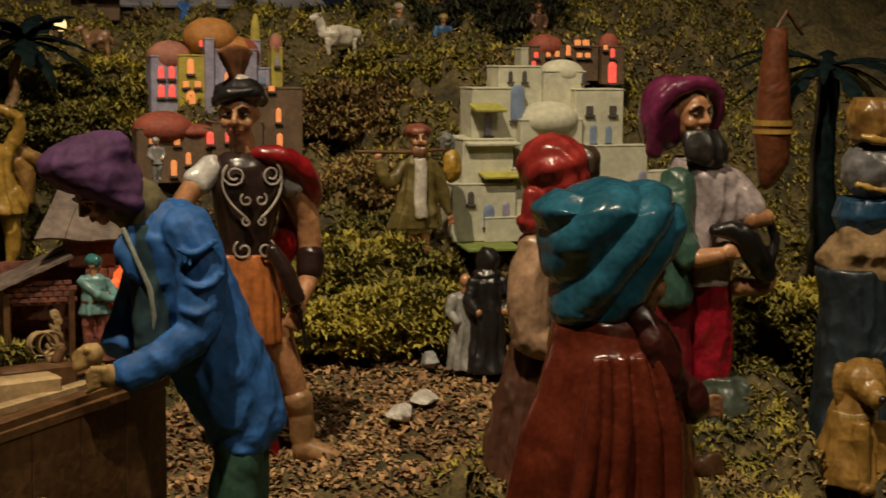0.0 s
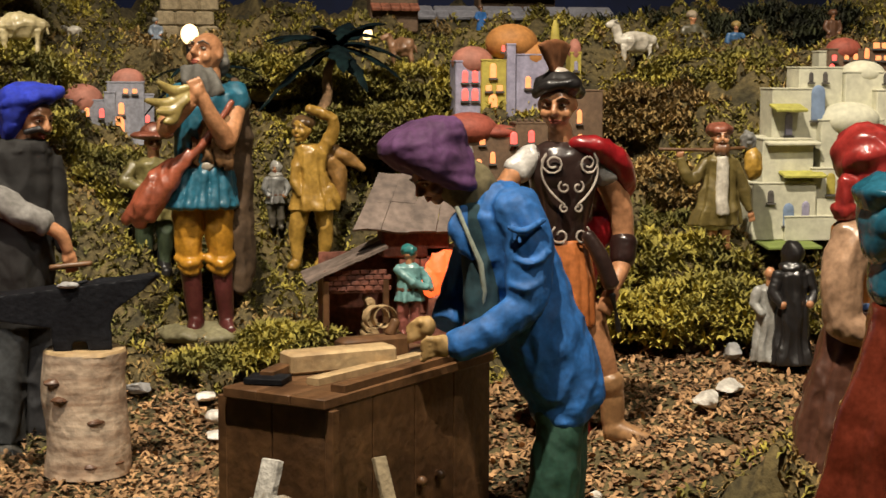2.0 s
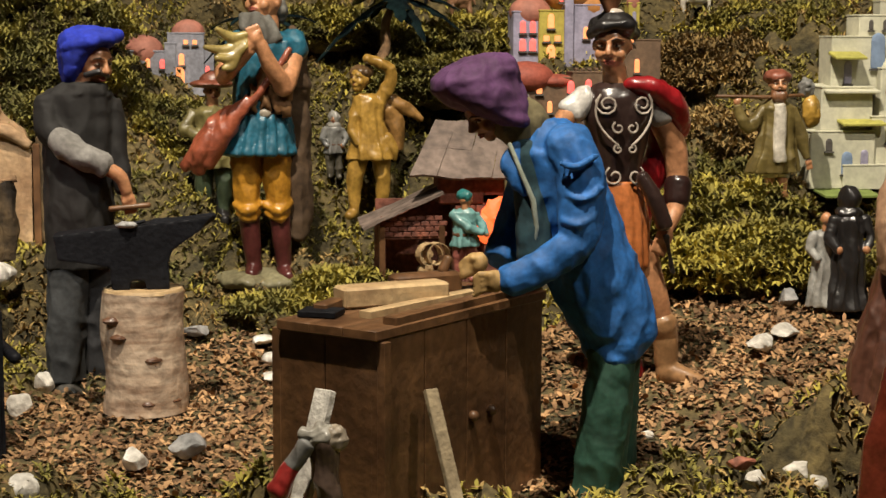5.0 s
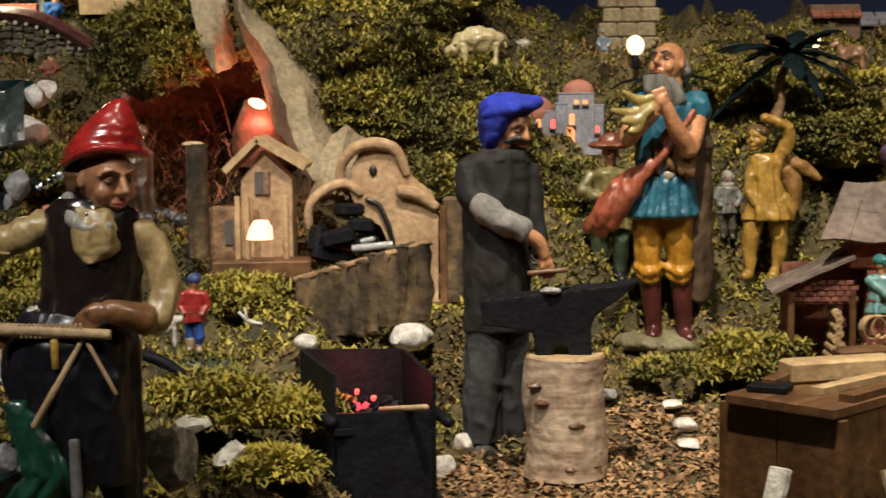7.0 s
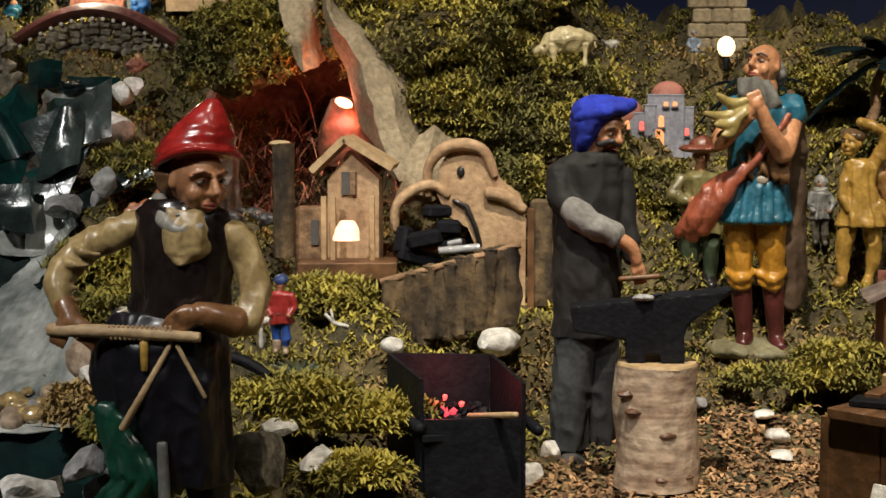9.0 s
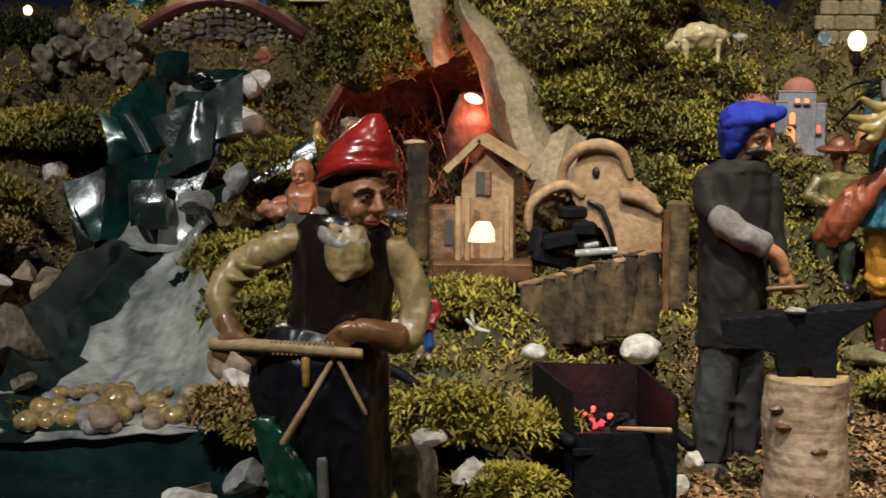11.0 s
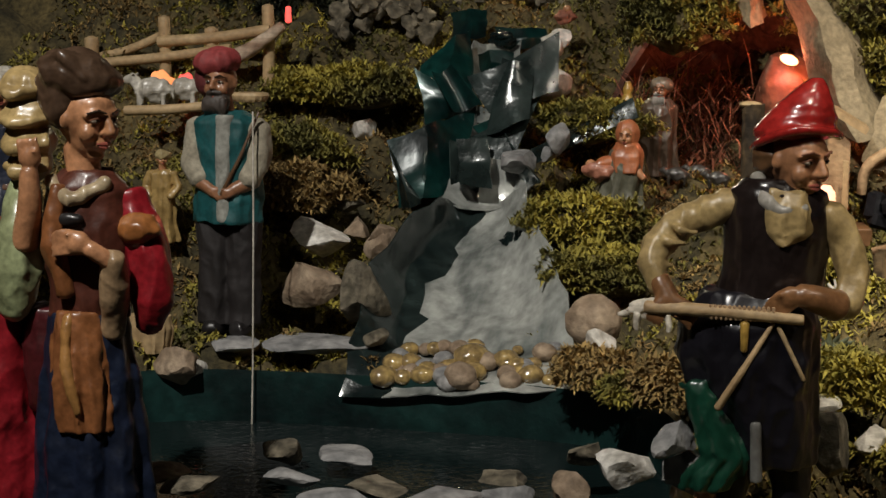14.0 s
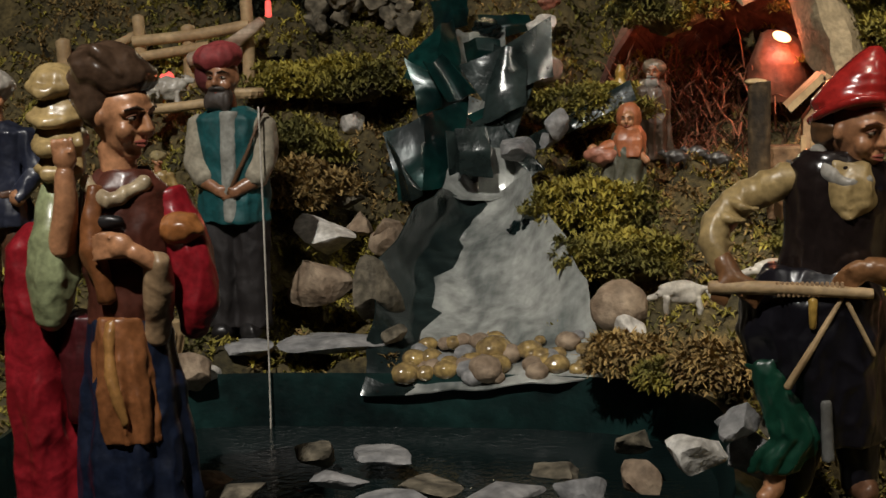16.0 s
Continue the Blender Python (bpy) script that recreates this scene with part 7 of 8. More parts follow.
def little_house():
    spot = (-0.1875, 1.6800, 0.1947, 1753, 465, 495)
    root = base("little_house", spot, "small raw wooden model house with gabled roof", "model house")
    s = Shape(spot)
    s.prism([(428, 495), (430, 320), (466, 268), (520, 318), (520, 495)], 0, 60, CLAY)
    body = part("wall", s, root, smooth=False)
    for a, b in (((462, 246), (404, 302)), ((462, 246), (546, 296))):
        s = Shape(spot)
        s.sheet([[(a[0] + (b[0] - a[0]) * j / 3, a[1] + (b[1] - a[1]) * j / 3, d) for j in range(4)] for d in (-26, 20, 84)], 12, WOOD_PALE)
        part("roof", s, root, smooth=False)
    s = Shape(spot)
    s.box((468, 324, -2), (26, 6, 40), INK)
    w = part("window", s, body, smooth=False)
    s = Shape(spot)
    s.box((475, 324, -5), (9, 4, 40), CORK)
    part("shutter", s, w, smooth=False)
    s = Shape(spot)
    s.box((400, 430, 20), (58, 50, 128), CORK, edge=0.08), s.box((408, 410, -7), (14, 4, 44), INK)
    part("wing", s, root, smooth=False)
    s = Shape(spot)
    s.box((470, 470, -40), (170, 90, 30), WOOD, (0, 0, 6))
    part("porch", s, root, smooth=False)
    for u in (428, 444, 512):
        s = Shape(spot)
        s.box((u, 400, -34), (9, 9, 110), WOOD_PALE)
        part("porch_post", s, root, smooth=False)
    s = Shape((-0.1823, 1.6300, 0.2401, 1811, 460, 424))
    s.loft([(462, 390, 0, 12, 12), (462, 402, 0, 20, 18), (460, 424, 0, 24, 20)], material("lit_shade", (0.8, 0.4, 0.3), None, 0.5, emit=(1.0, 0.45, 0.25), lit=2.6))
    thing("porch_lamp", s, "small pink glowing lamp before the little house", "lamp")
    s = Shape((-0.2500, 1.6700, 0.2192, 1764, 352, 455))
    rings = [[s.at(352 + (19 + 5 * noise.noise((i, j * 1.7, 3))) * math.cos(a), 455 - i * 10, (19 + 5 * noise.noise((i, j, 7))) * math.sin(a)) for j, a in enumerate(2 * math.pi * k / 14 for k in range(14))] for i in range(21)]
    s.rings(rings, BARK), s.ball((346, 256, 0), (20, 18, 6), WOOD_PALE)
    thing("bark_post", s, "rough dark bark post standing before the cave", "post")


CLAY_RED = material("reddish_clay", (0.26, 0.10, 0.055), (0.13, 0.05, 0.03), 0.45, 0, 26, 0.4, 140, 0.3)


def cave():
    s = Shape()
    c = Vector((-0.29, 1.99, 0.25))
    rows = []
    for i in range(10):
        th = 0.5 * math.pi * i / 9
        rows.append([(c.x + 0.145 * math.cos(ph) * math.cos(th * 0.9) * (1 + 0.12 * noise.noise((i * 0.6, j * 0.5, 1))), c.y + 0.10 * math.sin(ph) * math.cos(th), c.z - 0.05 + 0.23 * math.sin(th) * (1 + 0.1 * noise.noise((j * 0.7, i, 4)))) for j, ph in enumerate(-0.15 + (math.pi + 0.3) * k / 17 for k in range(18))])
    s.sheet(rows, 0.006, CAVE)
    thing("cave", s, "reddish papier-mache cave behind the cork houses", "cave")
    rng = np.random.default_rng(8)
    n = 900
    x, y = rng.uniform(-0.41, -0.17, n), rng.uniform(1.90, 2.05, n)
    z = 0.225 + rng.uniform(0, 1, n) ** 1.5 * 0.11
    fronds("straw", x, y, z, 0.055, 0.0018, STRAW, "tangled dry straw lining the red-lit cave", rng, 2, category="straw")
    # Plain humped shape added in place of an ox's back.
    s = Shape((-0.2163, 1.9200, 0.3275, 1580, 1150, 345))
    s.loft([(1146, 392, 0, 50, 46), (1148, 360, 0, 58, 54), (1150, 320, 0, 54, 52), (1146, 292, 0, 40, 40), (1138, 274, 0, 24, 24), (1134, 268, 0, 8, 8)], CLAY_RED, 5, 0.06)
    thing("cave_hump", s, "large rounded reddish hump in the cave, in place of an ox's back", "jar")
    s = Shape()
    grid = [[(-0.290, 1.880, 0.485), (-0.275, 1.900, 0.510), (-0.257, 1.930, 0.522), (-0.251, 1.950, 0.507)],
            [(-0.284, 1.870, 0.468), (-0.269, 1.880, 0.474), (-0.255, 1.890, 0.480), (-0.251, 1.930, 0.475)],
            [(-0.281, 1.870, 0.440), (-0.263, 1.860, 0.437), (-0.254, 1.880, 0.440), (-0.253, 1.920, 0.444)],
            [(-0.267, 1.870, 0.412), (-0.256, 1.860, 0.402), (-0.247, 1.880, 0.408), (-0.245, 1.920, 0.419)]]
    thing("burlap_sheet", s.sheet(fine_grid(grid, 0.006), 0.002, CANVAS), "stiffened creased burlap hung over the cave", "cloth")
    s = Shape()
    grid = [[(-0.249, 1.870, 0.510), (-0.239, 1.840, 0.497), (-0.231, 1.840, 0.482), (-0.224, 1.890, 0.475)],
            [(-0.233, 1.850, 0.461), (-0.214, 1.810, 0.455), (-0.196, 1.820, 0.444), (-0.183, 1.890, 0.438)],
            [(-0.210, 1.850, 0.401), (-0.186, 1.800, 0.402), (-0.159, 1.810, 0.397), (-0.140, 1.880, 0.393)],
            [(-0.192, 1.840, 0.347), (-0.172, 1.790, 0.344), (-0.149, 1.790, 0.348), (-0.126, 1.860, 0.366)],
            [(-0.163, 1.820, 0.295), (-0.148, 1.780, 0.287), (-0.128, 1.780, 0.293), (-0.110, 1.850, 0.312)]]
    thing("burlap_sheet", s.sheet(fine_grid(grid, 0.007), 0.002, CANVAS), "stiffened burlap drape along the cave mouth", "cloth")
    s = Shape()
    grid = [[(-0.123, 1.760, 0.341), (-0.106, 1.750, 0.348), (-0.088, 1.780, 0.335)], [(-0.133, 1.740, 0.308), (-0.116, 1.720, 0.298), (-0.097, 1.740, 0.309)], [(-0.142, 1.720, 0.275), (-0.127, 1.700, 0.266), (-0.105, 1.720, 0.270)]]
    thing("burlap_sheet", s.sheet(fine_grid(grid, 0.006), 0.002, CANVAS), "fold of burlap behind the chapel ruin", "cloth")


def fine_grid(grid, rough, steps=5):
    """A smooth grid through a coarse one, creased a little."""
    a = np.array(grid, float)
    for axis in (0, 1):
        n = a.shape[axis]
        t = np.linspace(0, n - 1, (n - 1) * steps + 1)
        i = np.minimum(t.astype(int), n - 2)
        f = t - i
        f = 0.5 * f + 0.5 * f * f * (3 - 2 * f)
        lo, hi = np.take(a, i, axis), np.take(a, i + 1, axis)
        f = f[:, None, None] if axis == 0 else f[None, :, None]
        a = lo * (1 - f) + hi * f
    return [[tuple(Vector(p) + rough * wobble(p, 26) + 0.4 * rough * wobble(p, 70)) for p in row] for row in a]


ruin(), little_house(), cave()


# ---- stream and pool ----
def stream():
    root = base("waterfall", (-0.460, 1.450, 0.082), "stream of painted sheet metal stepping down to the pool", "waterfall")
    o = root.location

    def local(grid, rough):
        return [[tuple(Vector(p) - o) for p in row] for row in fine_grid(grid, rough)]
    grid = [[(-0.599, 1.410, 0.080), (-0.551, 1.410, 0.084), (-0.490, 1.410, 0.087), (-0.430, 1.410, 0.093), (-0.386, 1.420, 0.096)],
            [(-0.596, 1.440, 0.118), (-0.559, 1.470, 0.110), (-0.509, 1.480, 0.110), (-0.446, 1.480, 0.118), (-0.397, 1.460, 0.123)],
            [(-0.598, 1.480, 0.155), (-0.574, 1.540, 0.133), (-0.525, 1.560, 0.131), (-0.468, 1.550, 0.141), (-0.411, 1.500, 0.166)],
            [(-0.600, 1.520, 0.186), (-0.581, 1.600, 0.166), (-0.538, 1.630, 0.163), (-0.484, 1.610, 0.177), (-0.430, 1.550, 0.196)],
            [(-0.581, 1.600, 0.216), (-0.569, 1.660, 0.197), (-0.541, 1.690, 0.191), (-0.504, 1.680, 0.200), (-0.458, 1.620, 0.223)],
            [(-0.563, 1.660, 0.235), (-0.553, 1.700, 0.222), (-0.539, 1.730, 0.216), (-0.510, 1.720, 0.224), (-0.476, 1.670, 0.248)]]
    rows = local(grid, 0.006)

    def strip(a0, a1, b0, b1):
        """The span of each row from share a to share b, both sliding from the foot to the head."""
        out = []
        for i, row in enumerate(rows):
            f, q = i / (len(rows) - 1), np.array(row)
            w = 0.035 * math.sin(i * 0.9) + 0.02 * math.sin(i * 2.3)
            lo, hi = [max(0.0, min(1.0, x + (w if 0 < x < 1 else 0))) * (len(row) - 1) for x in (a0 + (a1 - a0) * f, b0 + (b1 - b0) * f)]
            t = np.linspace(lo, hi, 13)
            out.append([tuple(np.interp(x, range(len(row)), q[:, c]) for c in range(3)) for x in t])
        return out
    # The apron is split so that its cast shadow is a darker colour.
    part("apron", Shape().sheet(strip(0.18, 0.62, 1, 1), 0.0012, SHEET_PALE), root, "pale grey streaked part of the metal apron, outside the painted shadow")
    part("apron_shadow", Shape().sheet(strip(0, 0, 0.18, 0.62), 0.0012, SHEET_DARK), root, "darker part of the metal apron, a cast shadow put into its colour")
    grid = [[(-0.565, 1.690, 0.223), (-0.535, 1.710, 0.214), (-0.499, 1.710, 0.219), (-0.463, 1.680, 0.247)],
            [(-0.564, 1.730, 0.239), (-0.543, 1.770, 0.235), (-0.521, 1.780, 0.241), (-0.484, 1.740, 0.258)],
            [(-0.565, 1.780, 0.270), (-0.556, 1.820, 0.261), (-0.542, 1.830, 0.263), (-0.519, 1.800, 0.276)],
            [(-0.568, 1.830, 0.297), (-0.561, 1.870, 0.288), (-0.547, 1.880, 0.294), (-0.527, 1.860, 0.309)],
            [(-0.575, 1.900, 0.337), (-0.569, 1.930, 0.329), (-0.551, 1.940, 0.336), (-0.527, 1.920, 0.350)],
            [(-0.586, 1.970, 0.384), (-0.575, 2.000, 0.377), (-0.555, 2.000, 0.380), (-0.526, 1.980, 0.391)]]
    part("channel", Shape().sheet(local(grid, 0.005), 0.0012, SHEET_PALE), root)
    walls = (([(-0.612, 1.700, 0.214), (-0.586, 1.700, 0.224), (-0.564, 1.730, 0.227)], [(-0.629, 1.710, 0.282), (-0.589, 1.730, 0.298), (-0.550, 1.800, 0.314)], SHEET_GREEN),
             ([(-0.603, 1.680, 0.217), (-0.592, 1.660, 0.222), (-0.582, 1.660, 0.227)], [(-0.619, 1.680, 0.282), (-0.605, 1.660, 0.262), (-0.587, 1.660, 0.237)], SHEET_DARK),
             ([(-0.602, 1.780, 0.294), (-0.579, 1.800, 0.302), (-0.561, 1.840, 0.306)], [(-0.619, 1.800, 0.356), (-0.580, 1.790, 0.336), (-0.554, 1.840, 0.318)], SHEET_GREEN),
             ([(-0.631, 1.840, 0.333), (-0.594, 1.820, 0.325), (-0.566, 1.860, 0.320)], [(-0.624, 1.860, 0.357), (-0.595, 1.900, 0.389), (-0.584, 1.940, 0.396)], SHEET_GREEN),
             ([(-0.554, 1.740, 0.226), (-0.549, 1.700, 0.242), (-0.514, 1.700, 0.241)], [(-0.559, 1.750, 0.279), (-0.552, 1.700, 0.286), (-0.521, 1.710, 0.288)], SHEET_DARK),
             ([(-0.546, 1.780, 0.283), (-0.519, 1.800, 0.294), (-0.493, 1.820, 0.312)], [(-0.552, 1.780, 0.295), (-0.513, 1.800, 0.313), (-0.483, 1.820, 0.327)], SHEET_GREEN),
             ([(-0.565, 1.920, 0.330), (-0.558, 1.910, 0.350), (-0.529, 1.910, 0.344)], [(-0.572, 1.930, 0.369), (-0.557, 1.910, 0.376), (-0.528, 1.920, 0.371)], SHEET_GREEN),
             ([(-0.491, 1.730, 0.253), (-0.475, 1.700, 0.242), (-0.461, 1.670, 0.248)], [(-0.510, 1.760, 0.291), (-0.487, 1.720, 0.266), (-0.462, 1.670, 0.254)], SHEET_DARK),
             ([(-0.558, 1.970, 0.373), (-0.524, 1.970, 0.374), (-0.504, 1.990, 0.377)], [(-0.563, 1.980, 0.396), (-0.526, 1.980, 0.399), (-0.504, 2.000, 0.397)], SHEET_GREEN),
             ([(-0.617, 2.000, 0.383), (-0.595, 1.980, 0.387), (-0.575, 2.000, 0.387)], [(-0.622, 2.020, 0.416), (-0.596, 2.000, 0.421), (-0.581, 2.020, 0.419)], SHEET_GREEN))
    for low, high, mat in walls:
        mid = [tuple((np.array(a) + np.array(b)) / 2 + np.array((0.003, -0.004, 0))) for a, b in zip(low, high)]
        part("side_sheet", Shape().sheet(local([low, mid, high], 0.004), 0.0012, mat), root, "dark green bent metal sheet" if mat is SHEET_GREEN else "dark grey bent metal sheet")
    spot = (-0.56, 1.75, 0.24, 1661, 169, 385)
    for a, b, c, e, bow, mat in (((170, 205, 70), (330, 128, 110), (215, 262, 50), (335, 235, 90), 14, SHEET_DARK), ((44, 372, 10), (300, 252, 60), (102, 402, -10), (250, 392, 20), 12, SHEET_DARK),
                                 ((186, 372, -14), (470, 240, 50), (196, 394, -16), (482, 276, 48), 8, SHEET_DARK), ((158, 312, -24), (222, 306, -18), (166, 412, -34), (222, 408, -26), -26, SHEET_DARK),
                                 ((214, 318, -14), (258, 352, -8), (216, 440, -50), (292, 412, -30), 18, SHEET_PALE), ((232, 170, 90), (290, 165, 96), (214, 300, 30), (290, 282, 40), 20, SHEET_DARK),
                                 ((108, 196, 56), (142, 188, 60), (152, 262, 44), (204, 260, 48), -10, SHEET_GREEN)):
        q = Shape(spot)
        rows = []
        for i in range(7):
            f = i / 6
            l, r = Vector(a).lerp(Vector(c), f), Vector(b).lerp(Vector(e), f)
            row = []
            for j in range(9):
                g = j / 8
                p = l.lerp(r, g)
                p.z -= bow * math.sin(math.pi * g) + 5 * math.sin(3 * f + 5 * g)
                p.y += 7 * math.sin(4 * g + f)
                row.append(tuple(p))
            rows.append(row)
        q.sheet(rows, 2.2, mat)
        q.v = [tuple(Vector(p) + Vector(spot[:3]) - o) for p in q.v]
        part("side_sheet", q, root, "dark bent metal sheet with a bright edge")
    for i, p in enumerate(((-0.547, 1.950, 0.386), (-0.483, 1.640, 0.192), (-0.469, 1.630, 0.198))):
        g = Shape()
        g.ball(tuple(Vector(p) - o), (0.016 - 0.006 * (i > 0), 0.012, 0.009), WATER, rough=0.6, n=14)
        part("splash", g, root, "clear glistening water", smooth=False)


def pool():
    n, ring = 96, []
    for i in range(n):
        a = 2 * math.pi * i / n
        c, s_ = math.cos(a), math.sin(a)
        r = (c**4 + s_**4) ** -0.25
        ring.append((-0.56 + 0.265 * c * r, 1.17 + 0.245 * s_ * r))
    s = Shape()
    s.rings([[(x, y, -0.01) for x, y in ring], [(x, y, 0.05) for x, y in ring], [(-0.56 + (x + 0.56) * 1.03, 1.17 + (y - 1.17) * 1.03, 0.098) for x, y in ring], [(-0.56 + (x + 0.56) * 1.07, 1.17 + (y - 1.17) * 1.09, 0.094) for x, y in ring], [(-0.56 + (x + 0.56) * 1.16, 1.17 + (y - 1.17) * 1.16, 0.060) for x, y in ring]], POOL, caps=False)
    s.add([(x, y, 0.012) for x, y in ring], [tuple(range(n))], POOL)
    thing("pool_basin", s, "dark green plastic pool basin with rolled rim", "basin", kind="structure")
    s = Shape()
    s.add([(x, y, 0.052) for x, y in ring], [tuple(range(n))], WATER)
    ob = thing("water", s, "still dark water in the pool", "water", kind="structure", smooth=False)
    ob.visible_shadow = False


stream(), pool()

STONES = [
    ((-0.486, 1.880, 0.324), 0.062, 0.036, 0, 0), ((-0.482, 1.980, 0.372), 0.034, 0.028, 0, 1), ((-0.688, 1.840, 0.274), 0.046, 0.026, 0, 1), ((-0.663, 1.580, 0.175), 0.086, 0.050, 0, 1), ((-0.605, 1.600, 0.185), 0.042, 0.034, 2, 1),
    ((-0.658, 1.530, 0.140), 0.090, 0.052, 2, 1), ((-0.600, 1.500, 0.125), 0.070, 0.070, 4, 1), ((-0.489, 1.720, 0.250), 0.056, 0.034, 1, 1), ((-0.466, 1.760, 0.261), 0.036, 0.026, 1, 1), ((-0.458, 1.800, 0.283), 0.018, 0.024, 0, 0),
    ((-0.377, 1.440, 0.135), 0.050, 0.044, 2, 0), ((-0.366, 1.400, 0.131), 0.046, 0.026, 0, 1), ((-0.028, 1.460, 0.160), 0.042, 0.022, 0, 0), ((0.001, 1.460, 0.162), 0.016, 0.011, 0, 0), ((-0.117, 1.440, 0.162), 0.022, 0.014, 0, 0),
    ((0.004, 1.360, 0.086), 0.030, 0.022, 0, 1), ((0.019, 1.420, 0.089), 0.020, 0.022, 0, 1), 
    ((0.022, 1.180, 0.057), 0.032, 0.020, 0, 0), ((-0.026, 1.520, 0.153), 0.036, 0.020, 0, 0), ((0.215, 1.480, 0.097), 0.022, 0.012, 0, 0),
    ((0.572, 1.200, 0.064), 0.018, 0.014, 0, 1), ((0.606, 1.200, 0.064), 0.028, 0.018, 0, 1), ((0.555, 1.210, 0.070), 0.026, 0.010, 3, 1), ((0.539, 1.200, 0.072), 0.014, 0.010, 0, 1), ((0.596, 1.240, 0.075), 0.014, 0.016, 0, 1),
    ((0.573, 1.100, 0.054), 0.028, 0.012, 0, 0), ((0.479, 1.190, 0.073), 0.013, 0.007, 0, 0), ((0.668, 1.400, 0.136), 0.028, 0.018, 1, 1),
    ((-0.748, 1.420, 0.082), 0.058, 0.030, 0, 1), ((-0.708, 1.450, 0.103), 0.046, 0.024, 2, 1), ((-0.630, 1.450, 0.108), 0.105, 0.022, 1, 1), ((-0.873, 1.300, 0.052), 0.040, 0.036, 1, 1), 
    ((-0.287, 1.180, 0.109), 0.044, 0.028, 1, 1), ((-0.271, 1.120, 0.097), 0.060, 0.040, 1, 1), ((-0.248, 1.170, 0.103), 0.060, 0.044, 4, 1), ((-0.359, 1.240, 0.082), 0.040, 0.018, 4, 1), ((-0.185, 1.170, 0.111), 0.072, 0.044, 4, 1), ((-0.149, 1.220, 0.108), 0.042, 0.026, 0, 1),
    ((-0.744, 1.4, 0.089), 0.060, 0.035, 2, 1), ((-0.706, 1.44, 0.108), 0.056, 0.020, 1, 1), ((-0.574, 1.45, 0.118), 0.030, 0.020, 4, 1), ((-0.284, 1.1, 0.128), 0.041, 0.030, 1, 1),
    ((-0.314, 1.07, 0.117), 0.063, 0.026, 0, 1), ((-0.349, 1.06, 0.104), 0.048, 0.026, 2, 1), ((-0.383, 1.03, 0.104), 0.046, 0.021, 1, 1), ((-0.636, 1.62, 0.186), 0.039, 0.033, 2, 1),
    ((-0.605, 1.6, 0.175), 0.049, 0.033, 2, 1), ((-0.655, 1.66, 0.215), 0.051, 0.023, 4, 1), ((-0.49, 1.95, 0.367), 0.039, 0.033, 0, 1), ((-0.452, 1.74, 0.274), 0.035, 0.035, 1, 1),
    ((0.606, 1.3, 0.118), 0.033, 0.021, 0, 1), ((0.637, 1.33, 0.131), 0.039, 0.011, 0, 1), ((0.563, 1.1, 0.091), 0.025, 0.016, 0, 1), ((0.534, 1.1, 0.092), 0.019, 0.016, 0, 1),
    ((0.528, 1.12, 0.098), 0.025, 0.016, 3, 1), ((0.1, 1.22, 0.065), 0.025, 0.021, 0, 1), ((0.136, 1.24, 0.065), 0.039, 0.022, 1, 1), ((0.208, 1.52, 0.119), 0.036, 0.010, 0, 1),
    ((0.213, 1.43, 0.107), 0.025, 0.013, 0, 1), ((0.148, 1.54, 0.122), 0.032, 0.012, 1, 1),
    ((-0.186, 1.260, 0.124), 0.040, 0.020, 0, 1),
]
KINDS = ((STONE, "pale limestone"), (STONE_GREY, "grey rough"), (STONE_TAN, "tan weathered"), (TERRA, "reddish"), (TUFA, "dark"))
for i, (p, w, h, kind, cut) in enumerate(STONES):
    foot = min(p[2], ground_at(p[0], p[1]) + 0.003) if p[0] > 0 else p[2]
    rock("stone", (p[0], p[1], foot + h * 0.42), (w, w * 0.8, h * 1.1), KINDS[kind][0], KINDS[kind][1] + (" stone with broken faces on the ground" if cut else " rounded stone on the ground"), i + 1, 37 * i % 360, facets=bool(cut))
SLATES = [((-0.565, 1.140, 0.086), 0.054, 0.016, 1), ((-0.624, 1.100, 0.089), 0.062, 0.014, 4), ((-0.438, 1.080, 0.097), 0.078, 0.012, 1), ((-0.376, 1.030, 0.104), 0.060, 0.026, 1), ((-0.607, 1.270, 0.069), 0.054, 0.030, 4), ((-0.494, 1.120, 0.089), 0.060, 0.010, 4), ((-0.551, 1.260, 0.070), 0.07, 0.012, 1), ((-0.413, 1.180, 0.083), 0.06, 0.012, 4), ((-0.508, 1.070, 0.096), 0.06, 0.012, 1), ((-0.666, 1.120, 0.086), 0.07, 0.014, 4)]
for i, (p, w, h, kind) in enumerate(SLATES):
    rock("slate", (p[0], p[1], max(p[2], 0.036)), (w, w * 0.7, h), KINDS[kind][0], "flat wet slate lying in the pool", 70 + i, 25 * i, group="pool slates")
rnd = random.Random(12)
for i in range(60):
    a, b = rnd.random(), rnd.random() ** 1.5
    lo, hi = Vector((-0.570, 1.415, 0.086)).lerp(Vector((-0.393, 1.425, 0.097)), a), Vector((-0.555, 1.475, 0.112)).lerp(Vector((-0.414, 1.475, 0.121)), a)
    p, r = lo.lerp(hi, b), rnd.uniform(0.009, 0.019) * (1.7 if i % 9 == 0 else 1)
    rock("pebble", (p.x, p.y, p.z + r * 0.35), (r * 1.3, r * 1.15, r * 0.95), (PEBBLE, STONE_TAN, PEBBLE, STONE_GREY)[i % 4], "wet rounded pebble on the metal apron", 100 + i, rnd.uniform(0, 360), 0.2, False, "stream pebbles", "pebble")
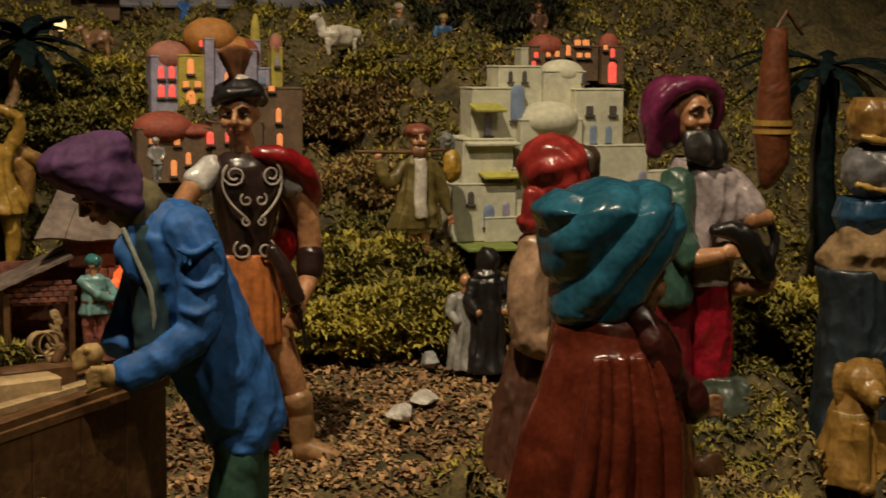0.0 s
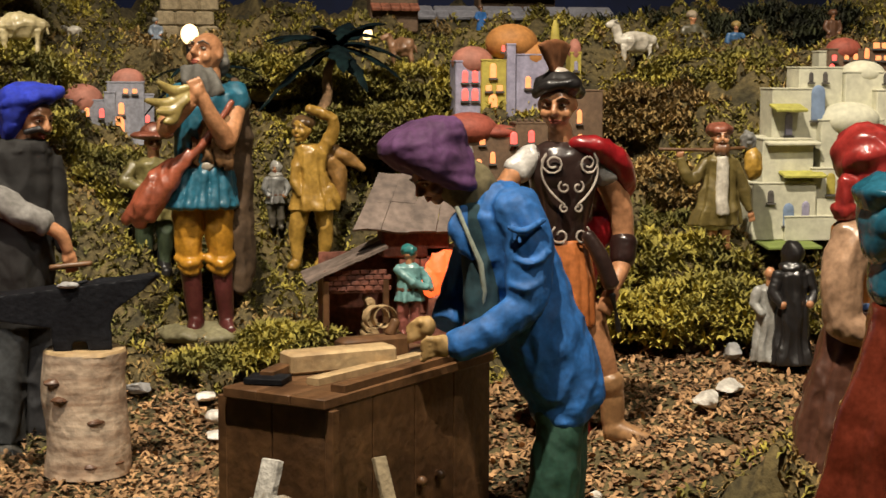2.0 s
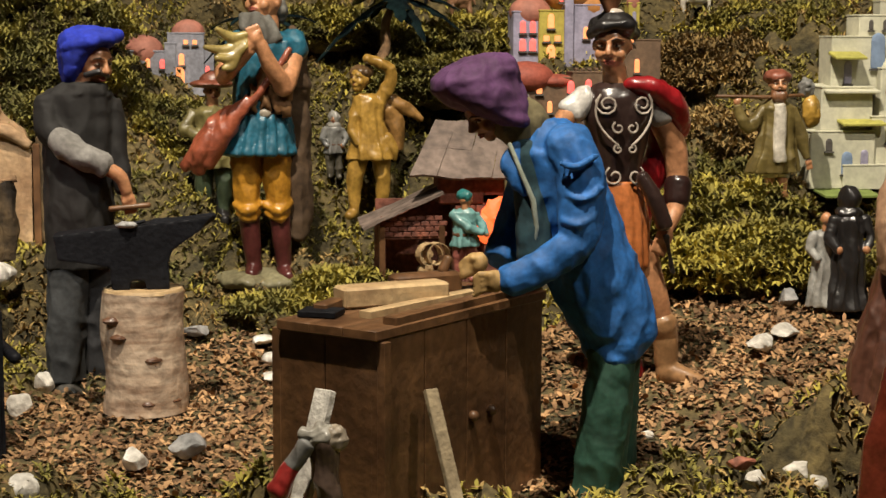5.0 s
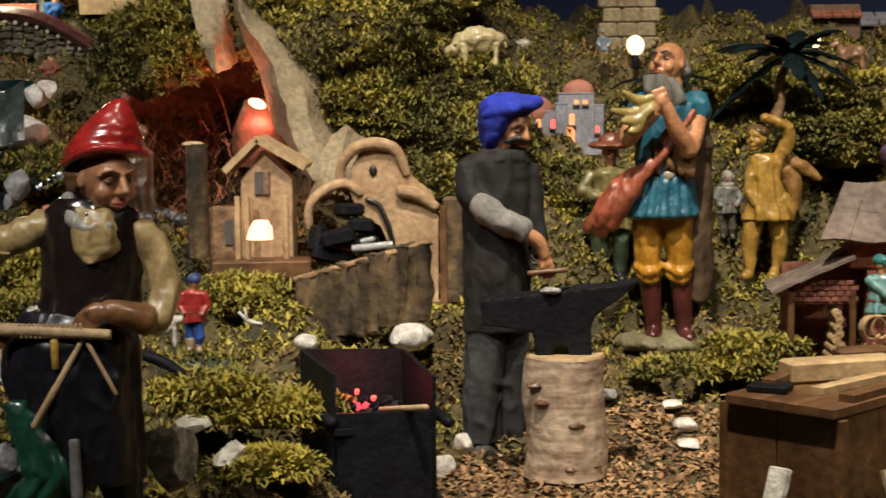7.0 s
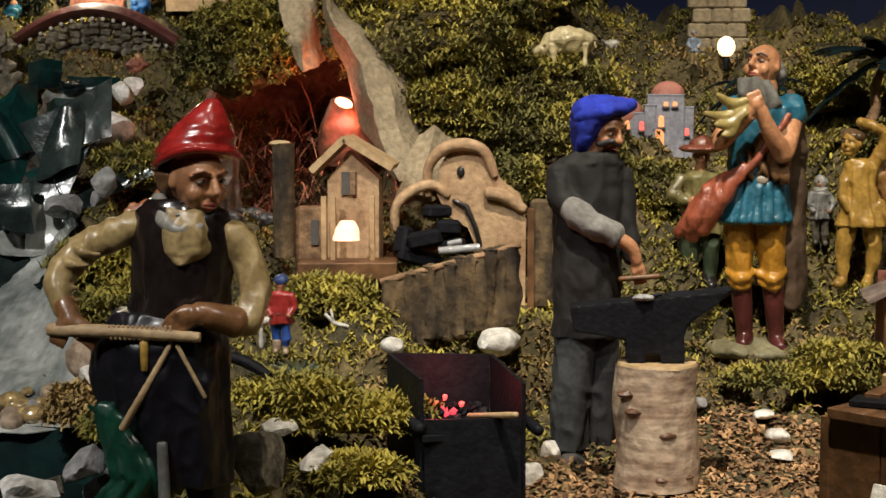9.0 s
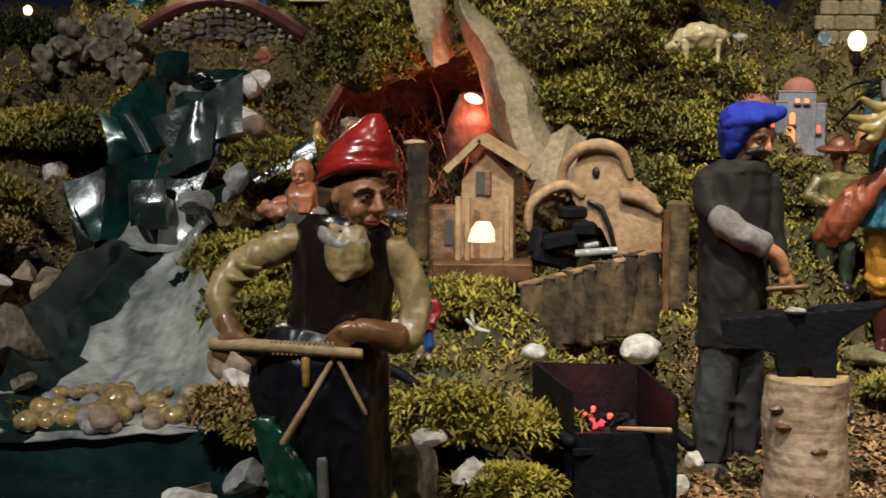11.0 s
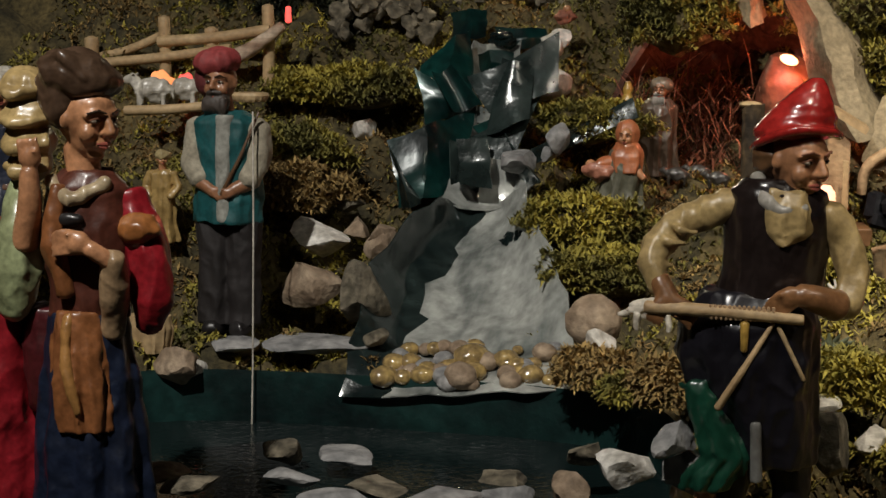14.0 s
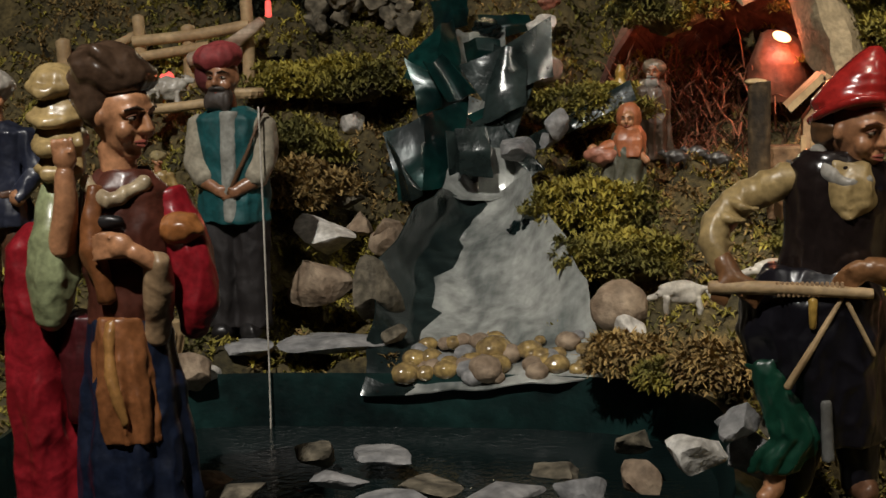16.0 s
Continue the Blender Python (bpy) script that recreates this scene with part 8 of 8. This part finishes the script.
for i in range(26):
    a = i / 26
    p = Vector((-0.764, 2.030, 0.394)).lerp(Vector((-0.657, 2.050, 0.395)), rnd.random())
    rock("tufa_rock", (p.x, p.y + rnd.uniform(-0.02, 0.02), p.z + rnd.uniform(-0.01, 0.07) * (1 - abs(2 * ((p.x + 0.77) / 0.12) - 1) * 0.4)), (rnd.uniform(0.02, 0.045),) * 3, TUFA, "dark porous tufa rock piled beside the bridge", 200 + i, 40 * i, 1.2, group="tufa rocks")


# ---- fence, bridge, fountain ----
def fence():
    spot = (-0.8801, 1.9000, 0.3414, 1492, 400, 140)
    root = base("fence", spot, "rustic fence of raw branches round the sheep pen", "fence")
    for u, top, r in ((162, 85, 13), (300, 46, 11), (388, 66, 13), (492, 24, 11)):
        s = Shape(spot)
        s.tube([(u, top, 0), (u + 2, top + 60, 0), (u, 175, 0)], [r, r, r], WOOD_PALE, 10)
        part("post", s, root)
    for pts, r in (([(300, 84, -8), (400, 76, -8), (492, 62, -8)], 10), ([(40, 135, -10), (160, 126, -10), (300, 112, -10), (420, 96, -14)], 9), ([(160, 116, 8), (230, 100, 8), (300, 70, 8)], 8)):
        s = Shape(spot)
        s.tube(pts, [r] * len(pts), WOOD_PALE, 10)
        part("rail", s, root)
    s = Shape(spot)
    s.tube([(400, 118, -20), (450, 104, -22), (490, 80, -22), (522, 56, -20)], [14, 14, 12, 9], BIRCH, 12)
    part("branch", s, root, "thick bent birch branch")
    s = Shape((-0.7873, 1.8800, 0.3948, 1527, 524, 60))
    s.tube([(524, 44, 0), (524, 22, 0)], [6, 5], FIRE_RED)
    thing("red_bulb", s, "tiny red bulb on the branch end", "lamp")
    s = Shape((-0.7950, 1.5200, 0.3269, 1851, 330, 200))
    s.tube([(250, 208, 0), (330, 204, 0), (402, 196, 0)], [9, 9, 8], WOOD_PALE)
    thing("carried_pole", s, "pale wooden pole behind the fisherman", "pole")
    s = Shape((-0.9146, 1.8000, 0.3204, 1561, 300, 180))
    s.ball((300, 160, 0), (22, 16, 24), FIRE, rough=0.4), s.ball((350, 158, 0), (16, 12, 18), FIRE_RED, rough=0.4)
    thing("camp_fire", s, "small glowing orange fire in the pen", "fire")
    for nm, sp, u, v, w, h in (("wicker_basket", (-0.7811, 1.4200, 0.1104, 1933, 302, 632), 302, 600, 45, 32), ("wicker_hat", (-0.7430, 1.6000, 0.3276, 1775, 466, 190), 466, 180, 36, 8)):
        s = Shape(sp)
        s.loft([(u, v - h, 0, w * 0.9, w * 0.7), (u, v - h * 0.4, 0, w, w * 0.75), (u, v + h * 0.4, 0, w * 0.92, w * 0.7), (u, v + h, 0, w * 0.8, w * 0.6)], WOOD_PALE, 18, 0.06, 60)
        thing(nm, s, "woven straw " + nm.split("_")[1] + " beside the pool", "basket")


def bridge():
    spot = (-0.5724, 2.1300, 0.4239, 1388, 670, 185)
    root = base("bridge", spot, "maroon arched bridge with white studs over the stream", "bridge")
    pts = [(522 + 300 * i / 16, 176 - 74 * math.sin(math.pi * (0.06 + 0.88 * i / 16)), 0) for i in range(17)]
    s = Shape(spot)
    s.tube(pts, [13] * 17, paint(0.13, 0.04, 0.035, 0.5), 8, 2.2)
    part("parapet", s, root)
    for i in range(1, 16):
        s = Shape(spot)
        s.ball((pts[i][0], pts[i][1] + 16, -14), (4, 4, 4), WHITE, n=8)
        part("stud", s, root)
    r = random.Random(2)
    for i in range(1, 16):
        for j in range(4):
            v = pts[i][1] + 26 + j * 13
            if v < 200:
                s = Shape(spot)
                s.ball((pts[i][0] + r.uniform(-5, 5), v, r.uniform(-4, 4)), (11, 14, 8), TUFA, rough=0.5, n=8)
                part("cobble", s, root)
    spot = (-0.5949, 2.2400, 0.4845, 1322, 672, 104)
    root = base("spring_house", spot, "brightly lit white spring house of bent metal", "fountain")
    for u, d, w, tilt in ((625, 0, 22, 30), (722, 0, 22, -30), (672, 30, 90, 0)):
        s = Shape(spot)
        s.sheet([[(u - w / 2 + w * j / 4 + 3 * math.sin(i), 102 - 26 * i, d + tilt * j / 6) for j in range(5)] for i in range(4)], 4, SHEET)
        part("side", s, root)
    s = Shape(spot)
    s.loft([(672, -4, 0, 42, 30), (672, 20, -4, 56, 36), (674, 36, -6, 50, 30)], material("lit_glass", (0.9, 0.85, 0.7), None, 0.4, emit=(1.0, 0.84, 0.6), lit=5.0), 9, 0.12, 40)
    part("glowing_top", s, root, "brightly glowing white glass")
    s = Shape(spot)
    s.box((672, 70, 0), (80, 36, 8), STONE), s.box((672, 92, 0), (96, 44, 18), TERRA)
    part("ledge", s, root)
    s = Shape((-0.4558, 2.2200, 0.4850, 1348, 850, 104))
    s.prism([(790, 104), (788, 60), (806, 50), (822, 36), (848, 30), (872, 38), (888, 52), (906, 58), (906, 104)], 0, 14, WOOD_PALE)
    thing("cradle_board", s, "pale wooden cradle board with curved top", "board", smooth=False)
    s = Shape((-0.3849, 2.2200, 0.4810, 1356, 945, 110))
    s.box((950, 92, 0), (90, 30, 26), WOOD_PALE)
    thing("wooden_trough", s, "pale wooden trough on the ridge", "trough")
    s = Shape((-0.3727, 2.2400, 0.5067, 1346, 965, 76))
    s.ball((965, 72, 10), (34, 20, 22), paint(0.05, 0.28, 0.30))
    thing("teal_bundle", s, "small teal bundle on the trough", "bundle")
    for sp, c, m, lab in (((-0.5290, 2.2000, 0.4825, 1353, 748, 106), (748, 94), BLUE, "tiny blue figure by the spring"), ((-0.4788, 1.9800, 0.3987, 1502, 760, 225), (760, 205), TERRA, "tiny orange figure at the stream"), ((-0.6873, 2.2000, 0.4814, 1336, 540, 106), (520, 102), TEAL, "small teal cloth by the bridge")):
        s = Shape(sp)
        s.ball((c[0], c[1], 0), (18, 12, 14), m, rough=0.4), s.ball((c[0] + 4, c[1] - 14, 0), (7, 7, 7), SKIN)
        thing("tiny_figurine", s, lab, "figurine")


fence(), bridge()


# ---- moss clumps and bushes ----
def clump(place, size, mat, label, seed, n=1500, tall=0.009, name="moss_clump"):
    """An uneven cushion bristling with little leaves."""
    rng = np.random.default_rng(seed)
    d = rng.normal(size=(n, 3))
    d /= np.linalg.norm(d, axis=1)[:, None]
    d = d[d[:, 2] > -0.55]
    bump = 1 + 0.55 * (grain(d[:, 0] + 3, d[:, 1] + d[:, 2] + 5, 3.1, seed) - 0.5) + 0.45 * (grain(d[:, 0] + 9, d[:, 2] * 2 + 4, 6, seed) - 0.5) + rng.uniform(-0.14, 0.06, len(d))
    place = (place[0], place[1], place[2] - size[2] * 0.18)
    size = (size[0] * 1.2, size[1] * 1.1, size[2] * 0.95)
    p = d * bump[:, None] * np.array(size) / 2 + np.array(place)
    ob = fronds(name, p[:, 0], p[:, 1], p[:, 2], tall, 0.0027, mat, label, rng, 4)
    core = Shape().ball(tuple(place), (size[0] * 0.40, size[1] * 0.40, size[2] * 0.40), EARTH, rough=0.5)
    me = core.mesh("core")
    k = new("mound", me)
    k.parent = ob


CLUMPS = [((-0.334, 1.880, 0.436), (0.10, 0.07, 0.11), 0), ((-0.190, 1.960, 0.495), (0.20, 0.12, 0.09), 0), ((-0.132, 1.900, 0.451), (0.16, 0.12, 0.12), 0), ((-0.082, 2.000, 0.491), (0.16, 0.12, 0.08), 0), ((-0.318, 1.960, 0.475), (0.10, 0.08, 0.06), 0),
          ((-0.106, 1.860, 0.378), (0.12, 0.08, 0.07), 0), ((-0.019, 1.950, 0.402), (0.16, 0.10, 0.08), 0), ((-0.020, 2.120, 0.515), (0.16, 0.10, 0.07), 0), ((-0.710, 1.860, 0.337), (0.14, 0.08, 0.05), 0), ((-0.740, 1.720, 0.277), (0.12, 0.07, 0.05), 0),
          ((-0.724, 1.660, 0.242), (0.12, 0.08, 0.05), 1), ((-0.420, 1.800, 0.309), (0.10, 0.06, 0.05), 0), ((-0.406, 1.620, 0.222), (0.09, 0.06, 0.06), 0), ((-0.384, 1.560, 0.183), (0.09, 0.06, 0.05), 0), ((-0.368, 1.380, 0.127), (0.048, 0.035, 0.034), 1), ((-0.298, 1.300, 0.138), (0.044, 0.035, 0.038), 1), ((-0.331, 1.340, 0.119), (0.04, 0.03, 0.026), 0),
          ((-0.027, 1.760, 0.282), (0.12, 0.08, 0.10), 0), ((-0.013, 1.880, 0.343), (0.14, 0.09, 0.07), 0), ((-0.100, 1.880, 0.362), (0.12, 0.08, 0.07), 0), ((-0.137, 1.300, 0.140), (0.10, 0.07, 0.026), 0), ((-0.176, 1.300, 0.155), (0.07, 0.05, 0.026), 0), ((-0.193, 1.560, 0.196), (0.08, 0.06, 0.04), 0), ((-0.120, 1.220, 0.112), (0.055, 0.04, 0.02), 0),
          ((0.479, 1.980, 0.375), (0.14, 0.09, 0.06), 0), ((0.442, 1.920, 0.330), (0.12, 0.08, 0.07), 0), ((0.749, 1.860, 0.344), (0.14, 0.09, 0.08), 1), ((0.861, 1.980, 0.389), (0.16, 0.09, 0.07), 0), ((0.697, 1.700, 0.272), (0.10, 0.07, 0.07), 1), ((0.657, 1.560, 0.211), (0.12, 0.08, 0.06), 0), ((0.680, 1.480, 0.177), (0.14, 0.08, 0.06), 0),
          ((0.106, 1.920, 0.263), (0.13, 0.08, 0.10), 0), ((0.322, 2.080, 0.387), (0.14, 0.08, 0.06), 0), ((0.741, 1.880, 0.345), (0.16, 0.10, 0.07), 1), ((0.686, 1.660, 0.223), (0.10, 0.07, 0.06), 0), ((0.645, 1.460, 0.175), (0.14, 0.08, 0.07), 0), ((0.993, 1.360, 0.174), (0.14, 0.08, 0.08), 0), ((1.220, 1.900, 0.342), (0.14, 0.09, 0.08), 0),
          ((0.292, 1.600, 0.138), (0.08, 0.05, 0.025), 0), ((0.247, 1.580, 0.121), (0.10, 0.05, 0.02), 0), ((0.886, 2.300, 0.443), (0.16, 0.1, 0.08), 2), ((1.049, 2.200, 0.447), (0.2, 0.1, 0.09), 2), ((-1.003, 2.160, 0.430), (0.30, 0.14, 0.17), 2), ((-0.847, 2.120, 0.424), (0.16, 0.1, 0.1), 2), ((-0.692, 2.280, 0.519), (0.14, 0.08, 0.09), 2), ((-0.535, 2.320, 0.536), (0.1, 0.08, 0.09), 1)]
for i, (p, size, kind) in enumerate(CLUMPS):
    clump(p, size, (MOSS, MOSS_DRY, PINE)[kind], ("cushion of green moss on the slope", "cushion of yellowed moss on the ground", "dark scrubby bush on the ridge")[kind], 300 + i, 2000 if max(size) < 0.11 else 3400, 0.0095 if kind < 2 else 0.014, "moss_clump" if kind < 2 else "bush")
